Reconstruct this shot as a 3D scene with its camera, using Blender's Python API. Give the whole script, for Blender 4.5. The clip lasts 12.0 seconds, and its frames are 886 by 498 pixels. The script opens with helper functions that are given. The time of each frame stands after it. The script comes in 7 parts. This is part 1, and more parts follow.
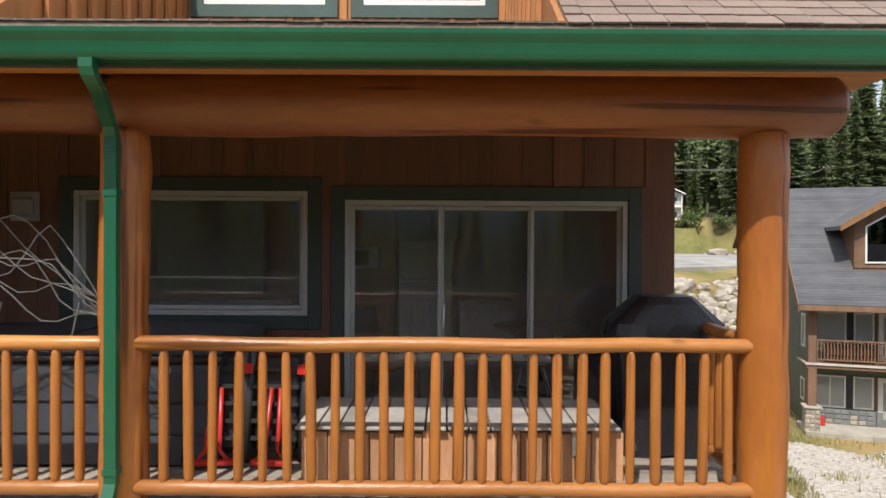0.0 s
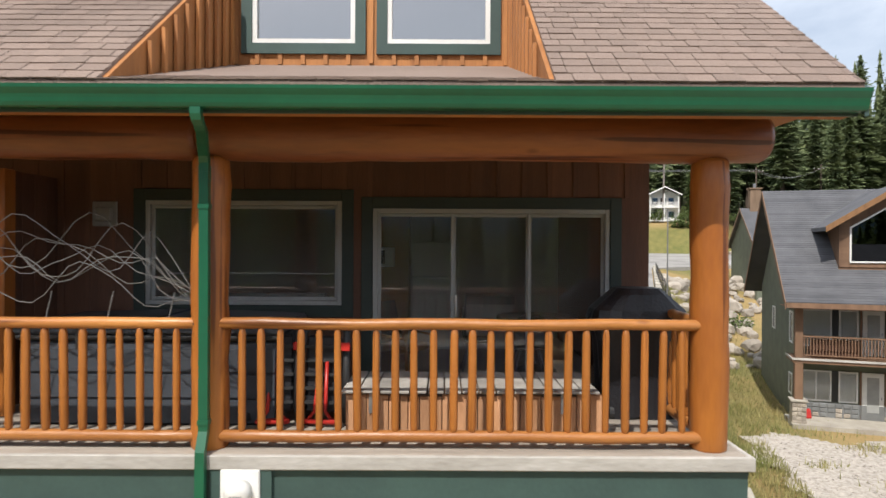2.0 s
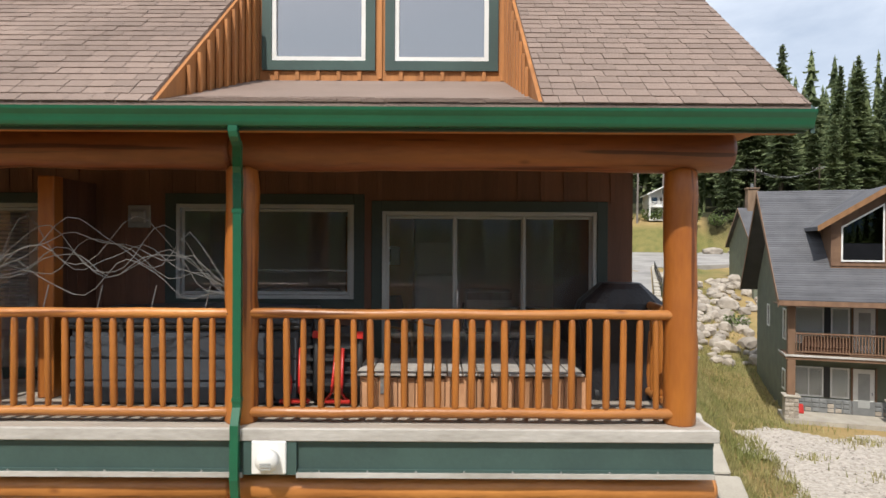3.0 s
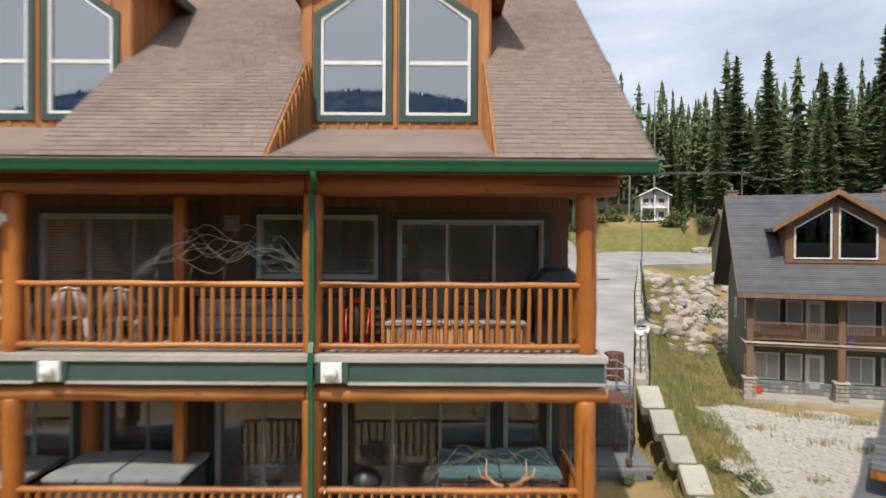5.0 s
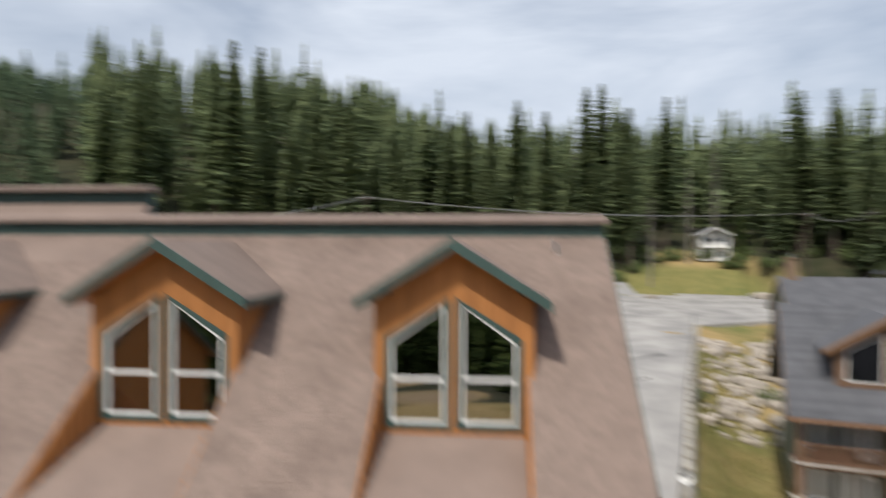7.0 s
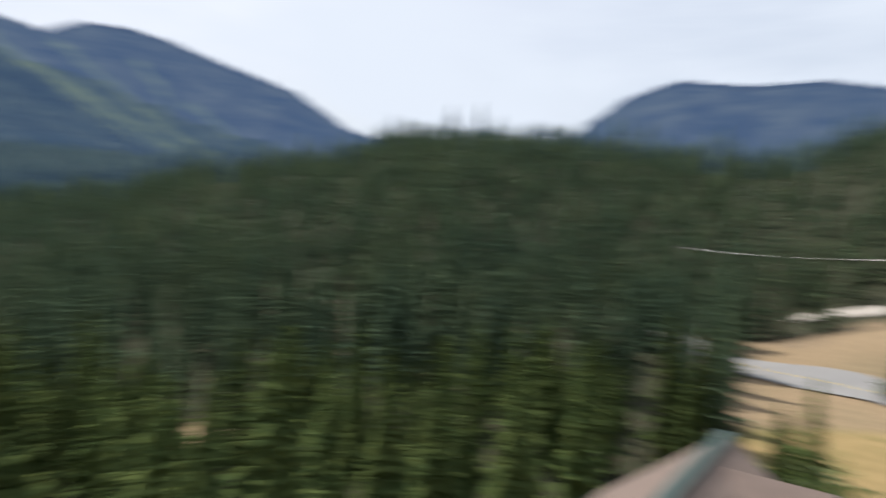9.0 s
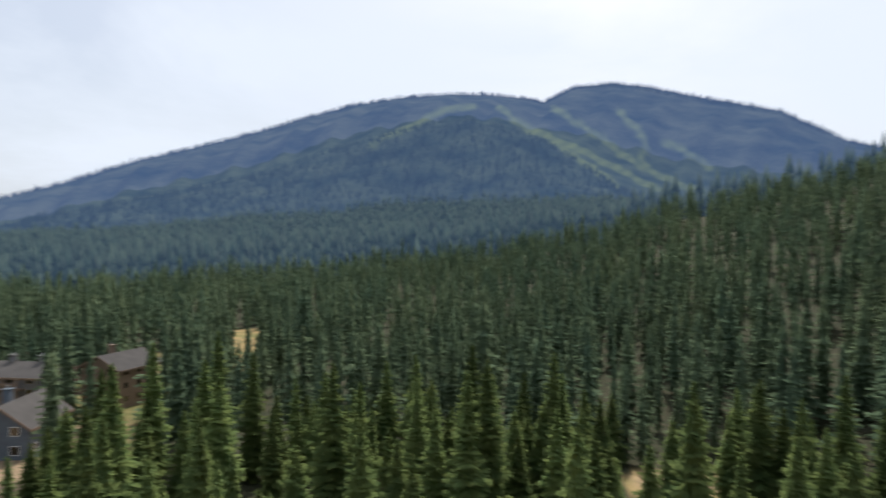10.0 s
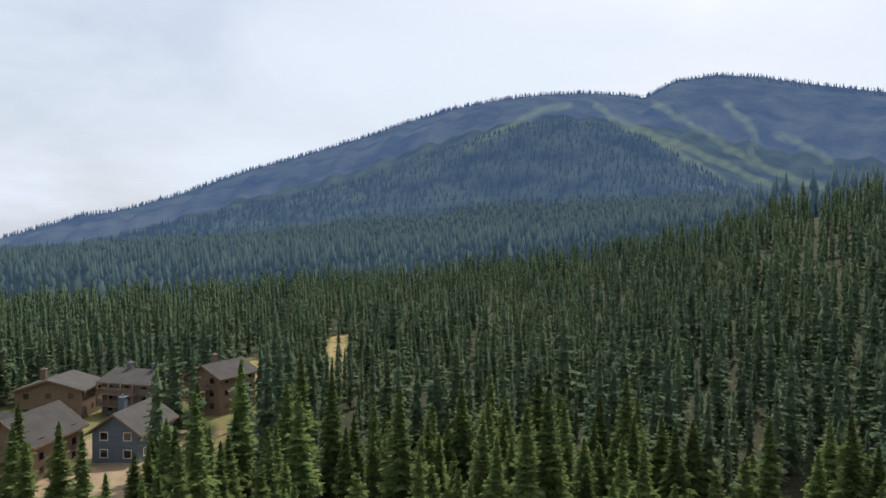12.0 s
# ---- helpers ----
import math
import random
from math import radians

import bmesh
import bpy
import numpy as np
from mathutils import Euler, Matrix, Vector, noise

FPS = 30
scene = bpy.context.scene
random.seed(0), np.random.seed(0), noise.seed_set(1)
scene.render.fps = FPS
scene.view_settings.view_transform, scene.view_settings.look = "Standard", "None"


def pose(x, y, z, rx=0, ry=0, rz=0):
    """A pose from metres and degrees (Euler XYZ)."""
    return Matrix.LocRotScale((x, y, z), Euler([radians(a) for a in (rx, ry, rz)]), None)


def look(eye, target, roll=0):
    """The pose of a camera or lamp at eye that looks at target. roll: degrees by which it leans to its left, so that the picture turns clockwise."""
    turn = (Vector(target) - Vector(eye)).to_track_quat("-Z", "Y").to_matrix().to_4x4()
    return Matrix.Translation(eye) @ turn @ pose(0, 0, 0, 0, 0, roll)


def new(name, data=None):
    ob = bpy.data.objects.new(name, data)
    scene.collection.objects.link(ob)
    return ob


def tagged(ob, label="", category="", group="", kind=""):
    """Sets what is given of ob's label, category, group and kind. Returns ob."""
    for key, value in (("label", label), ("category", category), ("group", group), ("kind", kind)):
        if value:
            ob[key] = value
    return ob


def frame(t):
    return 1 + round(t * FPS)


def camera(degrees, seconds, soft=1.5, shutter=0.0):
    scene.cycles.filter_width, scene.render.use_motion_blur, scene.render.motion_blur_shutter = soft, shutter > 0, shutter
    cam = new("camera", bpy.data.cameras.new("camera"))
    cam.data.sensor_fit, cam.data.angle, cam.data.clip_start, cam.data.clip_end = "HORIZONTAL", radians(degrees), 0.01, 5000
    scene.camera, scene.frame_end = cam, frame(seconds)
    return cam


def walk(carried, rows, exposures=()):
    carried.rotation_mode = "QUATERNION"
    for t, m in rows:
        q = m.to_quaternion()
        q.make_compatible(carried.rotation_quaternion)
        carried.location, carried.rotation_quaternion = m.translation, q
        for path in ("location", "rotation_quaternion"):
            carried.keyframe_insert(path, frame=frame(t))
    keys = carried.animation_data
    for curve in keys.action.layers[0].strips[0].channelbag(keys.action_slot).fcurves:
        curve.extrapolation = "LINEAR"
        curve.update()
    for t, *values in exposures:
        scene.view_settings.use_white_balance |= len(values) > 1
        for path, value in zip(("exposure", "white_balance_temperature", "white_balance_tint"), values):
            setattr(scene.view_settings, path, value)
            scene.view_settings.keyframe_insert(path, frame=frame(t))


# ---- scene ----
cam = camera(69.7, 12.0, shutter=0.8)
PATH = [
    (0.0, pose(-2.100, -4.200, 4.650, 89.70, -0.30, 0.00)),
    (0.5, pose(-2.135, -4.430, 4.650, 89.70, -0.30, 0.00)),
    (1.0, pose(-2.180, -4.694, 4.650, 89.70, -0.30, -0.10)),
    (1.5, pose(-2.227, -5.005, 4.662, 89.60, -0.30, -0.10)),
    (2.0, pose(-2.250, -5.373, 4.662, 89.70, -0.30, -0.10)),
    (2.5, pose(-2.261, -5.776, 4.673, 89.60, -0.30, 0.00)),
    (4.5, pose(-2.296, -8.064, 4.627, 89.70, -0.30, -0.10)),
    (5.0, pose(-2.215, -9.800, 4.627, 89.60, -0.30, -0.10)),
    (5.5, pose(-2.158, -11.882, 4.604, 89.60, -0.30, -0.10)),
    (6.0, pose(-2.111, -11.997, 4.949, 89.70, -0.30, -0.20)),
    (6.5, pose(-2.100, -11.917, 6.697, 89.70, -0.30, -0.30)),
    (6.7, pose(-2.100, -11.900, 8.500, 89.70, -0.30, -0.30)),
    (7.5, pose(-2.100, -12.000, 14.000, 89.70, 0.00, 30.00)),
    (8.3, pose(-2.200, -12.100, 16.500, 89.70, 0.00, 83.00)),
    (8.5, pose(-1.957, -11.386, 17.015, 89.50, -1.00, 96.20)),
    (9.0, pose(-2.239, -10.025, 18.012, 88.20, -3.80, 134.30)),
    (9.5, pose(-4.524, -9.622, 18.495, 89.00, -1.80, 163.90)),
    (10.0, pose(-5.546, -9.612, 19.303, 89.60, -0.60, 175.90)),
    (10.5, pose(-6.164, -9.546, 19.881, 89.70, -0.30, 181.20)),
    (11.0, pose(-6.846, -9.244, 20.459, 89.70, 0.00, 183.60)),
    (11.5, pose(-7.596, -8.963, 21.088, 89.70, 0.00, 184.40)),
    (12.0, pose(-8.498, -8.697, 21.718, 89.70, 0.00, 184.60)),
]
walk(cam, PATH, [(0.0, 0.45), (2.5, 0.35), (5.5, 0.1), (6.5, 0.0), (8.3, 0.0), (9.5, 0.18), (12.0, 0.1)])

# ---- light ----
world = bpy.data.worlds.new("sky")
scene.world = world
world.use_nodes = True
wn, wl = world.node_tree.nodes, world.node_tree.links
wn.clear()
w_out = wn.new("ShaderNodeOutputWorld")
w_sky = wn.new("ShaderNodeTexSky")
w_sky.sky_type = "NISHITA"
w_sky.sun_disc = False
w_sky.sun_elevation = radians(54)
w_sky.sun_rotation = radians(200)
w_sky.dust_density = 4.0
w_bg = wn.new("ShaderNodeBackground")
w_bg.inputs["Strength"].default_value = 0.12
w_tc = wn.new("ShaderNodeTexCoord")
w_map = wn.new("ShaderNodeMapping")
w_map.inputs["Scale"].default_value = (1.0, 1.0, 2.6)
w_noise = wn.new("ShaderNodeTexNoise")
w_noise.inputs["Scale"].default_value = 2.1
w_noise.inputs["Detail"].default_value = 9
w_noise.inputs["Roughness"].default_value = 0.58
w_noise.inputs["Distortion"].default_value = 0.35
w_ramp = wn.new("ShaderNodeValToRGB")
w_ramp.color_ramp.elements[0].position = 0.36
w_ramp.color_ramp.elements[0].color = (0.46, 0.46, 0.46, 1)
w_ramp.color_ramp.elements[1].position = 0.62
w_ramp.color_ramp.elements[1].color = (0.97, 0.97, 0.97, 1)
w_mix = wn.new("ShaderNodeMix")
w_mix.data_type = "RGBA"
w_mix.inputs["B"].default_value = (6.2, 6.75, 7.65, 1)
wl.new(w_tc.outputs["Generated"], w_map.inputs["Vector"])
wl.new(w_map.outputs["Vector"], w_noise.inputs["Vector"])
wl.new(w_noise.outputs["Fac"], w_ramp.inputs["Fac"])
wl.new(w_ramp.outputs["Color"], w_mix.inputs["Factor"])
wl.new(w_sky.outputs["Color"], w_mix.inputs["A"])
wl.new(w_mix.outputs["Result"], w_bg.inputs["Color"])
wl.new(w_bg.outputs["Background"], w_out.inputs["Surface"])

sun = new("sun", bpy.data.lights.new("sun", "SUN"))
sun.data.energy = 3.6
sun.data.angle = radians(0.6)
sun.data.color = (1.0, 0.94, 0.86)
sun.matrix_world = look((-15, -41, 60), (0, 0, 0))

# ---- materials ----
def mat(name, base, second=None, scale=3.0, rough=0.8, bump=0.2, stretch=(1, 1, 1), metal=0.0, fine=12.0, vary=0.12,
        coord="Object", detail=6, emit=None, per="object", spec=0.5):
    """A surface with two colours mixed by coarse noise, fine grain in the relief, and a slight change from piece to piece."""
    m = bpy.data.materials.new(name)
    m.use_nodes = True
    n, l = m.node_tree.nodes, m.node_tree.links
    b = n["Principled BSDF"]
    b.inputs["Roughness"].default_value = rough
    b.inputs["Metallic"].default_value = metal
    b.inputs["Specular IOR Level"].default_value = spec
    tc = n.new("ShaderNodeTexCoord")
    mp = n.new("ShaderNodeMapping")
    mp.inputs["Scale"].default_value = stretch
    l.new(tc.outputs[coord], mp.inputs["Vector"])
    co = n.new("ShaderNodeTexNoise")
    co.inputs["Scale"].default_value, co.inputs["Detail"].default_value = scale, detail
    fi = n.new("ShaderNodeTexNoise")
    fi.inputs["Scale"].default_value, fi.inputs["Detail"].default_value = scale * fine, 4
    l.new(mp.outputs["Vector"], co.inputs["Vector"])
    l.new(mp.outputs["Vector"], fi.inputs["Vector"])
    ad = n.new("ShaderNodeMath")
    ad.operation = "MULTIPLY_ADD"
    ad.inputs[1].default_value = 0.35
    l.new(fi.outputs["Fac"], ad.inputs[0])
    l.new(co.outputs["Fac"], ad.inputs[2])
    rp = n.new("ShaderNodeValToRGB")
    rp.color_ramp.elements[0].position, rp.color_ramp.elements[1].position = 0.48, 0.88
    rp.color_ramp.elements[0].color = (*base, 1)
    rp.color_ramp.elements[1].color = (*(second or [c * 0.7 for c in base]), 1)
    l.new(ad.outputs[0], rp.inputs["Fac"])
    if per == "island":
        rnd = n.new("ShaderNodeNewGeometry").outputs["Random Per Island"]
    else:
        rnd = n.new("ShaderNodeObjectInfo").outputs["Random"]
    mr = n.new("ShaderNodeMapRange")
    mr.inputs["To Min"].default_value, mr.inputs["To Max"].default_value = 1 - vary, 1 + vary
    l.new(rnd, mr.inputs["Value"])
    hs = n.new("ShaderNodeHueSaturation")
    l.new(mr.outputs["Result"], hs.inputs["Value"])
    l.new(rp.outputs["Color"], hs.inputs["Color"])
    l.new(hs.outputs["Color"], b.inputs["Base Color"])
    if bump:
        bp = n.new("ShaderNodeBump")
        bp.inputs["Strength"].default_value = bump
        bp.inputs["Distance"].default_value = 0.02
        l.new(fi.outputs["Fac"], bp.inputs["Height"])
        l.new(bp.outputs["Normal"], b.inputs["Normal"])
    # a steady glow that paints air haze onto far surfaces
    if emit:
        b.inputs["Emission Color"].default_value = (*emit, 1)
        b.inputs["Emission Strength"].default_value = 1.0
    return m


def leafy(m, share=0.4):
    """Lets light through needles and leaves."""
    n, l = m.node_tree.nodes, m.node_tree.links
    b = n["Principled BSDF"]
    tr = n.new("ShaderNodeBsdfTranslucent")
    mx = n.new("ShaderNodeMixShader")
    mx.inputs["Fac"].default_value = share
    l.new(b.inputs["Base Color"].links[0].from_socket, tr.inputs["Color"])
    l.new(b.outputs["BSDF"], mx.inputs[1])
    l.new(tr.outputs["BSDF"], mx.inputs[2])
    l.new(mx.outputs["Shader"], n["Material Output"].inputs["Surface"])
    return m


def glass_mat(name, tint, rough=0.0, alpha=0.5, veil=0.0):
    """A pane: part mirror by its gloss, part clear, veiled to lift darkness."""
    m = bpy.data.materials.new(name)
    m.use_nodes = True
    n, l = m.node_tree.nodes, m.node_tree.links
    n.clear()
    out = n.new("ShaderNodeOutputMaterial")
    tr = n.new("ShaderNodeBsdfTransparent")
    tr.inputs["Color"].default_value = (*tint, 1)
    gl = n.new("ShaderNodeBsdfGlossy")
    gl.inputs["Roughness"].default_value = rough
    mx = n.new("ShaderNodeMixShader")
    fr = n.new("ShaderNodeFresnel")
    fr.inputs["IOR"].default_value = 1.5
    ad = n.new("ShaderNodeMath")
    ad.operation = "ADD"
    ad.inputs[1].default_value = alpha
    l.new(fr.outputs["Fac"], ad.inputs[0])
    l.new(ad.outputs[0], mx.inputs["Fac"])
    l.new(tr.outputs["BSDF"], mx.inputs[1])
    l.new(gl.outputs["BSDF"], mx.inputs[2])
    # pale diffuse veil, mixed in to stand for reflected light over dark rooms
    veil_coat = n.new("ShaderNodeBsdfDiffuse")
    veil_coat.inputs["Color"].default_value = (0.55, 0.52, 0.48, 1)
    veil_noise = n.new("ShaderNodeTexNoise")
    veil_noise.inputs["Scale"].default_value, veil_noise.inputs["Detail"].default_value = 1.6, 6
    share = n.new("ShaderNodeMath")
    share.operation = "MULTIPLY"
    share.inputs[1].default_value = veil * 2
    l.new(veil_noise.outputs["Fac"], share.inputs[0])
    top = n.new("ShaderNodeMixShader")
    l.new(share.outputs[0], top.inputs["Fac"])
    l.new(mx.outputs["Shader"], top.inputs[1])
    l.new(veil_coat.outputs["BSDF"], top.inputs[2])
    l.new(top.outputs["Shader"], out.inputs["Surface"])
    return m


def log_mat(name, base, second, stretch):
    """Stained peeled log: long streaks, knots, drying cracks and a satin coat."""
    m = mat(name, base, second, 2.2, 0.4, 0.25, stretch, vary=0.1)
    n, l = m.node_tree.nodes, m.node_tree.links
    b = n["Principled BSDF"]
    hs = [x for x in n if x.bl_idname == "ShaderNodeHueSaturation"][0]
    mp = [x for x in n if x.bl_idname == "ShaderNodeMapping"][0]

    def dark(scale, lo, hi, shade, src, tex="ShaderNodeTexNoise"):
        t = n.new(tex)
        t.inputs["Scale"].default_value = scale
        mp2 = n.new("ShaderNodeMapping")
        mp2.inputs["Scale"].default_value = src
        l.new(mp.inputs["Vector"].links[0].from_socket, mp2.inputs["Vector"])
        l.new(mp2.outputs["Vector"], t.inputs["Vector"])
        r = n.new("ShaderNodeValToRGB")
        r.color_ramp.elements[0].position, r.color_ramp.elements[1].position = lo, hi
        r.color_ramp.elements[0].color = (*shade, 1)
        r.color_ramp.elements[1].color = (1, 1, 1, 1)
        l.new(t.outputs["Distance" if tex.endswith("Voronoi") else "Fac"], r.inputs["Fac"])
        return r.outputs["Color"]

    soft = [max(s_, 0.45) for s_ in stretch]
    fine_ = [4.0 if s_ >= 1 else 0.12 for s_ in stretch]
    c = hs.outputs["Color"]
    for shade in (dark(3.4, 0.02, 0.12, (0.35, 0.25, 0.2), soft, "ShaderNodeTexVoronoi"), dark(3.0, 0.33, 0.39, (0.30, 0.22, 0.18), fine_), dark(0.9, 0.3, 0.62, (0.62, 0.55, 0.5), stretch)):
        x = n.new("ShaderNodeMix")
        x.data_type, x.blend_type = "RGBA", "MULTIPLY"
        x.inputs["Factor"].default_value = 0.85
        l.new(c, x.inputs["A"])
        l.new(shade, x.inputs["B"])
        c = x.outputs["Result"]
    l.new(c, b.inputs["Base Color"])
    return m


M_LOG = log_mat("log_stain", (0.48, 0.175, 0.032), (0.30, 0.095, 0.02), (1, 1, 0.22))
# log stain for the eaves beam, darkened to carry the soffit's shade
M_LOGSHADE = log_mat("log_stain_shaded", (0.30, 0.10, 0.034), (0.17, 0.055, 0.022), (0.18, 1, 1))
M_BALUSTER = log_mat("baluster_stain", (0.47, 0.18, 0.036), (0.33, 0.115, 0.024), (1, 1, 0.2))
M_RAIL = log_mat("rail_stain", (0.50, 0.215, 0.058), (0.34, 0.13, 0.035), (0.3, 1, 1))
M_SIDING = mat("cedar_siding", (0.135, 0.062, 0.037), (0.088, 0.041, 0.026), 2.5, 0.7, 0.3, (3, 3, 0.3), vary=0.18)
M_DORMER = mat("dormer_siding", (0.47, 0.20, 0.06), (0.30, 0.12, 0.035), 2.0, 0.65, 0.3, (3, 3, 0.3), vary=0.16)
M_GREEN = mat("green_gutter", (0.012, 0.11, 0.055), (0.010, 0.085, 0.045), 1.5, 0.32, 0.03, vary=0.03)
M_TRIM = mat("green_trim", (0.045, 0.085, 0.075), (0.035, 0.065, 0.06), 2.0, 0.6, 0.1, vary=0.05)
M_WHITE = mat("white_vinyl", (0.78, 0.78, 0.76), (0.68, 0.68, 0.66), 3.0, 0.45, 0.03, vary=0.03)
# copy of the green trim with the balcony's shade put into its colour
M_TRIMSHADE = mat("shaded_window_trim", (0.026, 0.042, 0.036), (0.018, 0.03, 0.026), 2.0, 0.6, 0.1, vary=0.05)
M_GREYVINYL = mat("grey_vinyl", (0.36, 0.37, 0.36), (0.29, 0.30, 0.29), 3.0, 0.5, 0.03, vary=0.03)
M_EDGE = mat("weathered_edge", (0.48, 0.46, 0.43), (0.28, 0.26, 0.23), 2.5, 0.8, 0.25, (0.3, 1, 1))
M_DECK = mat("deck_boards", (0.36, 0.32, 0.27), (0.22, 0.19, 0.16), 2.0, 0.8, 0.3, (0.4, 3, 1), vary=0.15)
M_SHINGLE = mat("brown_shingle", (0.236, 0.177, 0.147), (0.185, 0.137, 0.114), 0.9, 0.92, 0.6, fine=40, vary=0.10)
M_GREYROOF = mat("grey_shingle", (0.112, 0.114, 0.125), (0.078, 0.080, 0.088), 1.0, 0.92, 0.5, fine=40, vary=0.15)
M_SOFFIT = mat("soffit_boards", (0.46, 0.19, 0.05), (0.32, 0.12, 0.035), 2.5, 0.7, 0.2, (0.3, 3, 1))
M_GLASS = glass_mat("window_glass", (0.96, 0.97, 0.97), 0.0, 0.04, 0.055)
M_GLASSHI = glass_mat("dormer_glass", (0.30, 0.33, 0.36), 0.0, 0.42)
M_GLASSDARK = glass_mat("dark_glass", (0.12, 0.13, 0.14), 0.0, 0.10)
M_ROOM = mat("room_plaster", (0.78, 0.74, 0.68), (0.70, 0.66, 0.60), 1.0, 0.9, 0.05)
M_ROOMFLOOR = mat("room_floor", (0.50, 0.40, 0.29), (0.40, 0.31, 0.22), 2.0, 0.5, 0.1)
M_BLACK = mat("black_cover", (0.012, 0.012, 0.015), (0.02, 0.02, 0.024), 3.0, 0.42, 0.35)
M_DARK = mat("dark_plastic", (0.02, 0.021, 0.023), (0.03, 0.03, 0.03), 4.0, 0.45, 0.1)
M_RED = mat("red_paint", (0.55, 0.03, 0.02), (0.40, 0.02, 0.015), 4.0, 0.35, 0.05)
M_STEEL = mat("galvanised", (0.42, 0.43, 0.44), (0.32, 0.33, 0.34), 4.0, 0.4, 0.05, metal=0.8)
M_TUBCOVER = mat("tub_cover", (0.30, 0.305, 0.31), (0.22, 0.225, 0.23), 2.0, 0.6, 0.15)
M_TUBSIDE = mat("tub_side", (0.055, 0.065, 0.08), (0.04, 0.045, 0.055), 2.0, 0.6, 0.1)
M_TEAL = mat("teal_cover", (0.10, 0.20, 0.20), (0.07, 0.15, 0.155), 2.0, 0.5, 0.2)
M_FIREWOOD = mat("crate_boards", (0.56, 0.31, 0.17), (0.38, 0.19, 0.09), 3.0, 0.75, 0.3, (3, 3, 0.4), vary=0.3)
M_CLOTH = mat("worn_top", (0.40, 0.38, 0.35), (0.27, 0.25, 0.23), 4.0, 0.85, 0.3, vary=0.2)
M_ASPHALT = mat("asphalt", (0.34, 0.325, 0.305), (0.19, 0.183, 0.175), 0.3, 0.9, 0.4, fine=60)
M_ROAD = mat("road_asphalt", (0.34, 0.33, 0.32), (0.27, 0.265, 0.26), 0.2, 0.9, 0.4, fine=60)
M_GRAVEL = mat("gravel", (0.50, 0.455, 0.40), (0.29, 0.26, 0.225), 7.0, 0.95, 0.5, fine=6, detail=9)
M_CONC = mat("concrete", (0.43, 0.40, 0.34), (0.30, 0.275, 0.235), 1.2, 0.9, 0.4, fine=20)
M_BLOCK = mat("grey_block", (0.20, 0.21, 0.21), (0.15, 0.155, 0.155), 2.0, 0.9, 0.3)
M_ROCK = mat("boulder", (0.42, 0.375, 0.315), (0.27, 0.235, 0.195), 2.0, 0.9, 0.6, vary=0.2)
M_BARK = mat("bark", (0.11, 0.085, 0.065), (0.07, 0.055, 0.042), 5.0, 0.95, 0.6, (1, 1, 0.3))
M_DEADWOOD = mat("dead_wood", (0.24, 0.215, 0.19), (0.16, 0.14, 0.125), 5.0, 0.95, 0.5, (1, 1, 0.3))
M_NEEDLE = mat("needles", (0.108, 0.166, 0.066), (0.196, 0.234, 0.078), 0.5, 1.0, 0.0, vary=0.35, spec=0.0)
M_NEEDLE_MID = mat("needles_mid", (0.098, 0.152, 0.098), (0.168, 0.212, 0.115), 0.03, 1.0, 0.0, vary=0.22, per="island", spec=0.0)
# far needles: base darkened, blue haze painted in as emission
M_NEEDLE_FAR = mat("hazed_needles_far", (0.024, 0.044, 0.030), (0.046, 0.066, 0.040), 0.02, 0.85, 0.0, vary=0.3, per="island", spec=0.1, emit=(0.020, 0.036, 0.066))
M_NEEDLE_TALL = mat("needles_tall", (0.175, 0.226, 0.128), (0.235, 0.275, 0.135), 0.25, 1.0, 0.0, vary=0.22, per="island", spec=0.0)
M_BUSH = mat("bush_leaves", (0.11, 0.16, 0.05), (0.16, 0.20, 0.07), 1.5, 0.7, 0.0, vary=0.3, per="island")
for m_ in (M_NEEDLE, M_NEEDLE_MID, M_NEEDLE_TALL, M_BUSH):
    leafy(m_)
M_TAN = mat("tan_stain", (0.22, 0.15, 0.10), (0.15, 0.10, 0.065), 2.0, 0.8, 0.2, (2, 2, 0.4))
M_CHALET = mat("brown_stain", (0.21, 0.122, 0.072), (0.145, 0.082, 0.048), 2.0, 0.75, 0.2, (2, 2, 0.4))
M_VERGE = mat("verge_stain", (0.27, 0.14, 0.06), (0.19, 0.095, 0.04), 2.0, 0.7, 0.2, (2, 2, 0.4))
M_OLIVE = mat("olive_siding", (0.16, 0.18, 0.13), (0.12, 0.135, 0.10), 1.5, 0.8, 0.15)
M_GREYSIDE = mat("grey_siding", (0.16, 0.155, 0.15), (0.11, 0.105, 0.10), 1.5, 0.8, 0.15)
M_BLUESIDE = mat("blue_siding", (0.13, 0.16, 0.19), (0.10, 0.12, 0.145), 1.5, 0.8, 0.15)
M_CURTAIN = mat("curtain", (0.80, 0.80, 0.76), (0.70, 0.70, 0.66), 2.0, 0.9, 0.1, (6, 6, 0.3))
M_WIRE = mat("wire_metal", (0.30, 0.30, 0.30), (0.22, 0.22, 0.22), 3.0, 0.4, 0.0, metal=0.6)
M_CHAIR = mat("chair_plastic", (0.62, 0.62, 0.66), (0.52, 0.52, 0.56), 3.0, 0.45, 0.05)
M_RUST = mat("rust_barrel", (0.16, 0.06, 0.035), (0.10, 0.04, 0.025), 4.0, 0.8, 0.3)
M_TANK = mat("tank_paint", (0.30, 0.42, 0.41), (0.24, 0.34, 0.33), 3.0, 0.5, 0.05)
M_METALROOF = mat("pale_roof", (0.085, 0.078, 0.074), (0.06, 0.056, 0.053), 0.6, 0.9, 0.1, spec=0.2)
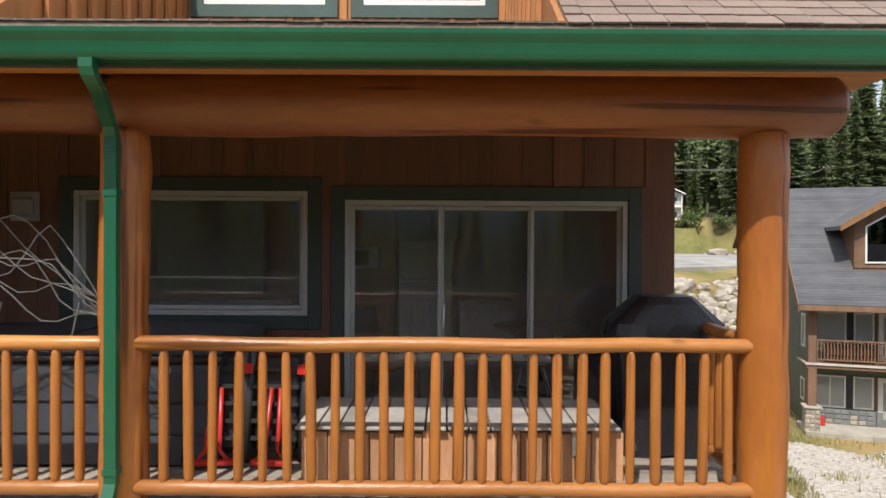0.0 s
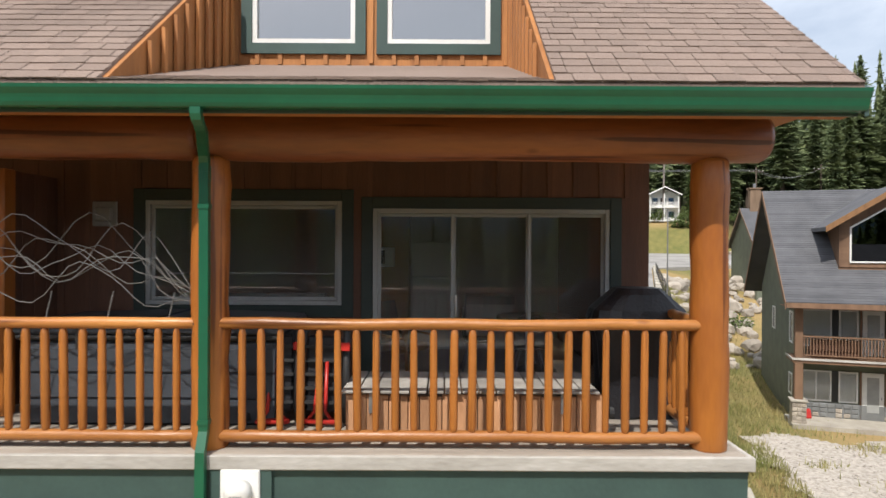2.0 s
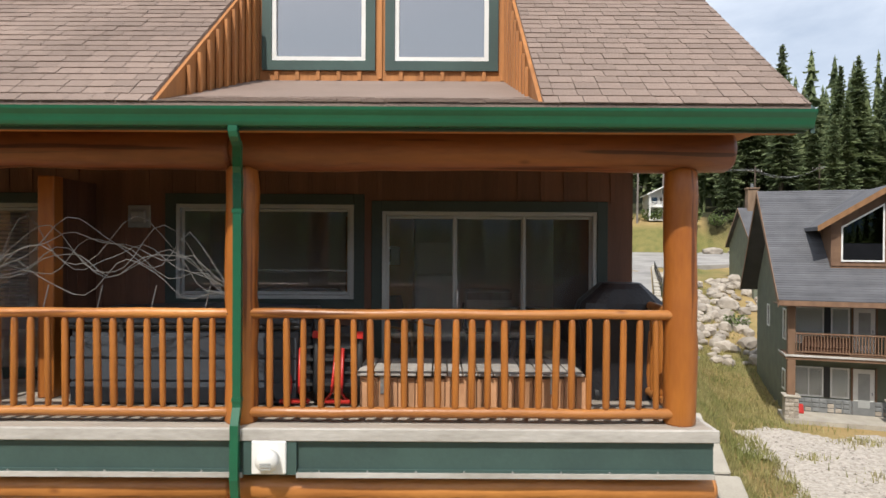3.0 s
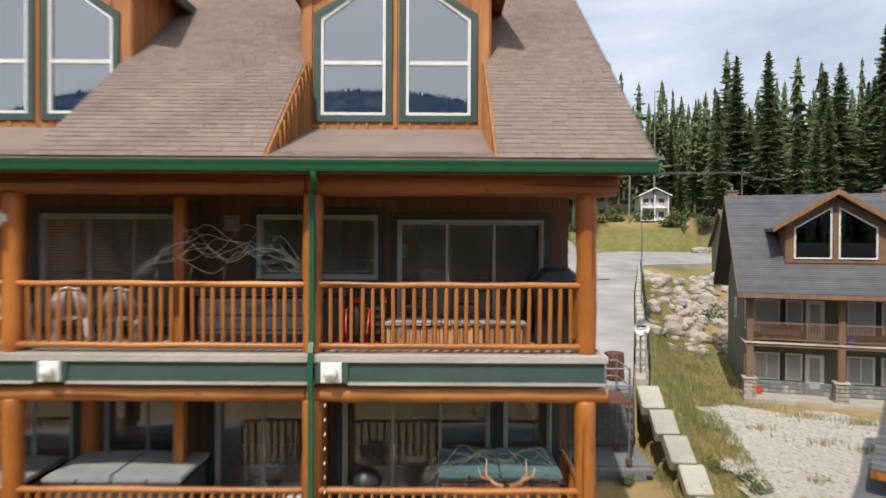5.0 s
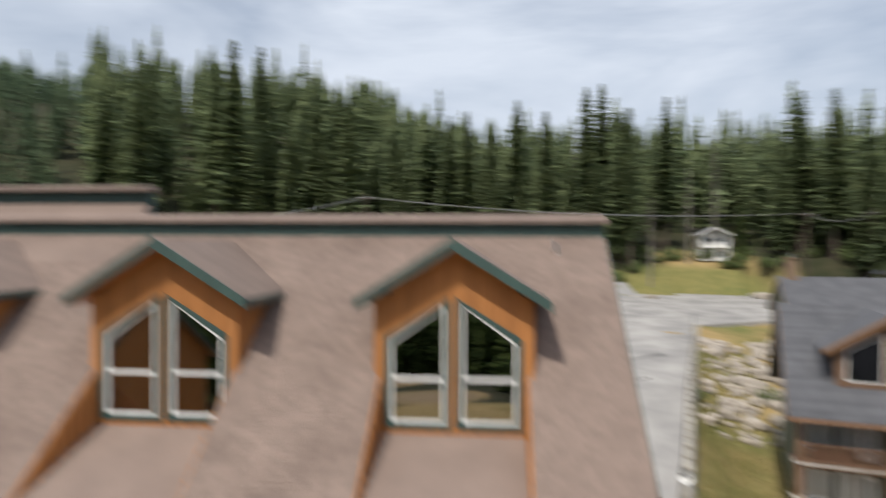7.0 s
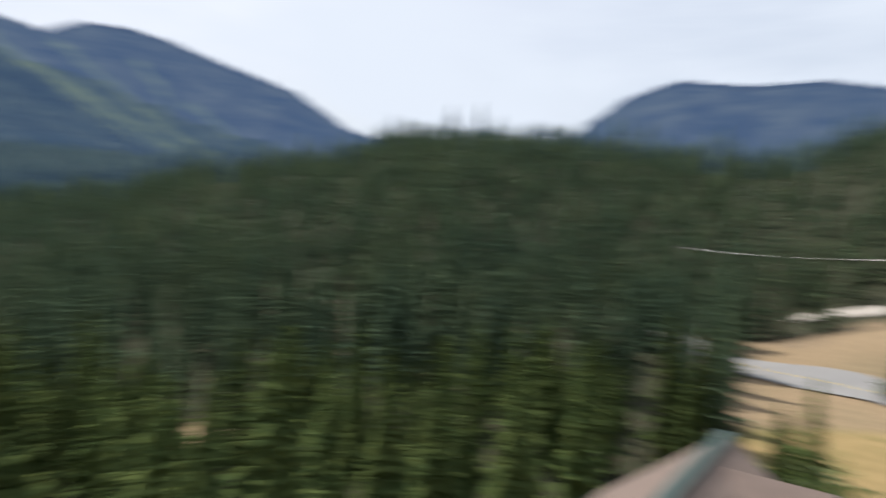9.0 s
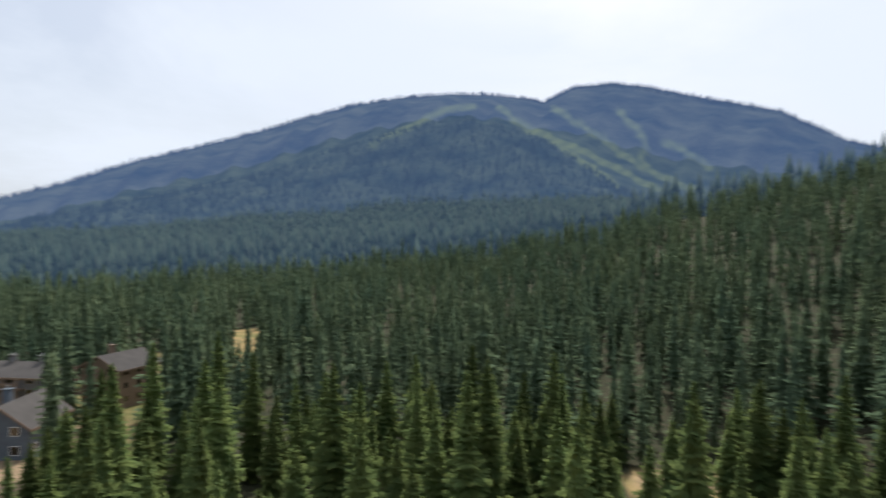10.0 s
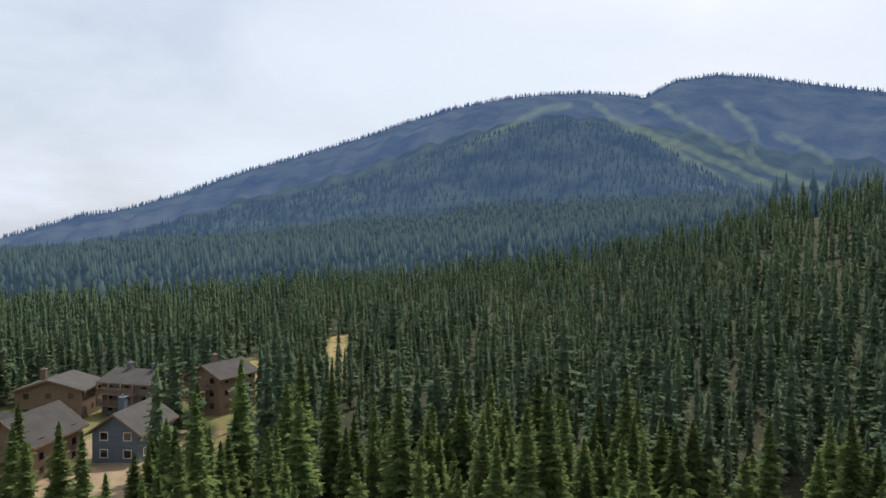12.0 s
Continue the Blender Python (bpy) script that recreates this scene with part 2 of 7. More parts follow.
M_YELLOW = mat("road_line", (0.55, 0.42, 0.12), (0.45, 0.35, 0.12), 2.0, 0.8, 0.0)
M_BRASS = mat("yellow_wood", (0.50, 0.25, 0.07), (0.35, 0.16, 0.05), 3.0, 0.5, 0.1)


def ground_mat():
    """Dry grass, green grass, bare sandy earth and forest floor, mixed by noise at three sizes and by the plan."""
    m = bpy.data.materials.new("ground_cover")
    m.use_nodes = True
    n, l = m.node_tree.nodes, m.node_tree.links
    b = n["Principled BSDF"]
    b.inputs["Roughness"].default_value = 0.95
    b.inputs["Specular IOR Level"].default_value = 0.2
    tc = n.new("ShaderNodeTexCoord")

    def ns(scale, detail=6):
        t = n.new("ShaderNodeTexNoise")
        t.inputs["Scale"].default_value, t.inputs["Detail"].default_value = scale, detail
        l.new(tc.outputs["Object"], t.inputs["Vector"])
        return t.outputs["Fac"]

    def ramp(fac, lo, hi, c0, c1):
        r = n.new("ShaderNodeValToRGB")
        r.color_ramp.elements[0].position, r.color_ramp.elements[1].position = lo, hi
        r.color_ramp.elements[0].color, r.color_ramp.elements[1].color = (*c0, 1), (*c1, 1)
        l.new(fac, r.inputs["Fac"])
        return r.outputs["Color"]

    def mix(fac, a, c):
        x = n.new("ShaderNodeMix")
        x.data_type = "RGBA"
        l.new(fac, x.inputs["Factor"])
        l.new(a, x.inputs["A"])
        l.new(c, x.inputs["B"])
        return x.outputs["Result"]

    dry = ramp(ns(0.5), 0.35, 0.7, (0.36, 0.26, 0.12), (0.27, 0.20, 0.085))
    green = ramp(ns(1.2), 0.35, 0.7, (0.11, 0.13, 0.04), (0.19, 0.18, 0.06))
    sand = ramp(ns(0.8), 0.3, 0.7, (0.36, 0.26, 0.165), (0.25, 0.185, 0.12))
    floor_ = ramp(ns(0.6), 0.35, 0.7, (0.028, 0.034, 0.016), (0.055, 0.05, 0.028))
    at = n.new("ShaderNodeAttribute")
    at.attribute_name = "cover"
    sp = n.new("ShaderNodeSeparateColor")
    l.new(at.outputs["Color"], sp.inputs["Color"])
    c = mix(ramp(ns(0.09), 0.50, 0.68, (0, 0, 0), (1, 1, 1)), dry, green)
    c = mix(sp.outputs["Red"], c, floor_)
    c = mix(sp.outputs["Green"], c, sand)
    c = mix(sp.outputs["Blue"], c, green)
    l.new(c, b.inputs["Base Color"])
    bp = n.new("ShaderNodeBump")
    bp.inputs["Strength"].default_value, bp.inputs["Distance"].default_value = 0.8, 0.15
    l.new(ns(6, 8), bp.inputs["Height"])
    l.new(bp.outputs["Normal"], b.inputs["Normal"])
    return m


M_GROUND = ground_mat()
# haze is painted into both far slopes: dulled greens plus blue emission
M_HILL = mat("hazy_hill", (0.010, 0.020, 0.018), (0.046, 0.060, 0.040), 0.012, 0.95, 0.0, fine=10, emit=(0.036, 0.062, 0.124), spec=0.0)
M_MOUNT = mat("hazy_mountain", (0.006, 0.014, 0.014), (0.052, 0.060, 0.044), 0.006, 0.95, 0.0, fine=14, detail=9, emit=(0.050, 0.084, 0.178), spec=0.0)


def cut_runs(m, grass):
    """Mixes the grass of the runs into a forest material, by the plan of the runs."""
    n, l = m.node_tree.nodes, m.node_tree.links
    b = n["Principled BSDF"]
    was = b.inputs["Base Color"].links[0].from_socket
    at = n.new("ShaderNodeAttribute")
    at.attribute_name = "cover"
    x = n.new("ShaderNodeMix")
    x.data_type = "RGBA"
    x.inputs["B"].default_value = (*grass, 1)
    l.new(at.outputs["Fac"], x.inputs["Factor"])
    l.new(was, x.inputs["A"])
    l.new(x.outputs["Result"], b.inputs["Base Color"])


# trees on the far slopes carry the same painted blue haze
M_RIDGE = mat("hazed_ridge_trees", (0.010, 0.018, 0.018), (0.030, 0.040, 0.030), 0.004, 0.95, 0.0, emit=(0.046, 0.076, 0.160), spec=0.0)
M_HILLTREE = mat("hazed_hill_trees", (0.012, 0.024, 0.020), (0.024, 0.036, 0.026), 0.012, 0.95, 0.0, emit=(0.036, 0.062, 0.122), spec=0.0)
cut_runs(M_HILL, (0.085, 0.105, 0.042))
cut_runs(M_MOUNT, (0.088, 0.108, 0.045))

# ---- mesh helpers ----
def mesh_from(name, verts, faces, material):
    me = bpy.data.meshes.new(name)
    me.from_pydata(verts, [], faces)
    me.materials.append(material)
    return me


def part(name, bm, material, parent=None, label="", smooth=False):
    """Links a bmesh as one mesh object, under a thing or a part if one is given."""
    me = bpy.data.meshes.new(name)
    bm.normal_update()
    bm.to_mesh(me)
    bm.free()
    me.materials.append(material)
    if smooth:
        for p in me.polygons:
            p.use_smooth = True
    ob = new(name, me)
    if parent:
        ob.parent = parent
    return tagged(ob, label)


def shared(name, me, parent, m, label=""):
    ob = new(name, me)
    ob.parent = parent
    ob.matrix_basis = m
    return tagged(ob, label)


def thing(name, label, category, place=None, group="", kind=""):
    ob = new(name)
    ob.empty_display_size = 0.2
    if place:
        ob.matrix_basis = place
    return tagged(ob, label, category, group, kind)


def box(bm, x0, x1, y0, y1, z0, z1, bevel=0.0):
    r = bmesh.ops.create_cube(bm, size=1.0, matrix=Matrix.LocRotScale(((x0 + x1) / 2, (y0 + y1) / 2, (z0 + z1) / 2), None, (abs(x1 - x0), abs(y1 - y0), abs(z1 - z0))))
    if bevel:
        es = list({e for v in r["verts"] for e in v.link_edges})
        bmesh.ops.bevel(bm, geom=es, offset=bevel, segments=1, affect="EDGES")
    return bm


def boxes(*bs, bevel=0.0):
    bm = bmesh.new()
    for b in bs:
        box(bm, *b, bevel=bevel)
    return bm


def prism(bm, outline, axis, a, b):
    """A prism: an outline in the plane across the axis (x: (y, z), y: (x, z), z: (x, y)), from a to b."""
    put = {"x": lambda p, t: (t, p[0], p[1]), "y": lambda p, t: (p[0], t, p[1]), "z": lambda p, t: (p[0], p[1], t)}[axis]
    v0 = [bm.verts.new(put(p, a)) for p in outline]
    v1 = [bm.verts.new(put(p, b)) for p in outline]
    k = len(outline)
    bm.faces.new(v0)
    bm.faces.new(v1[::-1])
    for i in range(k):
        bm.faces.new((v0[i], v1[i], v1[(i + 1) % k], v0[(i + 1) % k]))
    bmesh.ops.recalc_face_normals(bm, faces=bm.faces)
    return bm


def tube(bm, pts, radii, sides=10, wob=0.0, seed=0, caps=True):
    """A round bar along points, with a radius for each; wob makes it uneven like a peeled log."""
    rnd = random.Random(seed)
    pts = [Vector(p) for p in pts]
    rings = []
    q = None
    for i, p in enumerate(pts):
        d = (pts[min(i + 1, len(pts) - 1)] - pts[max(i - 1, 0)]).normalized()
        q = d.to_track_quat("Z", "Y") if q is None else (q @ Vector((0, 0, 1))).rotation_difference(d) @ q
        r = radii[i] if isinstance(radii, (list, tuple)) else radii
        ring = []
        for k in range(sides):
            a = 2 * math.pi * k / sides
            rr = r * (1 + wob * rnd.uniform(-1, 1))
            ring.append(bm.verts.new(p + q @ Vector((rr * math.cos(a), rr * math.sin(a), 0))))
        rings.append(ring)
    for r0, r1 in zip(rings, rings[1:]):
        for k in range(sides):
            bm.faces.new((r0[k], r0[(k + 1) % sides], r1[(k + 1) % sides], r1[k]))
    if caps:
        bm.faces.new(rings[0][::-1])
        bm.faces.new(rings[-1])
    return bm


def log_bm(p, q, r, sides=14, seed=0, taper=0.03, bend=0.012, steps=9):
    """A peeled log from p to q, a little crooked, with softened ends."""
    rnd = random.Random(seed)
    p, q = Vector(p), Vector(q)
    pts, rad = [], []
    for i in range(steps):
        f = i / (steps - 1)
        o = Vector((rnd.uniform(-1, 1), rnd.uniform(-1, 1), rnd.uniform(-1, 1))) * bend * (0 < i < steps - 1)
        pts.append(p.lerp(q, f) + o)
        rad.append(r * (1 + rnd.uniform(-taper, taper)))
    d = (q - p).normalized() * r * 0.25
    pts = [p] + [pts[0] + d] + pts[1:-1] + [pts[-1] - d] + [q]
    rad = [rad[0] * 0.86] + rad + [rad[-1] * 0.86]
    rad = rad[:len(pts)]
    return tube(bmesh.new(), pts, rad, sides)


# ---- the land ----
HUB = (-2.1, -12.0)
VILLAGE_SPOTS = [(43.8, -127.6), (58.6, -125.5), (72.7, -121.9), (51.0, -91.7), (43.6, -97.0), (61.5, -93.5)]
RS = [0, 25, 60, 100, 112, 200, 400, 800, 1300]
AZ = {
    -60: [0, -1, 0, 3.5, 8.5, 16, 40, 70, 60],
    -35: [0, -3, 0, 3.5, 8.5, 18, 45, 70, 60],
    0: [0, 0, 2, 4, 8.5, 22, 55, 80, 60],
    18: [0, 0, 2, 8, 10, 41, 86, 95, 60],
    35: [0, 0, 1, 6, 9.4, 44, 90, 105, 60],
    60: [0, 0, 0, 2, 5.1, 28, 111, 120, 60],
    80: [0, 0, 0, 2.6, 8.6, 28, 112, 130, 60],
    95: [0, -1, -1, 1.2, 6.2, 20, 86, 120, 60],
    108: [0, -2, -3, -2, -1, 6, 58, 80, 60],
    122: [0, -2, -4, -3, -1.9, 6, 66, 80, 60],
    137: [0, -2, -5, -4, -1.8, 14, 69, 60, 60],
    145: [0, -2, -5, -6, -4.3, 8, 47, 55, 60],
    155: [0, -2, -6, -8, -7, 0, 36, 45, 80],
    162: [0, -2, -6, -9, -8.6, -6, 18, 38, 95],
    176: [0, -2, -6, -9, -9.2, -11, 2, 26, 85],
    190: [0, -2, -6, -9, -9.4, -12, -8, 12, 55],
    205: [0, -2, -6, -9, -9.4, -12, -14, -4, 20],
    219: [0, -2, -6, -9, -9.4, -12, -18, -14, -5],
    250: [0, -2, -6, -9, -9.4, -12, -18, -14, -5],
    300: [0, -1, 1, 3, 4.1, 12, 35, 60, 60],
}
# the skylines of the forested hill and of the mountain behind it: bearing and angle of height
HILL_LINE = [(90, 2), (118, 3), (135, 2.5), (149, 2.5), (156, 3.2), (160.4, 4.9), (164.3, 7.6), (167, 9.2), (170, 10.4), (173.7, 11.1), (177, 10.7), (180, 9.9), (185.8, 8.1), (192, 5.7), (198, 4.2), (204.3, 2.7), (214, 0), (225, -1)]
PEAK_LINE = [(60, 2), (95, 11.0), (99, 12.2), (104, 13.1), (109, 12.9), (115, 13.4), (119, 12.0), (122, 9.8), (126, 6), (138, 6.5), (143.6, 8.2), (145.2, 9.2), (148, 10.8),
             (151, 11.6), (155, 12.6), (158, 13.4), (161, 13.9), (164.5, 13.7), (167, 12.5), (169, 12.9), (172, 13.2), (176, 13.2), (180, 12.8), (184, 12.1), (188, 10.9),
             (191, 9.8), (196, 8.2), (201.5, 6.5), (207, 4.3), (211, 2.9), (214, 2.4), (219.5, 0.5), (226, -0.2), (250, -0.5)]
AZ_KEYS = np.array(sorted(AZ))
AZ_TAB = np.array([AZ[k] for k in AZ_KEYS], float)


# the drive beside the building: left edge, y, height, right edge
DRIVE = [(0.4, 14.6, -0.75, 5.15), (0.4, 22.7, 0.22, 7.65), (3.3, 35.2, 1.26, 11.4), (6.8, 59.0, 2.5, 19.0), (8.0, 64.0, 2.7, 30.0), (12.0, 78.0, 3.35, 46.0), (20.0, 91.0, 3.7, 56.0)]
DRIVE_LEFT, DRIVE_Y, DRIVE_Z, DRIVE_RIGHT = (list(c) for c in zip(*DRIVE))


def smooth(t):
    t = np.clip(t, 0, 1)
    return t * t * (3 - 2 * t)


def land(x, y):
    """The height of the ground, for arrays of x and y."""
    x, y = np.asarray(x, float), np.asarray(y, float)
    dx, dy = x - HUB[0], y - HUB[1]
    r = np.hypot(dx, dy)
    az = (np.degrees(np.arctan2(-dx, dy)) + 60) % 360 - 60
    i = np.clip(np.searchsorted(AZ_KEYS, az, side="right") - 1, 0, len(AZ_KEYS) - 2)
    f = smooth((az - AZ_KEYS[i]) / (AZ_KEYS[i + 1] - AZ_KEYS[i]))
    k = np.clip(np.searchsorted(RS, r, side="right") - 1, 0, len(RS) - 2)
    rr = np.array(RS, float)
    g = np.clip((r - rr[k]) / (rr[k + 1] - rr[k]), 0, 1)
    lo = AZ_TAB[i, k] * (1 - g) + AZ_TAB[i, k + 1] * g
    hi = AZ_TAB[i + 1, k] * (1 - g) + AZ_TAB[i + 1, k + 1] * g
    z = lo * (1 - f) + hi * f
    # the yard beside the big building lies lower and the drive climbs behind it
    yard = smooth((x - np.interp(y, [14.1, 17.5], [0.5, 6.4])) / np.interp(y, [14.1, 17.5], [0.8, 3])) * smooth((56 - y) / 30) * smooth((44 - x) / 10) * smooth((y + 30) / 10)
    z = z * (1 - yard) + (-3.4) * yard
    flat = smooth((0.9 - x) / 0.8) * smooth((x + 26) / 6) * smooth((y + 14) / 8) * smooth((5 - y) / 3)
    z = z * (1 - flat) + (-0.75) * flat
    far_right = np.interp(y, DRIVE_Y, DRIVE_RIGHT)
    top_ = np.interp(y, DRIVE_Y, DRIVE_Z)
    beside = smooth((y - 36) / 10) * smooth((100 - y) / 8)
    bank = top_ - 0.3 - 0.42 * np.clip(x - far_right, 0, 60)
    z = np.where((x > far_right - 30) & (x < 60), np.maximum(z, bank * beside + z * (1 - beside)), z)
    low_top = np.interp(y, [5, 9, 13.7, 14.6, 22.7, 35.2, 46], [-3.4, -3.2, -1.5, -1.35, -0.9, -0.6, 0.2])
    low_edge = np.interp(y, [5, 13.7, 14.6, 22.7, 35.2, 46], [6.4, 6.0, 6.0, 8.4, 12.2, 15.6])
    slope_ = low_top - 0.25 - 0.95 * np.clip(x - low_edge, 0, 20)
    z = np.where((x > low_edge - 0.3) & (x < low_edge + 9) & (y > 5) & (y < 46), np.maximum(z, slope_), z)
    under = (y > 14.4) & (y < 90) & (x > np.interp(y, DRIVE_Y, DRIVE_LEFT) - 1) & (x < far_right + 0.4)
    z = np.where(under, np.minimum(z, top_ - 0.3), z)
    bump_ = 0.25 * np.sin(x * 0.21 + 1.3) * np.cos(y * 0.17) + 0.12 * np.sin(x * 0.53) * np.sin(y * 0.61)
    z = z + bump_ * smooth((r - 14) / 30) * (1 - 0.8 * yard)
    hill = 20 + 1750 * np.tan(np.radians(np.interp(az, *zip(*HILL_LINE))))
    peak = 20 + 3100 * np.tan(np.radians(np.interp(az, *zip(*PEAK_LINE))))
    rough_ = 7 * np.sin(np.radians(az) * 91 + r * 0.006) + 5 * np.sin(np.radians(az) * 173 + r * 0.011)
    z = np.where(r > 1300, z + (hill - z) * np.clip((r - 1300) / 450, 0, 1) + rough_ * np.clip((r - 1300) / 450, 0, 1) * np.clip((1750 - r) / 300, 0, 1), z)
    z = np.where(r > 1750, hill + (np.maximum(peak, hill * 0.6) - hill) * np.clip((r - 1750) / 1350, 0, 1) - 40 * np.sin(np.pi * np.clip((r - 1750) / 700, 0, 1)) + rough_ * np.clip((r - 1800) / 500, 0, 1) * np.clip((3050 - r) / 300, 0, 1), z)
    return np.where(r > 3100, z - (r - 3100) * 0.25, z)


def lz(x, y):
    return float(land([x], [y])[0])


def polar(r, az):
    a = radians(az)
    return HUB[0] - r * math.sin(a), HUB[1] + r * math.cos(a)


def clearing(x, y):
    """1 where no forest stands: yards, the field, the road and the village."""
    x, y = np.asarray(x, float), np.asarray(y, float)
    dx, dy = x - HUB[0], y - HUB[1]
    r = np.hypot(dx, dy)
    az = (np.degrees(np.arctan2(-dx, dy)) + 60) % 360 - 60
    c = (az > -60) & (az < 35) & (r < 108 + 5 * np.sin(az * 0.25))
    c |= (az >= 35) & (az < 106) & (r < 78 + 46 * smooth((az - 75) / 9) + 4 * np.sin(az * 0.9))
    c |= (az >= 106) & (az < 113) & (r < 40)
    c |= (az > 113) & (r < 24)
    c |= np.hypot(x + 28.5, y + 21) < 12.5
    c |= (az > 224) & (r < 60)
    c |= np.hypot(x - 33, y - 100) < 8
    for hx, hy in VILLAGE_SPOTS:
        c |= np.hypot(x - hx, y - hy) < 12
    c |= (az > 208) & (az < 223) & (r > 68) & (r < 122)
    c |= (np.abs(az - 200.5) < 1.2) & (r > 80) & (r < 190)
    c |= (np.abs(az - 192) < 1.6) & (r > 150) & (r < 230)
    c |= (np.hypot(x - 5, y + 62) < 6) | (np.hypot(x + 14, y + 52) < 5) | (np.hypot(x + 36, y + 76) < 6) | (np.hypot(x + 8, y + 40) < 5)
    return c


def build_ground():
    """One sheet of ground out to the foot of the hills."""
    azs = np.linspace(0, 360, 521)[:-1]
    rr = np.concatenate([np.linspace(1, 60, 100), np.linspace(62, 260, 60), np.geomspace(268, 1320, 40)])
    A, R = np.meshgrid(np.radians(azs), rr)
    X, Y = HUB[0] - R * np.sin(A), HUB[1] + R * np.cos(A)
    Z = land(X.ravel(), Y.ravel())
    verts = np.column_stack([X.ravel(), Y.ravel(), Z])
    verts = np.vstack([verts, [[HUB[0], HUB[1], lz(*HUB)]]])
    na, nr = len(azs), len(rr)
    faces = []
    for i in range(nr - 1):
        for j in range(na):
            k = (j + 1) % na
            faces.append((i * na + j, (i + 1) * na + j, (i + 1) * na + k, i * na + k))
    for j in range(na):
        faces.append((nr * na, (j + 1) % na, j)[::-1])
    me = mesh_from("ground", verts.tolist(), faces, M_GROUND)
    x, y = verts[:, 0], verts[:, 1]
    dx, dy = x - HUB[0], y - HUB[1]
    r = np.hypot(dx, dy)
    az = (np.degrees(np.arctan2(-dx, dy)) + 60) % 360 - 60
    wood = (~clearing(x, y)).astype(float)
    sand = ((az > 70) & (az < 112) & (r > 80) & (r < 130)).astype(float) * 0.8
    for cx, cy, cr in ((5, -62, 7), (-14, -52, 6), (-36, -76, 6), (-8, -40, 6)):
        sand = np.maximum(sand, 0.9 * smooth((cr - np.hypot(x - cx, y - cy)) / 3))
    sand = np.maximum(sand, 0.85 * ((az > 203) & (az < 223) & (r > 62) & (r < 112)))
    green = ((az > 20) & (az < 52) & (r > 55) & (r < 130)).astype(float) * 0.7
    green = np.maximum(green, 0.8 * ((az > -40) & (az < 20) & (r > 88) & (r < 112)))
    green = np.maximum(green, 0.55 * ((az > 198) & (az < 224) & (r > 112) & (r < 150)))
    wood = np.maximum(wood, 0.45 * ((az > 198) & (az < 224) & (r > 75) & (r < 150)))
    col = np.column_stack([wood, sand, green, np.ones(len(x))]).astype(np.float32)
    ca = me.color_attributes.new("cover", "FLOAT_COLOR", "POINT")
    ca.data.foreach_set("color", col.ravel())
    for p in me.polygons:
        p.use_smooth = True
    tagged(new("ground", me), "dry grass, bare sandy earth and forest floor", "ground", kind="structure")


build_ground()


def relief(name, az0, az1, r0, r1, material, label, na=220, nr=36):
    """The far hills, as a sheet that goes on from the ground."""
    A, R = np.meshgrid(np.radians(np.linspace(az0, az1, na)), np.linspace(r0, r1, nr))
    X, Y = HUB[0] - R * np.sin(A), HUB[1] + R * np.cos(A)
    Z = land(X.ravel(), Y.ravel())
    faces = [(i * na + j + 1, (i + 1) * na + j + 1, (i + 1) * na + j, i * na + j)[::-1] for i in range(nr - 1) for j in range(na - 1)]
    me = mesh_from(name, np.column_stack([X.ravel(), Y.ravel(), Z]).tolist(), faces, material)
    az = np.degrees(A.ravel())
    el = np.degrees(np.arctan2(Z - 20, R.ravel()))
    near = np.full(len(az), 9.0)
    for line in RUNS:
        for (a0, e0), (a1, e1) in zip(line, line[1:]):
            t = np.clip(((az - a0) * (a1 - a0) + (el - e0) * (e1 - e0)) / ((a1 - a0) ** 2 + (e1 - e0) ** 2), 0, 1)
            d = np.hypot(az - a0 - t * (a1 - a0), el - e0 - t * (e1 - e0))
            near = np.minimum(near, d * (1 + 0.35 * np.sin(el * 5 + a0)))
    cut = smooth((0.36 - near) / 0.22) * (0.75 + 0.25 * np.sin(el * 7 + az * 3))
    ca = me.color_attributes.new("cover", "FLOAT_COLOR", "POINT")
    ca.data.foreach_set("color", np.column_stack([cut, cut, cut, np.ones(len(cut))]).astype(np.float32).ravel())
    for p in me.polygons:
        p.use_smooth = True
    return tagged(new(name, me), label, "mountain", kind="structure")


# grassy runs cut through the forest: bearing and angle of height
RUNS = [[(166.1, 12.1), (164.3, 10.8), (161.7, 9.3), (160.4, 8.0), (158.1, 6.6), (155.9, 5.5), (153.6, 4.5)], [(160.4, 11.4), (158.7, 9.7), (158.1, 8.4), (158.7, 7.6), (158.1, 6.6)],
        [(170.8, 12.1), (169.2, 10.8), (166.6, 9.7), (164.8, 8.2), (162.6, 6.8), (160.6, 5.3)], [(168.5, 10.3), (164.3, 8.7), (160.4, 6.6), (157.1, 4.8)],
        [(182.3, 8.8), (179.7, 10.0), (176.2, 11.7), (173.3, 12.3)], [(156.7, 8.9), (154.8, 7.8), (153.2, 6.7)]]


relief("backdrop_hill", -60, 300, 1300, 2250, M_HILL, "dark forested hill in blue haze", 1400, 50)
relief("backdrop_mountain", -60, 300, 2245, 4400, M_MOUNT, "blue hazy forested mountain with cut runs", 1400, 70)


# ---- trees ----
def trunk_of(h):
    """The tapered trunk of a spruce of height h. Returns vertices and faces."""
    v, f = [], []
    for z, r in ((-0.6, 0.016 * h), (0.3 * h, 0.011 * h), (0.99 * h, 0.002 * h)):
        v += [(r * math.cos(k * math.pi / 3), r * math.sin(k * math.pi / 3), z) for k in range(6)]
    for i in range(2):
        f += [(i * 6 + k, i * 6 + (k + 1) % 6, (i + 1) * 6 + (k + 1) % 6, (i + 1) * 6 + k) for k in range(6)]
    return v, f


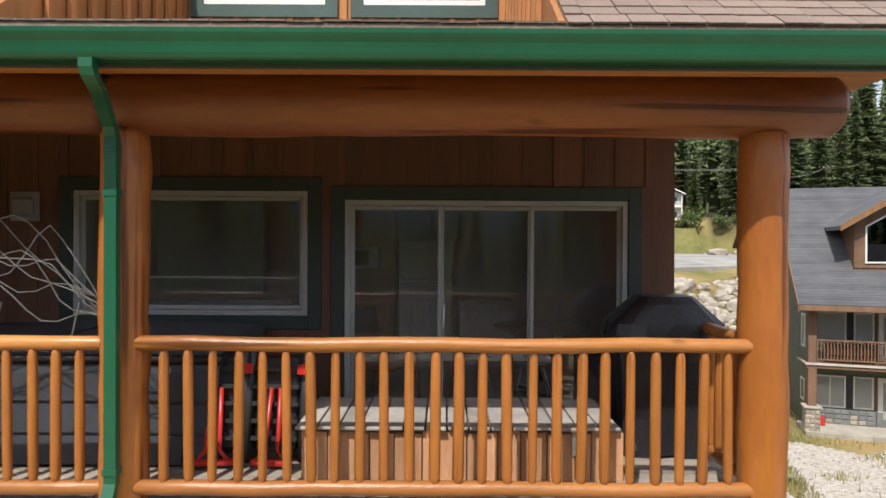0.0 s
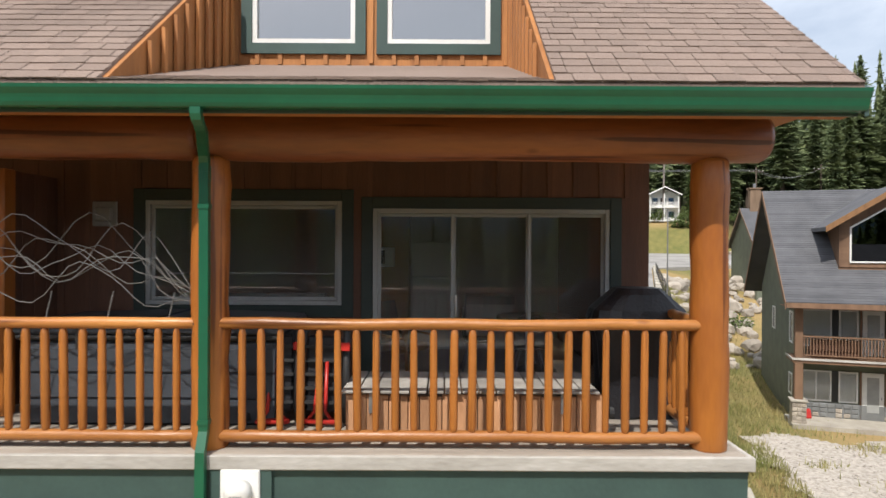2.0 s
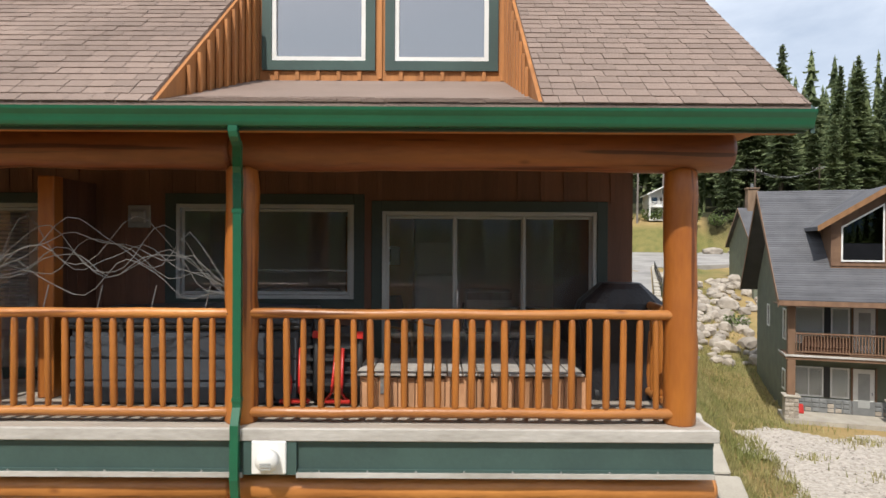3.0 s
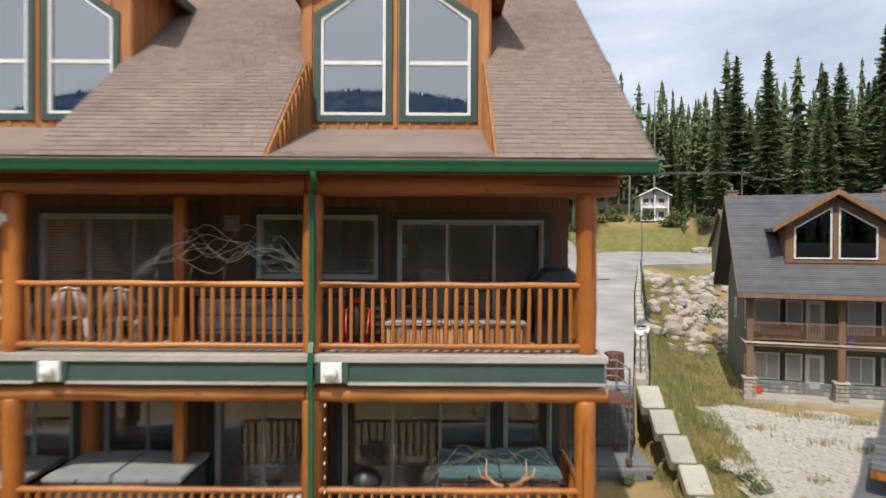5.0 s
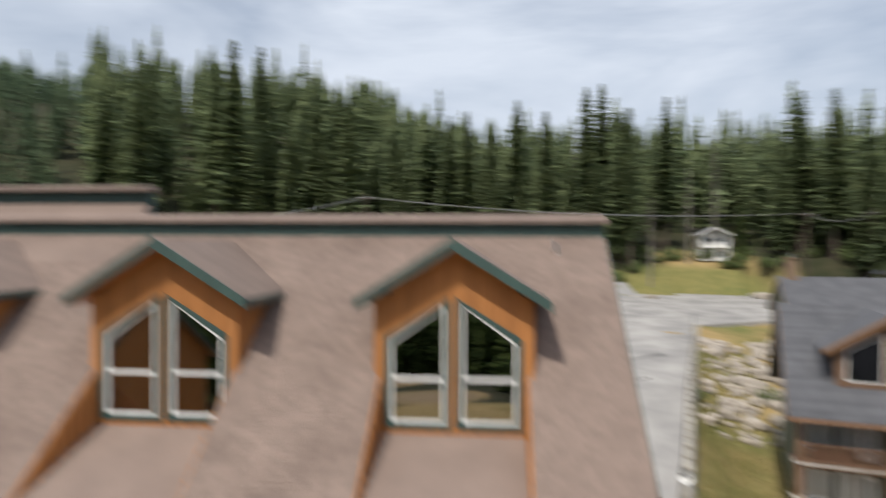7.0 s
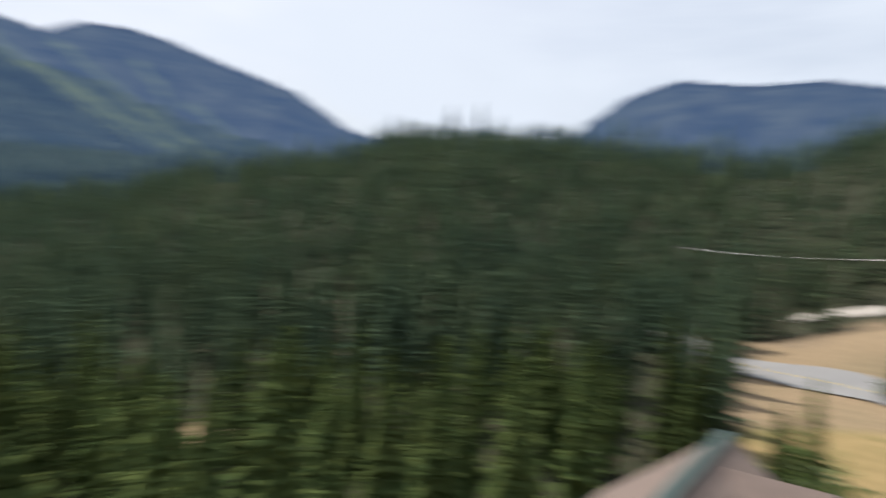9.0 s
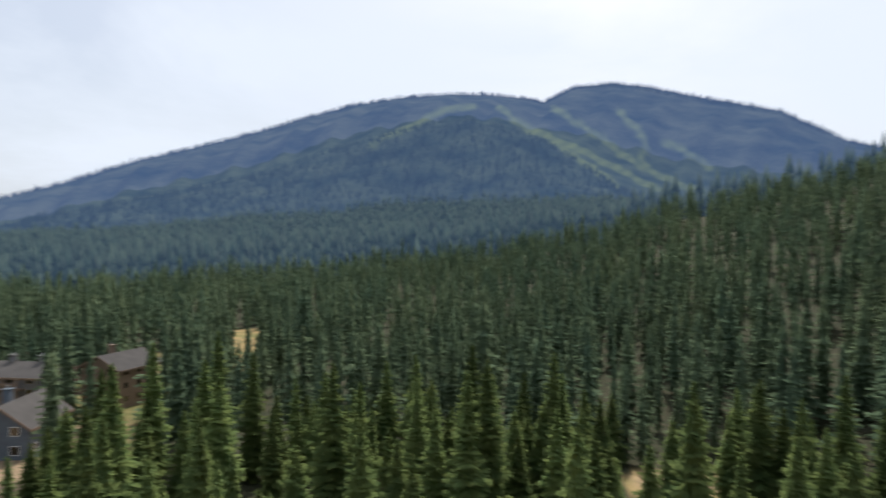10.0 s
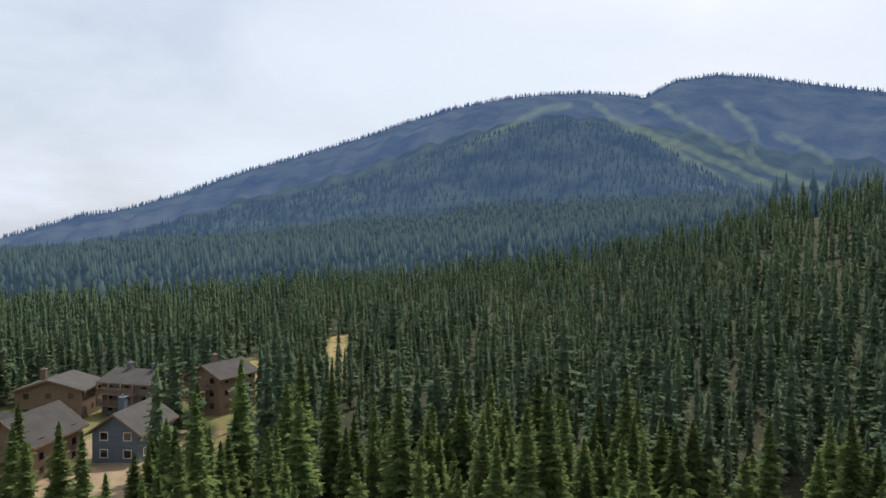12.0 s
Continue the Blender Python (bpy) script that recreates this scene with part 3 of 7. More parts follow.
def skirts(seed, h, tiers, points, width, bare=0.08):
    """Dense drooping tiers of a spruce crown: each a ragged star of boughs. Returns vertices and triangles."""
    rnd = random.Random(seed)
    v, f = [], []
    for t in range(tiers):
        q = t / tiers
        z = h * (bare + (1 - bare) * q)
        R = h * width * (1 - q) ** 0.85 * rnd.uniform(0.82, 1.15) * (0.8 if t == 0 else 1) + 0.008 * h
        up = h * (1 - bare) / tiers * rnd.uniform(1.5, 2.0)
        turn = rnd.random() * 6.28
        b = len(v)
        tip = min(z + up, h * 1.0)
        v.append((0, 0, tip))
        for k in range(points * 2):
            a = turn + math.pi * k / points + rnd.uniform(-0.2, 0.2)
            r = R * (rnd.uniform(0.6, 1.35) if k % 2 == 0 else rnd.uniform(0.26, 0.55))
            dz = -rnd.uniform(-0.1, 0.5) * R if k % 2 == 0 else rnd.uniform(0.05, 0.4) * R
            v.append((r * math.cos(a), r * math.sin(a), max(z + dz, 0.02 * h)))
        n = points * 2
        for k in range(n):
            f.append((b, b + 1 + k, b + 1 + (k + 1) % n))
    return v, f


def boughs(seed, h, whorls, arms, width, twigs, bare=0.05, taper=0.8, sparse=0.08):
    """The crown of a spruce or fir: boughs in uneven whorls, each a drooping spine with pairs of narrow twigs. Returns vertices and triangles."""
    rnd = random.Random(seed)
    v, f = [], []
    for w in range(whorls):
        q = w / whorls
        z0 = h * (bare + (1 - bare) * q)
        L = width * h * (1 - q) ** taper * rnd.uniform(0.72, 1.22) + 0.008 * h
        if q < 0.1:
            L *= 0.7
        turn = rnd.random() * 6.28
        for k in range(arms):
            if rnd.random() < sparse:
                continue
            a = turn + 2 * math.pi * k / arms + rnd.uniform(-0.35, 0.35)
            l = L * rnd.uniform(0.6, 1.18)
            ca, sa = math.cos(a), math.sin(a)
            droop = rnd.uniform(0.15, 0.6) * (1 - 1.1 * q)
            z1 = z0 + rnd.uniform(-0.012, 0.012) * h
            for j in range(twigs):
                s_ = (j + 0.35) / twigs
                zz = z1 - droop * l * s_ + 0.12 * l * s_ * s_
                x_, y_ = ca * l * s_, sa * l * s_
                reach = l * (0.50 * (1 - s_) + 0.20) * rnd.uniform(0.8, 1.25)
                thick = l * 0.62 / twigs + 0.004 * h
                for sg in (-1, 1):
                    b = len(v)
                    tx, ty = ca * reach * 0.75 - sg * sa * reach * 0.8, sa * reach * 0.75 + sg * ca * reach * 0.8
                    v.append((x_ - ca * thick, y_ - sa * thick, zz + 0.02 * l))
                    v.append((x_ + ca * thick, y_ + sa * thick, zz + 0.01 * l))
                    v.append((x_ + tx, y_ + ty, zz - reach * rnd.uniform(0.0, 0.45)))
                    f.append((b, b + 1, b + 2) if sg > 0 else (b + 1, b, b + 2))
            b = len(v)
            hw = 0.10 * l
            e = z1 - droop * l + 0.12 * l
            v += [(ca * l * 0.7 - sa * hw, sa * l * 0.7 + ca * hw, z1 - droop * l * 0.7), (ca * l * 0.7 + sa * hw, sa * l * 0.7 - ca * hw, z1 - droop * l * 0.7), (ca * l * 1.08, sa * l * 1.08, e)]
            f.append((b, b + 2, b + 1))
    return v, f


def scatter(az0, az1, r0, r1, step, seed):
    """Uneven places for trees between two bearings and two distances, clear of the clearings."""
    rng = np.random.default_rng(seed)
    n = int(math.radians(az1 - az0) * (r1 * r1 - r0 * r0) / 2 / (step * step))
    a = np.radians(rng.uniform(az0, az1, n))
    r = np.sqrt(rng.uniform(r0 * r0, r1 * r1, n))
    x, y = HUB[0] - r * np.sin(a), HUB[1] + r * np.cos(a)
    keep = ~clearing(x, y)
    x, y = x[keep], y[keep]
    # thin out those that stand too close, by a coarse grid
    cell = np.floor(np.column_stack([x, y]) / (step * 0.62)).astype(int)
    _, first = np.unique(cell, axis=0, return_index=True)
    x, y = x[first], y[first]
    return x, y, land(x, y), rng


def wood(name, places, templates, heights, label, material):
    """A far wood as one mesh: templates of unit height set down at every place."""
    x, y, z, rng = places
    n = len(x)
    pick = rng.integers(0, len(templates), n)
    h = rng.uniform(*heights, n) * (1 + 0.25 * (rng.random(n) < 0.12))
    turn = rng.uniform(0, 2 * np.pi, n)
    vs, fs, at = [], [], 0
    for t, (tv, tf) in enumerate(templates):
        idx = np.where(pick == t)[0]
        if not len(idx):
            continue
        tv, tf = np.array(tv), np.array(tf)
        c, s = np.cos(turn[idx]), np.sin(turn[idx])
        wide = h[idx] * rng.uniform(0.85, 1.2, len(idx))
        X = (c[:, None] * tv[:, 0] - s[:, None] * tv[:, 1]) * wide[:, None] + x[idx][:, None]
        Y = (s[:, None] * tv[:, 0] + c[:, None] * tv[:, 1]) * wide[:, None] + y[idx][:, None]
        Z = tv[:, 2] * h[idx][:, None] + z[idx][:, None]
        vs.append(np.stack([X, Y, Z], -1).reshape(-1, 3))
        f = tf[None] + (np.arange(len(idx)) * len(tv))[:, None, None] + at
        fs.append(f.reshape(-1, 3))
        at += len(idx) * len(tv)
    v, f = np.concatenate(vs).astype(np.float32), np.concatenate(fs).astype(np.int32)
    me = bpy.data.meshes.new(name)
    me.vertices.add(len(v))
    me.vertices.foreach_set("co", v.ravel())
    me.loops.add(f.size)
    me.loops.foreach_set("vertex_index", f.ravel())
    me.polygons.add(len(f))
    me.polygons.foreach_set("loop_start", np.arange(0, f.size, 3, dtype=np.int32))
    me.materials.append(material)
    me.update(calc_edges=True)
    return tagged(new(name, me), label, "forest", kind="stuff")


def unit_tree(seed, whorls, arms, width, twigs, bare=0.06):
    tv, tf = trunk_of(1.0)
    cv, cf = boughs(seed, 1.0, whorls, arms, width, twigs, bare)
    kv, kf = skirts(seed + 7, 1.0, max(7, whorls // 2), 4, width * 0.6, bare)
    cv, cf = cv + kv, cf + [tuple(i + len(cv) for i in f_) for f_ in kf]
    tri = [(a, b, c) for a, b, c, d in tf[:6]] + [(a, c, d) for a, b, c, d in tf[:6]]
    return tv + cv, tri + [tuple(i + len(tv) for i in f) for f in cf]


def cone_tree(seed):
    rnd = random.Random(seed)
    v, f = [], []
    for z0, z1, r in ((0.0, 0.5, 0.17), (0.3, 0.75, 0.12), (0.6, 1.0, 0.07)):
        b = len(v)
        v.append((0, 0, z1))
        for k in range(5):
            a = k * 1.257 + rnd.random()
            v.append((r * math.cos(a) * rnd.uniform(0.7, 1.2), r * math.sin(a) * rnd.uniform(0.7, 1.2), z0 + rnd.uniform(-0.05, 0.05)))
        f += [(b, b + 1 + k, b + 1 + (k + 1) % 5) for k in range(5)]
    return v, f


SHAPES = ((1, 0.125), (2, 0.17), (3, 0.105), (4, 0.145), (5, 0.135))
UNIT = [unit_tree(s, 9, 4, w * 1.08, 1) for s, w in SHAPES]
FINE = [unit_tree(s + 20, 18, 5, w, 2) for s, w in SHAPES]
TALL = [unit_tree(s + 30, 24, 5, w * 0.85, 1, 0.15) for s, w in SHAPES]
CONES = [cone_tree(s) for s in range(4)]
wood("spruce_wood", scatter(108, 226, 78, 190, 4.9, 5), FINE, (8, 18), "dense green spruce forest in the valley", M_NEEDLE_MID)
wood("spruce_wood", scatter(108, 226, 190, 430, 6.1, 15), UNIT, (11, 18), "dense green spruce forest further down the valley", M_NEEDLE_MID)
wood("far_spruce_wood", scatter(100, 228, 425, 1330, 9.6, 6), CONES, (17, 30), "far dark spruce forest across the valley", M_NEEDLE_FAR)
wood("hillside_wood", scatter(33, 108, 60, 200, 7.2, 17), FINE, (9, 17), "green mixed forest beside the road", M_NEEDLE_MID)
wood("hillside_wood", scatter(33, 108, 200, 520, 7.9, 7), UNIT, (9, 17), "green mixed forest on the hillside above the road", M_NEEDLE_MID)
wood("north_wood", scatter(-52, 34, 126, 180, 5.6, 18), TALL, (14, 27), "tall spruce forest edge behind the houses", M_NEEDLE_TALL)
wood("north_wood", scatter(-52, 34, 180, 330, 7.5, 8), TALL, (18, 28), "tall spruce forest behind the houses", M_NEEDLE_TALL)

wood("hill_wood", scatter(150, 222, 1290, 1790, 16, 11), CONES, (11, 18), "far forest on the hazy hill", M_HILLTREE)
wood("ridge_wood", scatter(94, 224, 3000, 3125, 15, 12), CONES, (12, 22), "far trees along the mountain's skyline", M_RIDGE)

SPRUCES = []
for s_, (hh, ww, bb) in enumerate(((10.0, 0.185, 0.03), (12.0, 0.155, 0.05), (8.0, 0.23, 0.02), (13.5, 0.14, 0.08), (11.0, 0.17, 0.04), (9.0, 0.20, 0.03), (24.0, 0.115, 0.14), (28.0, 0.10, 0.2), (22.0, 0.135, 0.1), (26.0, 0.09, 0.3))):
    small = hh < 15
    tv, tf = trunk_of(hh)
    cv, cf = boughs(60 + s_, hh, 34 if small else 62, 9 if small else 8, ww, 5, bb, 0.8 if small else 0.72, 0.06 if small else 0.12)
    kv, kf = skirts(80 + s_, hh, 30 if small else 46, 11, ww * (0.62 if small else 0.7), bb)
    cv, cf = cv + kv, cf + [tuple(i + len(cv) for i in f_) for f_ in kf]
    SPRUCES.append((mesh_from("trunk", tv, tf, M_BARK), mesh_from("crown", cv, cf, M_NEEDLE if small else M_NEEDLE_TALL)))


def spruce(kind_, x, y, scale_, turn, label, group):
    t = thing("spruce_tree", label, "tree", pose(x, y, lz(x, y), 0, 0, turn) @ Matrix.Scale(scale_, 4), group)
    shared("trunk", SPRUCES[kind_][0], t, Matrix())
    shared("crown", SPRUCES[kind_][1], t, Matrix())


def plant_near():
    x, y, z, rng = scatter(109, 226, 22, 79, 4.5, 9)
    for i in range(min(len(x), 300)):
        spruce(int(rng.integers(0, 6)), x[i], y[i], rng.uniform(0.7, 1.25), rng.uniform(0, 360), "slender green spruce in the valley forest", "spruces on the slope")
    x, y, z, rng = scatter(-45, 34, 104, 130, 5.0, 10)
    for i in range(min(len(x), 120)):
        spruce(int(rng.integers(6, 10)), x[i], y[i], rng.uniform(0.6, 1.08) * (1.2 if rng.random() < 0.22 else 0.95), rng.uniform(0, 360), "tall dark spruce at the forest edge", "spruces behind the houses")


plant_near()

# ---- the log building ----
DECK, LOWDECK = 2.96, -0.2
WALL_Y = 1.85
WEST = -19.3
# openings in the walls behind the balconies: x0, x1, z0, z1, panels, kind
UPPER = [(-3.03, -0.35, DECK + 0.02, 5.08, 3, "door"), (-5.6, -3.38, 3.98, 5.16, 1, "window"),
         (-9.55, -7.0, DECK + 0.02, 5.16, 3, "door"), (-12.2, -10.0, 3.98, 5.20, 1, "window"),
         (-16.0, -13.6, DECK + 0.02, 5.08, 3, "door"), (-18.6, -16.6, 3.98, 5.16, 1, "window")]
LOWER = [(-4.02, -1.31, LOWDECK + 0.02, 1.9, 3, "door"), (-1.07, -0.18, LOWDECK + 0.5, 1.9, 1, "window"),
         (-6.35, -4.6, LOWDECK + 0.02, 1.95, 2, "door"), (-8.4, -6.8, 0.5, 1.95, 2, "window"),
         (-10.45, -8.95, 0.5, 1.95, 2, "window"), (-13.4, -11.2, LOWDECK + 0.02, 1.95, 2, "door"), (-17.5, -15.0, 0.3, 1.95, 2, "window")]


def wall_with_openings(name, x0, x1, y0, y1, z0, z1, openings, material, label):
    bm = bmesh.new()
    xs = sorted({x0, x1, *[o[0] for o in openings], *[o[1] for o in openings]})
    for a, b in zip(xs, xs[1:]):
        cut = [o for o in openings if o[0] <= a + 1e-6 and o[1] >= b - 1e-6]
        if not cut:
            box(bm, a, b, y0, y1, z0, z1)
        else:
            o = cut[0]
            if o[2] > z0 + 0.01:
                box(bm, a, b, y0, y1, z0, o[2])
            box(bm, a, b, y0, y1, o[3], z1)
    return tagged(part(name, bm, material), label, "wall", kind="structure")


def clad(wall, x0, x1, y, z0, z1, openings, material, step=0.29, seed=3):
    """Upright boards with gaps between them, on a wall, left out at its openings."""
    rnd = random.Random(seed)
    n = int((x1 - x0) / step)
    for i in range(n):
        a, b = x0 + i * step + 0.006, x0 + (i + 1) * step - 0.006
        mid = (a + b) / 2
        spans = [(z0, z1)]
        for o in openings:
            if o[0] - 0.13 < mid < o[1] + 0.13:
                spans = [(z0, o[2] - 0.13), (o[3] + 0.13, z1)]
        for s0, s1 in spans:
            if s1 - s0 > 0.08:
                d = 0.016 + rnd.random() * 0.006
                part("plank", boxes((a, b, y - d, y - 0.001, s0, s1)), material, wall)
                part("batten", boxes((b - 0.02, b + 0.03, y - 0.034, y - d - 0.001, s0, s1)), material, wall)


def ring_bm(x0, x1, z0, z1, w, y0, y1):
    bm = bmesh.new()
    for b in ((x0, x0 + w, z0, z1), (x1 - w, x1, z0, z1), (x0 + w, x1 - w, z0, z0 + w), (x0 + w, x1 - w, z1 - w, z1)):
        box(bm, b[0], b[1], y0, y1, b[2], b[3], bevel=0.004)
    return bm


def opening(i, o, y, tag):
    x0, x1, z0, z1, panels, kind_ = o
    nm = ("door_%d" if kind_ == "door" else "window_%d") % i
    t = thing(nm, "white-framed sliding glass balcony door, closed" if kind_ == "door" else "white vinyl window with dark green trim", kind_, kind="structure")
    part("trim", ring_bm(x0 - 0.13, x1 + 0.13, z0 - (0.13 if kind_ != "door" else 0.0), z1 + 0.13, 0.128, y - 0.045, y - 0.002), M_TRIMSHADE, t, "dark green trim boards")
    # frames and sashes take grey vinyl, darker than the white dormer frames
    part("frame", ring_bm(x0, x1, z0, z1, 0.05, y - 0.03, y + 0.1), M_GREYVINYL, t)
    w = (x1 - x0 - 0.1) / panels
    for k in range(panels):
        a, b = x0 + 0.05 + k * w, x0 + 0.05 + (k + 1) * w
        yo = 0.02 + 0.028 * (k % 2)
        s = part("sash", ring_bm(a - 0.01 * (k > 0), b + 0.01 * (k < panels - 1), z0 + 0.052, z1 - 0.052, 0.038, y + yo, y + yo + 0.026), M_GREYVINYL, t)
        g = part("pane", boxes((a + 0.03, b - 0.03, y + yo + 0.011, y + yo + 0.017, z0 + 0.08, z1 - 0.08)), M_GLASS, t)
        g.visible_shadow = False
    if kind_ == "door":
        bm = tube(bmesh.new(), [(0, 0, -0.11), (0, -0.04, -0.09), (0, -0.045, 0), (0, -0.04, 0.09), (0, 0, 0.11)], 0.011, 8)
        bmesh.ops.translate(bm, verts=bm.verts, vec=(x0 + 0.05 + w + 0.03, y + 0.015, z0 + 1.0))
        part("handle", bm, M_WHITE, t, "white pull handle", True)
    return t


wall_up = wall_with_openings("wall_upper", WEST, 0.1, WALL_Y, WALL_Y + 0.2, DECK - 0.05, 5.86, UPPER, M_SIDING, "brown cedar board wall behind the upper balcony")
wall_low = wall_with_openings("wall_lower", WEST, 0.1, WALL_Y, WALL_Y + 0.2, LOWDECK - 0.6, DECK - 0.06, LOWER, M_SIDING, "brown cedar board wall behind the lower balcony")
for i, o in enumerate(UPPER + LOWER):
    opening(i + 1, o, WALL_Y, "")

# side, back and inner walls
tagged(part("wall_east", boxes((-0.1, 0.1, WALL_Y + 0.2, 12.5, -3.8, 5.86)), M_SIDING), "brown cedar side wall", "wall", kind="structure")
tagged(part("wall_west", boxes((WEST, WEST + 0.2, WALL_Y + 0.2, 12.5, LOWDECK - 0.6, 5.86)), M_SIDING), "brown cedar side wall", "wall", kind="structure")
tagged(part("wall_back", boxes((WEST, 0.1, 12.5, 12.7, LOWDECK - 0.6, 5.86)), M_SIDING), "brown cedar back wall", "wall", kind="structure")
tagged(part("wall_inner", boxes((WEST + 0.2, -0.1, 6.4, 6.5, DECK, 5.6)), M_ROOM), "plain plaster wall of the rooms", "wall", kind="structure")
# dark siding colour here puts the lower rooms' dimness into the wall
tagged(part("wall_inner_lower", boxes((WEST + 0.2, -0.1, 4.9, 5.0, LOWDECK, 2.7)), M_SIDING), "inner wall of the lower rooms, coloured dark for their shade", "wall", kind="structure")
tagged(part("wall_party", boxes((-7.05, -6.85, 2.06, 6.4, LOWDECK, 5.6), (-13.3, -13.1, 2.06, 6.4, LOWDECK, 5.6)), M_ROOM), "plain plaster party wall between units", "wall", kind="structure")
tagged(part("floor", boxes((WEST + 0.2, -0.1, 2.06, 12.4, DECK - 0.2, DECK), (WEST + 0.2, -0.1, 2.06, 12.4, LOWDECK - 0.2, LOWDECK)), M_ROOMFLOOR), "pale wooden room floors", "floor", kind="structure")
tagged(part("ceiling", boxes((WEST + 0.2, -0.1, 2.06, 12.4, 5.6, 5.68), (WEST + 0.2, -0.1, 2.06, 12.4, 2.65, 2.72)), M_ROOM), "plain room ceilings", "ceiling", kind="structure")

# decks
def deck(z, label, x1):
    d = thing("deck", label, "balcony", kind="structure")
    part("joists", boxes((WEST, x1, -0.12, WALL_Y, z - 0.3, z - 0.035)), M_TAN, d)
    for i in range(14):
        y = -0.2 + i * 0.146
        part("board", boxes((WEST, x1 + 0.02, y, y + 0.139, z - 0.033, z), bevel=0.004), M_DECK, d)
    part("edge", boxes((WEST, x1 + 0.08, -0.245, -0.203, z - 0.12, z - 0.002), bevel=0.008), M_EDGE, d, "weathered pale edge board")
    part("edge", boxes((x1 + 0.03, x1 + 0.075, -0.2, WALL_Y, z - 0.12, z - 0.002), bevel=0.008), M_EDGE, d, "weathered pale edge board")
    return d


d_up = deck(DECK, "grey weathered boards of the upper balcony", 0.22)
d_low = deck(LOWDECK, "grey weathered boards of the lower balcony", 0.22)
part("skirt", boxes((WEST, 0.18, -0.1, 0.0, -3.8, LOWDECK - 0.31)), M_BLOCK, d_low, "dark skirting under the deck")

# green band below the upper balcony
band = thing("fascia_band", "dark green metal fascia with pale flashing", "fascia", kind="structure")
for x0, x1 in ((WEST, -8.36), (-7.86, -4.12), (-3.62, 0.26)):
    part("panel", boxes((x0, x1, -0.19, -0.16, 2.54, 2.835), (x0, x1, -0.215, -0.19, 2.535, 2.57), (x0, x1, -0.205, -0.19, 2.80, 2.835)), M_TRIM, band)
    part("flashing", boxes((x0, x1, -0.235, -0.217, 2.50, 2.545)), M_EDGE, band, "pale metal flashing")
    for k in range(int((x1 - x0) / 0.45)):
        part("screw", boxes((x0 + 0.2 + k * 0.45, x0 + 0.215 + k * 0.45, -0.222, -0.2155, 2.548, 2.563)), M_STEEL, band)
part("panel", boxes((0.2, 0.26, -0.15, WALL_Y, 2.54, 2.835)), M_TRIM, band)


def vent_box(x):
    t = thing("wall_vent", "white square exhaust vent with a round cap on a green board", "vent", pose(x, -0.2, 2.69))
    part("back_board", boxes((-0.25, 0.25, -0.03, 0.04, -0.165, 0.16)), M_TRIM, t, "dark green surround")
    part("plate", boxes((-0.16, 0.16, -0.055, 0.03, -0.155, 0.155), bevel=0.01), M_WHITE, t)
    part("hood", tube(bmesh.new(), [(0, -0.055, -0.01), (0, -0.13, -0.02), (0, -0.16, -0.03)], [0.105, 0.105, 0.085], 18), M_WHITE, t, "", True)
    for k in range(4):
        part("louvre", boxes((-0.05, 0.05, -0.169, -0.161, -0.075 + k * 0.025, -0.065 + k * 0.025)), M_GREYVINYL, t)


vent_box(-3.87)
vent_box(-8.11)

# posts and beams
def log_post(x, y, z0, z1, r, seed, label):
    return tagged(part("log_post", log_bm((x, y, z0), (x, y, z1), r, 20, seed, 0.035, 0.008, 11), M_LOG, None, "", True), label, "post", "balcony posts")


for i, x in enumerate((0.01, -4.2, -8.81, -13.3, -18.9)):
    log_post(x, 0.0, DECK - 0.02, 5.40, 0.155, 10 + i, "thick orange-stained peeled log post on the upper balcony")
    log_post(x, 0.0, LOWDECK - 0.02, 2.24, 0.16, 30 + i, "thick orange-stained peeled log post on the lower balcony")


def log_beam(x0, x1, z, r, seed, label):
    # eaves beams get the shade-darkened stain, lower beams the lit rail stain
    return tagged(part("log_beam", log_bm((x0, 0, z), (x1, 0, z), r, 20, seed, 0.04, 0.012, 15), M_LOGSHADE if z > 4 else M_RAIL, None, "", True), label, "beam", "balcony beams")


log_beam(-4.28, 0.47, 5.575, 0.205, 50, "long horizontal log beam under the eaves")
log_beam(-13.4, -4.285, 5.565, 0.195, 51, "long horizontal log beam under the eaves")
log_beam(WEST, -13.41, 5.57, 0.2, 52, "long horizontal log beam under the eaves")
log_beam(-4.28, 0.34, 2.335, 0.135, 53, "long horizontal log beam under the upper balcony")
log_beam(-13.4, -4.285, 2.335, 0.13, 54, "long horizontal log beam under the upper balcony")
log_beam(WEST, -13.41, 2.335, 0.13, 55, "long horizontal log beam under the upper balcony")
tagged(part("log_saddle", prism(bmesh.new(), [(-0.13, 5.375), (0.22, 5.375), (0.275, 5.41), (0.26, 5.47), (0.2, 5.50), (-0.13, 5.50)], "y", -0.03, 0.15), M_LOG), "short notched block between corner post and beam", "beam")
# dividers between the units
for z0, z1 in ((DECK, 5.4), (LOWDECK, 2.24)):
    dv = thing("balcony_divider", "upright cedar board screen with a square post", "screen")
    part("post", boxes((-6.71, -6.53, 0.85, 1.03, z0, z1), bevel=0.01), M_LOG, dv)
    for k in range(4):
        part("board", boxes((-6.64, -6.60, 1.035 + k * 0.2, 1.23 + k * 0.2, z0 + 0.05, z1)), M_SIDING, dv)
for x in (-4.39, -8.5):
    tagged(part("log_post", boxes((x - 0.13, x + 0.13, 1.5, 1.74, LOWDECK, 2.2), bevel=0.02), M_LOG), "square orange-stained post by the lower wall", "post")

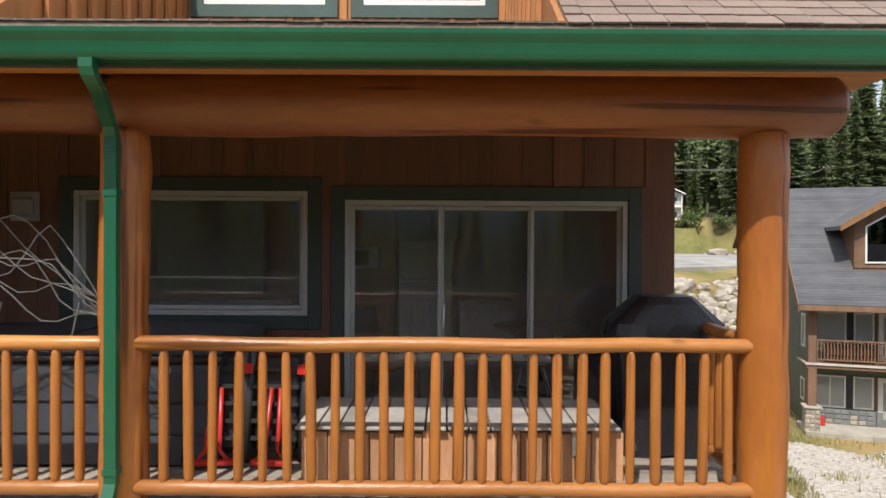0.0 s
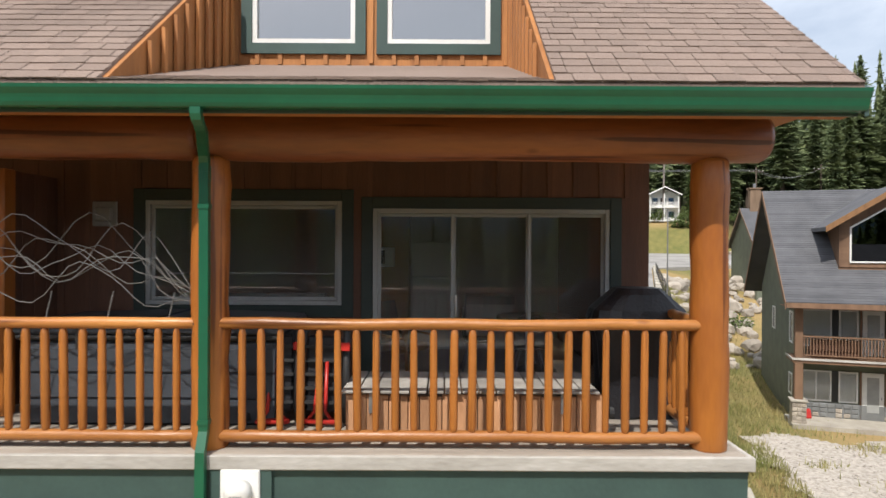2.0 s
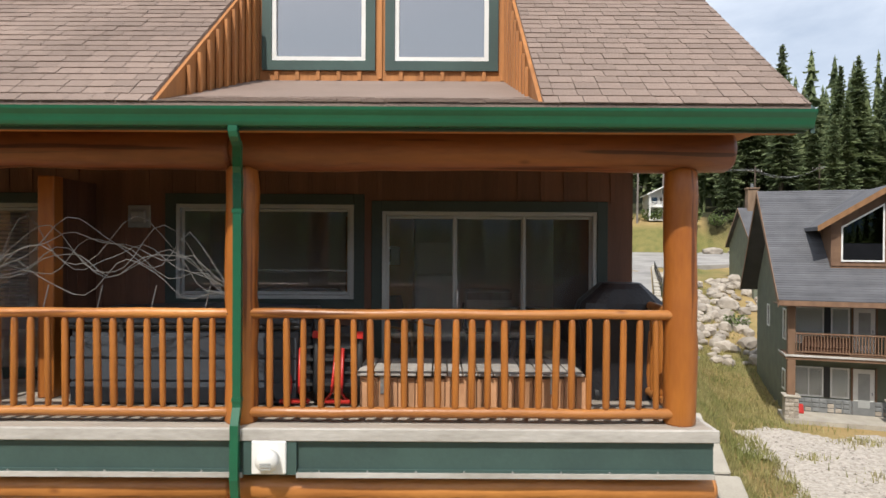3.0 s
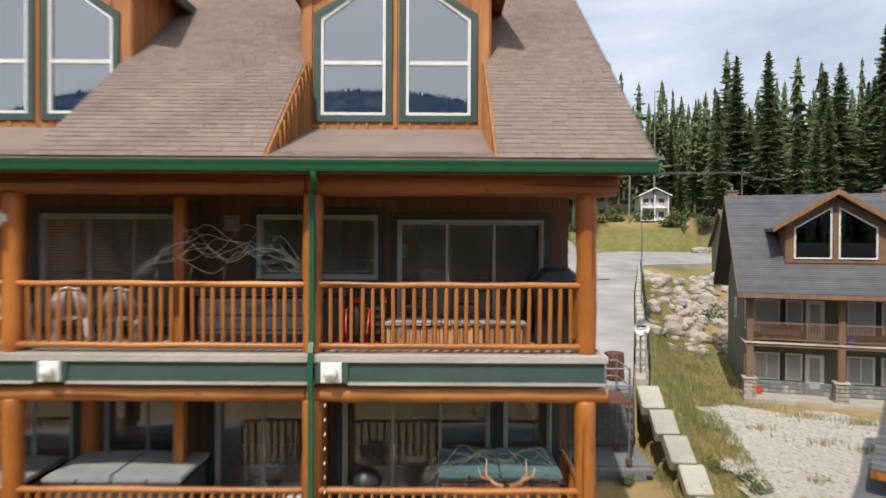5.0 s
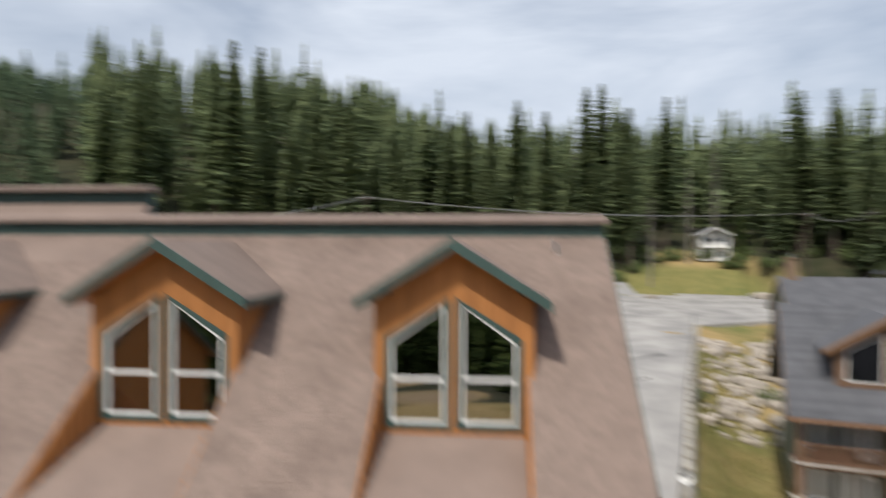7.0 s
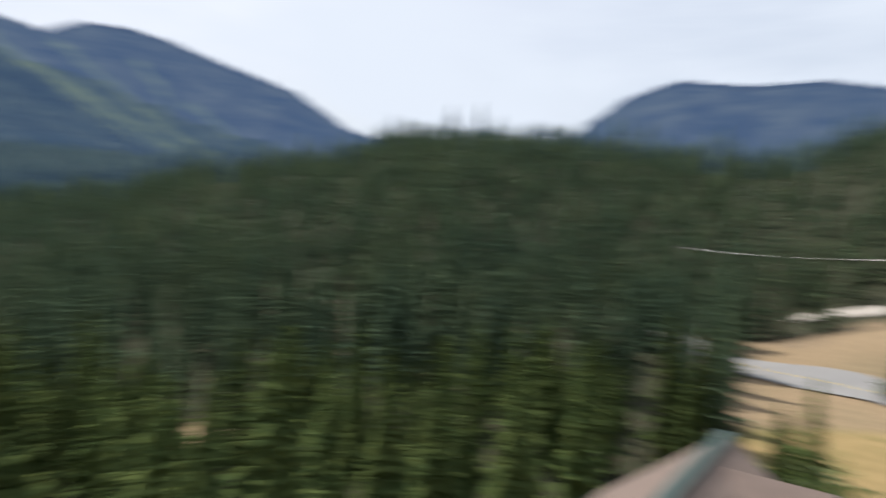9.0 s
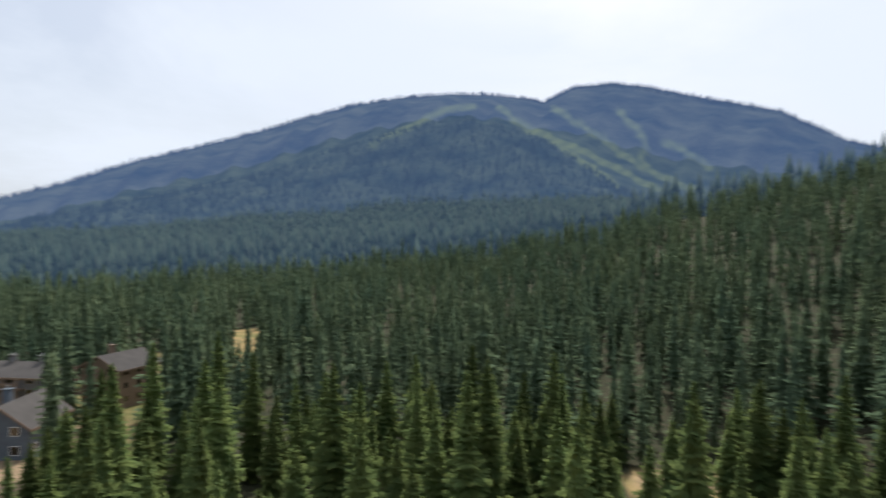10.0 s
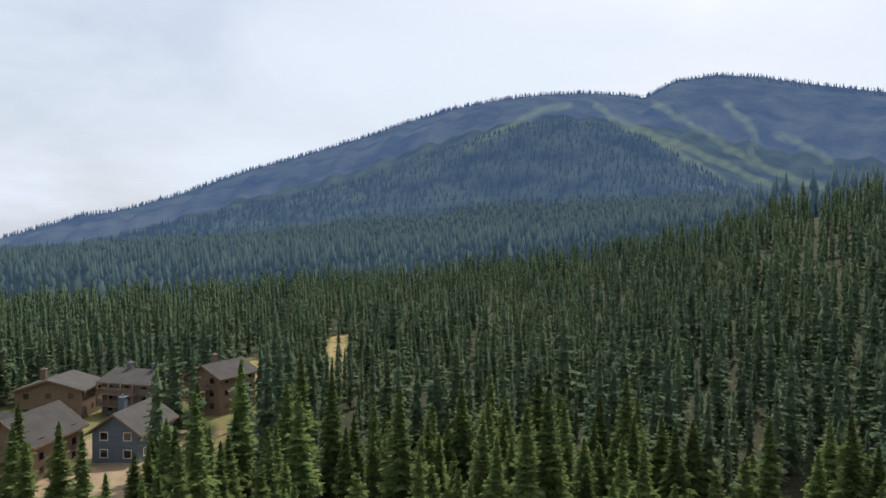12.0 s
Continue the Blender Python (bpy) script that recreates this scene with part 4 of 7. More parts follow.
# railings
BAL = tube(bmesh.new(), [(0, 0, -0.44), (0, 0, -0.425), (0, 0, -0.39), (0, 0, 0), (0, 0, 0.38), (0, 0, 0.42), (0, 0, 0.44)], [0.018, 0.026, 0.032, 0.033, 0.031, 0.024, 0.016], 10)
BAL_ME = bpy.data.meshes.new("baluster")
BAL.to_mesh(BAL_ME)
BAL_ME.materials.append(M_BALUSTER)
for p_ in BAL_ME.polygons:
    p_.use_smooth = True


def railing(p, q, z, seed, n, inset=0.12):
    """Two round rails between p and q, with n balusters that begin and end an inset from the ends."""
    t = thing("railing", "orange-stained round log railing with turned balusters", "railing", group="balcony railings")
    p, q = Vector((*p, 0)), Vector((*q, 0))
    up = Vector((0, 0, 1))
    part("top_rail", log_bm(p + up * (z + 1.045), q + up * (z + 1.045), 0.048, 14, seed, 0.05, 0.008, 11), M_RAIL, t, "", True)
    part("bottom_rail", log_bm(p + up * (z + 0.105), q + up * (z + 0.105), 0.05, 14, seed + 1, 0.05, 0.008, 11), M_RAIL, t, "", True)
    for e in (p.lerp(q, 0.008), p.lerp(q, 0.992)):
        for h_ in (1.045, 0.105):
            part("bolt", tube(bmesh.new(), [e + Vector((0, -0.05, z + h_)), e + Vector((0, -0.038, z + h_))], 0.012, 8), M_DARK, t)
    rnd = random.Random(seed)
    d = (q - p).normalized() * inset
    for k in range(n):
        f = (k + 0.5 + rnd.uniform(-0.06, 0.06)) / n
        c = (p + d).lerp(q - d, f) + up * (z + 0.575)
        shared("baluster", BAL_ME, t, Matrix.LocRotScale(c, Euler((rnd.uniform(-0.012, 0.012), rnd.uniform(-0.012, 0.012), rnd.random() * 6)), (rnd.uniform(0.9, 1.12),) * 2 + (1.0,)))


for z in (DECK, LOWDECK):
    railing((-4.14, -0.06), (0.0, -0.06), z, 60, 24, 0.15)
    railing((-8.74, -0.06), (-4.26, -0.06), z, 63, 27)
    railing((-13.25, -0.06), (-8.88, -0.06), z, 66, 26)
    railing((-18.85, -0.06), (-13.35, -0.06), z, 69, 33)
    railing((0, 0.14), (0, 1.8), z, 72, 10)

# gutter and downspout
GP = [(-0.63, 5.665), (-0.70, 5.665), (-0.712, 5.675), (-0.722, 5.70), (-0.728, 5.73), (-0.735, 5.755), (-0.748, 5.78), (-0.757, 5.80), (-0.760, 5.825), (-0.745, 5.828), (-0.745, 5.805),
      (-0.735, 5.785), (-0.722, 5.76), (-0.714, 5.70), (-0.70, 5.675), (-0.645, 5.675), (-0.645, 5.828), (-0.63, 5.828)]
gut = thing("gutter", "glossy dark green metal eaves gutter", "gutter")
part("trough", prism(bmesh.new(), GP, "x", WEST - 0.6, 0.87), M_GREEN, gut)
part("end_cap", prism(bmesh.new(), [(-0.63, 5.664), (-0.70, 5.664), (-0.73, 5.74), (-0.761, 5.80), (-0.761, 5.829), (-0.63, 5.829)], "x", 0.871, 0.876), M_GREEN, gut)
tagged(part("fascia_board", boxes((WEST - 0.6, 0.85, -0.628, -0.59, 5.645, 5.855)), M_TRIM), "dark green board behind the gutter", "fascia", kind="structure")
sp_ = thing("downspout", "green metal downspout with bent elbows", "downspout")


def strap(bm, pts, w=0.075, d=0.055):
    """A rectangular pipe along points in the plane of y and z."""
    prev = None
    for (x, y, z) in pts:
        ring = [bm.verts.new((x + a, y + b, z)) for a, b in ((-w / 2, -d / 2), (w / 2, -d / 2), (w / 2, d / 2), (-w / 2, d / 2))]
        if prev:
            for k in range(4):
                bm.faces.new((prev[k], prev[(k + 1) % 4], ring[(k + 1) % 4], ring[k]))
        prev = ring
    return bm


part("outlet", strap(bmesh.new(), [(-4.06, -0.69, 5.67), (-4.06, -0.69, 5.62), (-4.055, -0.675, 5.575), (-4.05, -0.64, 5.54), (-4.06, -0.58, 5.51)], 0.078, 0.065), M_GREEN, sp_)
part("elbow", strap(bmesh.new(), [(-4.06, -0.58, 5.509), (-4.12, -0.40, 5.44), (-4.165, -0.25, 5.37), (-4.175, -0.215, 5.32), (-4.175, -0.21, 5.25)], 0.074, 0.06), M_GREEN, sp_)
for k in range(7):
    part("crimp", boxes((-4.216, -4.134, -0.245, -0.175, 5.18 + k * 0.018, 5.19 + k * 0.018)), M_GREEN, sp_)
part("pipe", strap(bmesh.new(), [(-4.175, -0.21, 5.249), (-4.175, -0.21, 3.15), (-4.175, -0.28, 3.0), (-4.175, -0.29, 2.5), (-4.175, -0.25, 2.3), (-4.175, -0.23, -0.6)], 0.076, 0.058), M_GREEN, sp_)
for z in (4.95, 3.2, 1.6):
    part("strap", boxes((-4.22, -4.13, -0.245, -0.17, z, z + 0.04)), M_GREEN, sp_)

# roof: front slope with a notch below each dormer
EAVE_Y, EAVE_Z, RIDGE_Y = -0.70, 5.87, 6.3
SL = math.atan(0.777)
DORMERS = [-3.10, -9.82, -16.55]
HALF = 1.68
roof = thing("roof", "brown asphalt shingle roof with dormers", "roof", kind="structure")
bm = bmesh.new()
xs = [0.85]
for c in DORMERS:
    xs += [c + HALF, c - HALF]
xs.append(WEST - 0.6)


def roof_z(y):
    return EAVE_Z + (y - EAVE_Y) * 0.777


for a, b in zip(xs[0::2], xs[1::2]):
    prism(bm, [(EAVE_Y, EAVE_Z), (RIDGE_Y, roof_z(RIDGE_Y)), (RIDGE_Y, roof_z(RIDGE_Y) - 0.2), (EAVE_Y, EAVE_Z - 0.2)], "x", b, a)
for c in DORMERS:
    prism(bm, [(2.35, roof_z(2.35)), (RIDGE_Y, roof_z(RIDGE_Y)), (RIDGE_Y, roof_z(RIDGE_Y) - 0.2), (2.35, roof_z(2.35) - 0.2)], "x", c - HALF, c + HALF)
part("front_slope", bm, M_SHINGLE, roof)
RZ = roof_z(RIDGE_Y)
part("back_slope", prism(bmesh.new(), [(6.75, RZ + 0.42), (13.3, 5.9), (13.3, 5.7), (6.75, RZ + 0.2)], "x", WEST - 0.6, 0.85), M_SHINGLE, roof)
part("ridge_wall", boxes((WEST - 0.6, 0.83, RIDGE_Y - 0.05, RIDGE_Y + 0.5, RZ - 0.25, RZ + 0.36)), M_TRIM, roof, "green boarded strip below the ridge")
for k in range(70):
    part("batten", boxes((0.75 - k * 0.29, 0.79 - k * 0.29, RIDGE_Y - 0.075, RIDGE_Y - 0.051, RZ - 0.02, RZ + 0.36)), M_TRIM, roof)
part("ridge_cap", prism(bmesh.new(), [(6.05, RZ + 0.36), (6.05, RZ + 0.46), (6.7, RZ + 0.62), (6.8, RZ + 0.36)], "x", WEST - 0.6, 0.9), M_SHINGLE, roof, "brown shingled ridge cap")
part("gable", prism(bmesh.new(), [(WALL_Y, 5.86), (6.3, 5.86 + 4.45 * 0.777), (12.6, 5.86)], "x", -0.1, 0.1), M_SIDING, roof)
part("gable", prism(bmesh.new(), [(WALL_Y, 5.86), (6.3, 5.86 + 4.45 * 0.777), (12.6, 5.86)], "x", WEST, WEST + 0.2), M_SIDING, roof)
part("rake_board", prism(bmesh.new(), [(EAVE_Y, EAVE_Z - 0.24), (EAVE_Y, EAVE_Z - 0.03), (RIDGE_Y, RZ - 0.03), (RIDGE_Y, RZ - 0.24)], "x", 0.851, 0.885), M_TRIM, roof)
for k in range(2):
    part("soffit_board", boxes((WEST - 0.6, 0.84, -0.586 + k * 0.078, -0.512 + k * 0.078, 5.656, 5.674), bevel=0.003), M_SOFFIT, roof, "orange soffit boards under the eaves")
part("soffit", boxes((WEST - 0.6, 0.84, -0.43, WALL_Y - 0.05, 5.78, 5.80)), M_SOFFIT, roof, "orange-brown soffit boards")
# a higher piece of the roof over the farther units
part("upper_slope", prism(bmesh.new(), [(5.2, roof_z(5.2) + 0.03), (7.6, roof_z(7.6)), (7.6, RZ), (5.2, roof_z(5.2) - 0.1)], "x", WEST - 0.6, -13.25), M_SHINGLE, roof)
part("upper_wall", boxes((WEST - 0.6, -13.3, 7.6, 8.0, RZ, roof_z(7.6) + 0.4)), M_TRIM, roof)
part("ridge_cap", prism(bmesh.new(), [(7.3, roof_z(7.6) + 0.4), (7.3, roof_z(7.6) + 0.5), (8.0, roof_z(7.6) + 0.62), (8.1, roof_z(7.6) + 0.4)], "x", WEST - 0.6, -13.2), M_SHINGLE, roof)

part("vent_pipe", tube(bmesh.new(), [(-0.55, 5.7, roof_z(5.7) - 0.1), (-0.55, 5.7, roof_z(5.7) + 0.3)], 0.05, 10), M_STEEL, roof, "grey plumbing vent pipe")
TAB_W, TAB_H = 0.21, 0.14
TAB = boxes((0, TAB_W - 0.006, 0, TAB_H + 0.02, 0.0, 0.011))
TAB_ME = bpy.data.meshes.new("shingle")
TAB.to_mesh(TAB_ME)
TAB_ME.materials.append(M_SHINGLE)
near_tabs, far_v, far_f = [], [], []


def lay(x0, x1, y0, z0, slope, length, gaps=(), gap_to=0.0, near=None):
    """Courses of shingles up a slope, each lifted at its lower edge; gaps are stretches of x left bare up to gap_to in y."""
    rnd = random.Random(int(x0 * 10))
    ca, sa = math.cos(slope), math.sin(slope)
    for r_ in range(int(length / TAB_H)):
        s_ = r_ * TAB_H
        y = y0 + s_ * ca
        cuts = [x0]
        if y < gap_to:
            for g0, g1 in gaps:
                cuts += [g0, g1]
        cuts.append(x1)
        for c0, c1 in zip(cuts[0::2], cuts[1::2]):
            x = c0
            first = TAB_W * rnd.choice((0.35, 0.5, 0.65, 1.0))
            while x < c1 - 0.02:
                w = min(first or TAB_W, c1 - x) - 0.006
                first = 0
                lift = 0.003 + rnd.random() * 0.005
                m = Matrix.Translation((x, y, z0 + s_ * sa)) @ Matrix.Rotation(slope - 0.05, 4, "X") @ Matrix.Translation((0, -0.01, lift))
                if near and near(x, s_) and abs(w - TAB_W + 0.006) < 0.004 and len(near_tabs) < 300:
                    near_tabs.append(m)
                else:
                    b = len(far_v)
                    for (u, v, t) in ((0, 0, 0), (w, 0, 0), (w, TAB_H + 0.02, 0), (0, TAB_H + 0.02, 0), (0, 0, 0.011), (w, 0, 0.011), (w, TAB_H + 0.02, 0.010), (0, TAB_H + 0.02, 0.010)):
                        far_v.append(tuple(m @ Vector((u, v, t))))
                    far_f.extend([(b + 4, b + 5, b + 6, b + 7), (b, b + 1, b + 5, b + 4), (b, b + 4, b + 7, b + 3), (b + 1, b + 2, b + 6, b + 5)])
                x += w + 0.006


FULL = (RIDGE_Y - EAVE_Y) / math.cos(SL)


lay(WEST - 0.6, 0.85, EAVE_Y, EAVE_Z, SL, FULL, [(c - HALF, c + HALF) for c in DORMERS[::-1]], 2.3, lambda x, s_: x > DORMERS[0] + HALF and s_ < 6.6)
SHELF = math.atan2(0.93, 3.2)
for c in DORMERS:
    lay(c - HALF, c + HALF, EAVE_Y, EAVE_Z, SHELF, 3.2 / math.cos(SHELF))
tabs = new("shingle_field", mesh_from("shingle_field", far_v, far_f, mat("brown_shingle_tabs", (0.236, 0.177, 0.147), (0.18, 0.133, 0.11), 0.9, 0.92, 0.6, fine=40, vary=0.11, per="island")))
tabs.parent = roof
tagged(tabs, kind="stuff")


def dormer(c):
    t = thing("dormer", "cedar-boarded gable dormer with tall angled windows", "dormer", group="roof dormers", kind="structure")
    shelf_z = EAVE_Z + 0.93
    yf = 2.2
    part("shelf_roof", prism(bmesh.new(), [(EAVE_Y, EAVE_Z), (yf + 0.1, shelf_z + 0.03), (yf + 0.1, shelf_z - 0.2), (EAVE_Y, EAVE_Z - 0.2)], "x", c - HALF, c + HALF), M_SHINGLE, t)
    # cheeks below and beside
    for sg in (-1, 1):
        x = c + sg * (HALF - 0.016)
        part("cheek", prism(bmesh.new(), [(EAVE_Y + 0.05, EAVE_Z - 0.05), (yf + 0.1, shelf_z - 0.1), (yf + 0.1, roof_z(yf + 0.1) - 0.02), (EAVE_Y + 0.05, roof_z(EAVE_Y + 0.05) - 0.02)], "x", x - 0.02, x + 0.02), M_DORMER, t)
        for k in range(9):
            y = yf - 0.1 - k * 0.26
            zb, zt = EAVE_Z + (y - EAVE_Y) * 0.29, roof_z(y - 0.03) - 0.03
            if zt - zb > 0.08:
                part("batten", boxes((x - sg * 0.045 - 0.012, x - sg * 0.045 + 0.02, y - 0.03, y + 0.03, zb, zt)), M_DORMER, t)
        xo = c + sg * 1.75
        part("cheek", prism(bmesh.new(), [(yf, 7.4), (yf, 9.86), (4.35, 9.86), (yf + 0.5, 8.3)], "x", xo - 0.03, xo + 0.03), M_DORMER, t)
        for k in range(8):
            y = yf + 0.1 + k * 0.26
            part("batten", boxes((xo + sg * 0.03 - 0.001, xo + sg * 0.055, y - 0.03, y + 0.03, roof_z(y), 9.84)), M_DORMER, t)
    # front wall with two five-sided openings
    def top(x):
        return 8.87 + (1.41 - min(abs(x - c), 1.41)) * 0.69

    bm = bmesh.new()
    prism(bm, [(c - 1.75, shelf_z - 0.1), (c - 1.42, shelf_z - 0.1), (c - 1.42, 9.95), (c - 1.75, 9.85)], "y", yf, yf + 0.12)
    prism(bm, [(c + 1.42, shelf_z - 0.1), (c + 1.75, shelf_z - 0.1), (c + 1.75, 9.85), (c + 1.42, 9.95)], "y", yf, yf + 0.12)
    prism(bm, [(c - 1.42, shelf_z - 0.1), (c + 1.42, shelf_z - 0.1), (c + 1.42, 7.04), (c - 1.42, 7.04)], "y", yf, yf + 0.12)
    prism(bm, [(c - 0.21, 7.04), (c + 0.21, 7.04), (c + 0.21, 9.8), (c - 0.21, 9.8)], "y", yf, yf + 0.12)
    for sg in (-1, 1):
        prism(bm, [(c + sg * 1.42, 8.87), (c + sg * 0.21, 9.70), (c + sg * 0.21, 10.9), (c + sg * 1.42, 10.12)], "y", yf, yf + 0.12)
    prism(bm, [(c - 0.21, 9.8), (c + 0.21, 9.8), (c + 0.21, 10.9), (c, 11.05), (c - 0.21, 10.9)], "y", yf, yf + 0.12)
    part("front_wall", bm, M_DORMER, t)
    for k in range(-6, 7):
        x = c + k * 0.27
        zb = top(x) + 0.16 if abs(x - c) < 1.5 else shelf_z
        zt = 11.0 - abs(x - c) * 0.63 - 0.05
        if abs(x - c) < 0.1:
            zb = shelf_z + 0.02
        part("batten", boxes((x - 0.025, x + 0.025, yf - 0.028, yf - 0.001, zb, zt)), M_DORMER, t)
        if 0.1 < abs(x - c) < 1.5:
            part("batten", boxes((x - 0.025, x + 0.025, yf - 0.028, yf - 0.001, shelf_z, 6.93)), M_DORMER, t)
    for sg in (-1, 1):
        part("corner_board", boxes((c + sg * 1.66 - 0.09, c + sg * 1.66 + 0.09, yf - 0.03, yf - 0.002, shelf_z, 9.85)), M_DORMER, t)
    for sg in (-1, 1):
        win = part("window", five(c, sg, 0.0, 0.055, yf - 0.02, yf + 0.09), M_WHITE, t, "white five-sided window frame")
        part("trim", five(c, sg, -0.125, 0.124, yf - 0.04, yf - 0.003), M_TRIM, win, "dark green window trim")
        part("transom", boxes((min(c + sg * 0.26, c + sg * 1.355), max(c + sg * 0.26, c + sg * 1.355), yf - 0.015, yf + 0.08, 8.0, 8.07)), M_WHITE, win)
        part("pane", five_pane(c, sg, yf + 0.03), M_GLASSHI, win)
    # roof of the dormer
    for sg in (-1, 1):
        e, a = (c + sg * 2.13, 9.80), (c, 11.14)
        bm = prism(bmesh.new(), [e, a, (a[0], a[1] - 0.2), (e[0], e[1] - 0.17)], "y", 1.73, 6.2)
        part("slope", bm, M_SHINGLE, t)
        part("barge_board", prism(bmesh.new(), [(e[0] + sg * 0.02, e[1] + 0.02), (a[0], a[1] + 0.035), (a[0], a[1] - 0.215), (e[0] + sg * 0.02, e[1] - 0.20)], "y", 1.68, 1.728), M_TRIM, t, "dark green barge board")
        part("eave_board", prism(bmesh.new(), [(e[0] + sg * 0.001, e[1] + 0.01), (e[0] + sg * 0.025, e[1] + 0.01), (e[0] + sg * 0.025, e[1] - 0.17), (e[0] + sg * 0.001, e[1] - 0.17)], "y", 1.73, 4.3), M_TRIM, t)
        part("soffit", prism(bmesh.new(), [(e[0], e[1] - 0.175), (c + sg * 0.01, 11.14 - 0.205), (c + sg * 0.01, 11.14 - 0.225), (e[0], e[1] - 0.195)], "y", 1.73, 4.2), M_LOG, t, "orange soffit boards")
    # a room behind the panes
    part("room", boxes((c - 1.7, c + 1.7, 5.4, 5.45, 6.9, 9.9), (c - 1.7, c + 1.7, 2.35, 5.4, 6.80, 6.86)), M_ROOM, t, "plain inner wall and floor")


def outline5(c, sg, grow):
    g = grow
    xi, xo = 0.19 - g, 1.41 + g
    return [(c + sg * xi, 7.05 - g), (c + sg * xo, 7.05 - g), (c + sg * xo, 8.87 + g * 0.7), (c + sg * xi, 9.70 + g * 1.3)]


def five(c, sg, grow, w, y0, y1):
    """A frame of the angled window: an outer outline and an inner one, w apart."""
    o = outline5(c, sg, -grow)
    i = outline5(c, sg, -grow - w)
    bm = bmesh.new()
    for k in range(4):
        l = (k + 1) % 4
        prism(bm, [o[k], o[l], i[l], i[k]], "y", y0, y1)
    return bm


def five_pane(c, sg, y):
    return prism(bmesh.new(), outline5(c, sg, -0.03), "y", y, y + 0.008)


for c in DORMERS:
    dormer(c)

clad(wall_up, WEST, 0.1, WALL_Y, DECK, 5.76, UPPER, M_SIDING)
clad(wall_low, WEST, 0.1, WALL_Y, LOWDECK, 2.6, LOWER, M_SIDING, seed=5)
for m in near_tabs:
    shared("shingle", TAB_ME, roof, m)

# ---- roads and yards ----
def ribbon(name, pts, width, material, lift, label, category, steps=14, sub=4, kind="structure"):
    """A strip of paving along points of the plan, lying on the land."""
    pts = [Vector((*p, 0)) for p in pts]
    line = []
    for i in range(len(pts) - 1):
        p0, p1, p2, p3 = pts[max(i - 1, 0)], pts[i], pts[i + 1], pts[min(i + 2, len(pts) - 1)]
        for k in range(steps):
            t = k / steps
            line.append(0.5 * ((2 * p1) + (p2 - p0) * t + (2 * p0 - 5 * p1 + 4 * p2 - p3) * t * t + (3 * p1 - p0 - 3 * p2 + p3) * t ** 3))
    line.append(pts[-1])
    v, f = [], []
    for i, p in enumerate(line):
        d = (line[min(i + 1, len(line) - 1)] - line[max(i - 1, 0)]).normalized()
        n = Vector((-d.y, d.x, 0))
        for j in range(sub + 1):
            q = p + n * (width * (j / sub - 0.5))
            v.append((q.x, q.y, lz(q.x, q.y) + lift))
    for i in range(len(line) - 1):
        for j in range(sub):
            a = i * (sub + 1) + j
            f.append((a, a + sub + 1, a + sub + 2, a + 1)[::-1])
    me = mesh_from(name, v, f, material)
    for p in me.polygons:
        p.use_smooth = True
    return tagged(new(name, me), label, category, kind=kind)


ROAD = [polar(185, 117), polar(131, 113), polar(98, 98), polar(80, 82), polar(70, 60), polar(68, 46), polar(76, 18), polar(94, -4), polar(102, -16), polar(112, -34), polar(140, -50)]
ribbon("road", ROAD, 7.0, M_ROAD, 0.22, "grey two-lane asphalt road", "road")
ribbon("road_line", ROAD, 0.14, M_YELLOW, 0.24, "faded yellow centre line", "road marking", sub=1)
ribbon("dirt_track", [polar(150, 104), polar(128, 92), polar(122, 80), polar(118, 70)], 5.0, M_GRAVEL, 0.25, "pale gravel track on the slope", "track")
ribbon("dirt_track", [polar(104, 90), polar(101, 82), polar(100, 76)], 2.5, M_GRAVEL, 0.25, "pale gravel pad in the field", "track")


def gravel_yard():
    """One sheet of gravel on the yard, with a ragged edge."""
    xs, ys = np.arange(4.5, 32, 0.25), np.arange(-14, 23.5, 0.25)
    X, Y = np.meshgrid(xs, ys)
    left = np.interp(Y, [-14, 0, 7, 13, 22], [5.4, 5.4, 6.6, 8.4, 10.6]) + 0.45 * np.sin(Y * 0.9) + 0.35 * np.sin(Y * 2.3)
    top = 21.0 - (X - 12) * 0.30 + 0.5 * np.sin(X * 1.7)
    inside = (X > left) & (Y < top)
    Z = land(X.ravel(), Y.ravel()) + 0.14
    n = len(xs)
    f = [(i * n + j, i * n + j + 1, (i + 1) * n + j + 1, (i + 1) * n + j) for i in range(len(ys) - 1) for j in range(n - 1) if inside[i, j]]
    me = mesh_from("gravel_yard", np.column_stack([X.ravel(), Y.ravel(), Z]).tolist(), f, M_GRAVEL)
    for p in me.polygons:
        p.use_smooth = True
    tagged(new("gravel_yard", me), "pale crushed gravel yard between the houses", "gravel", kind="structure")


gravel_yard()


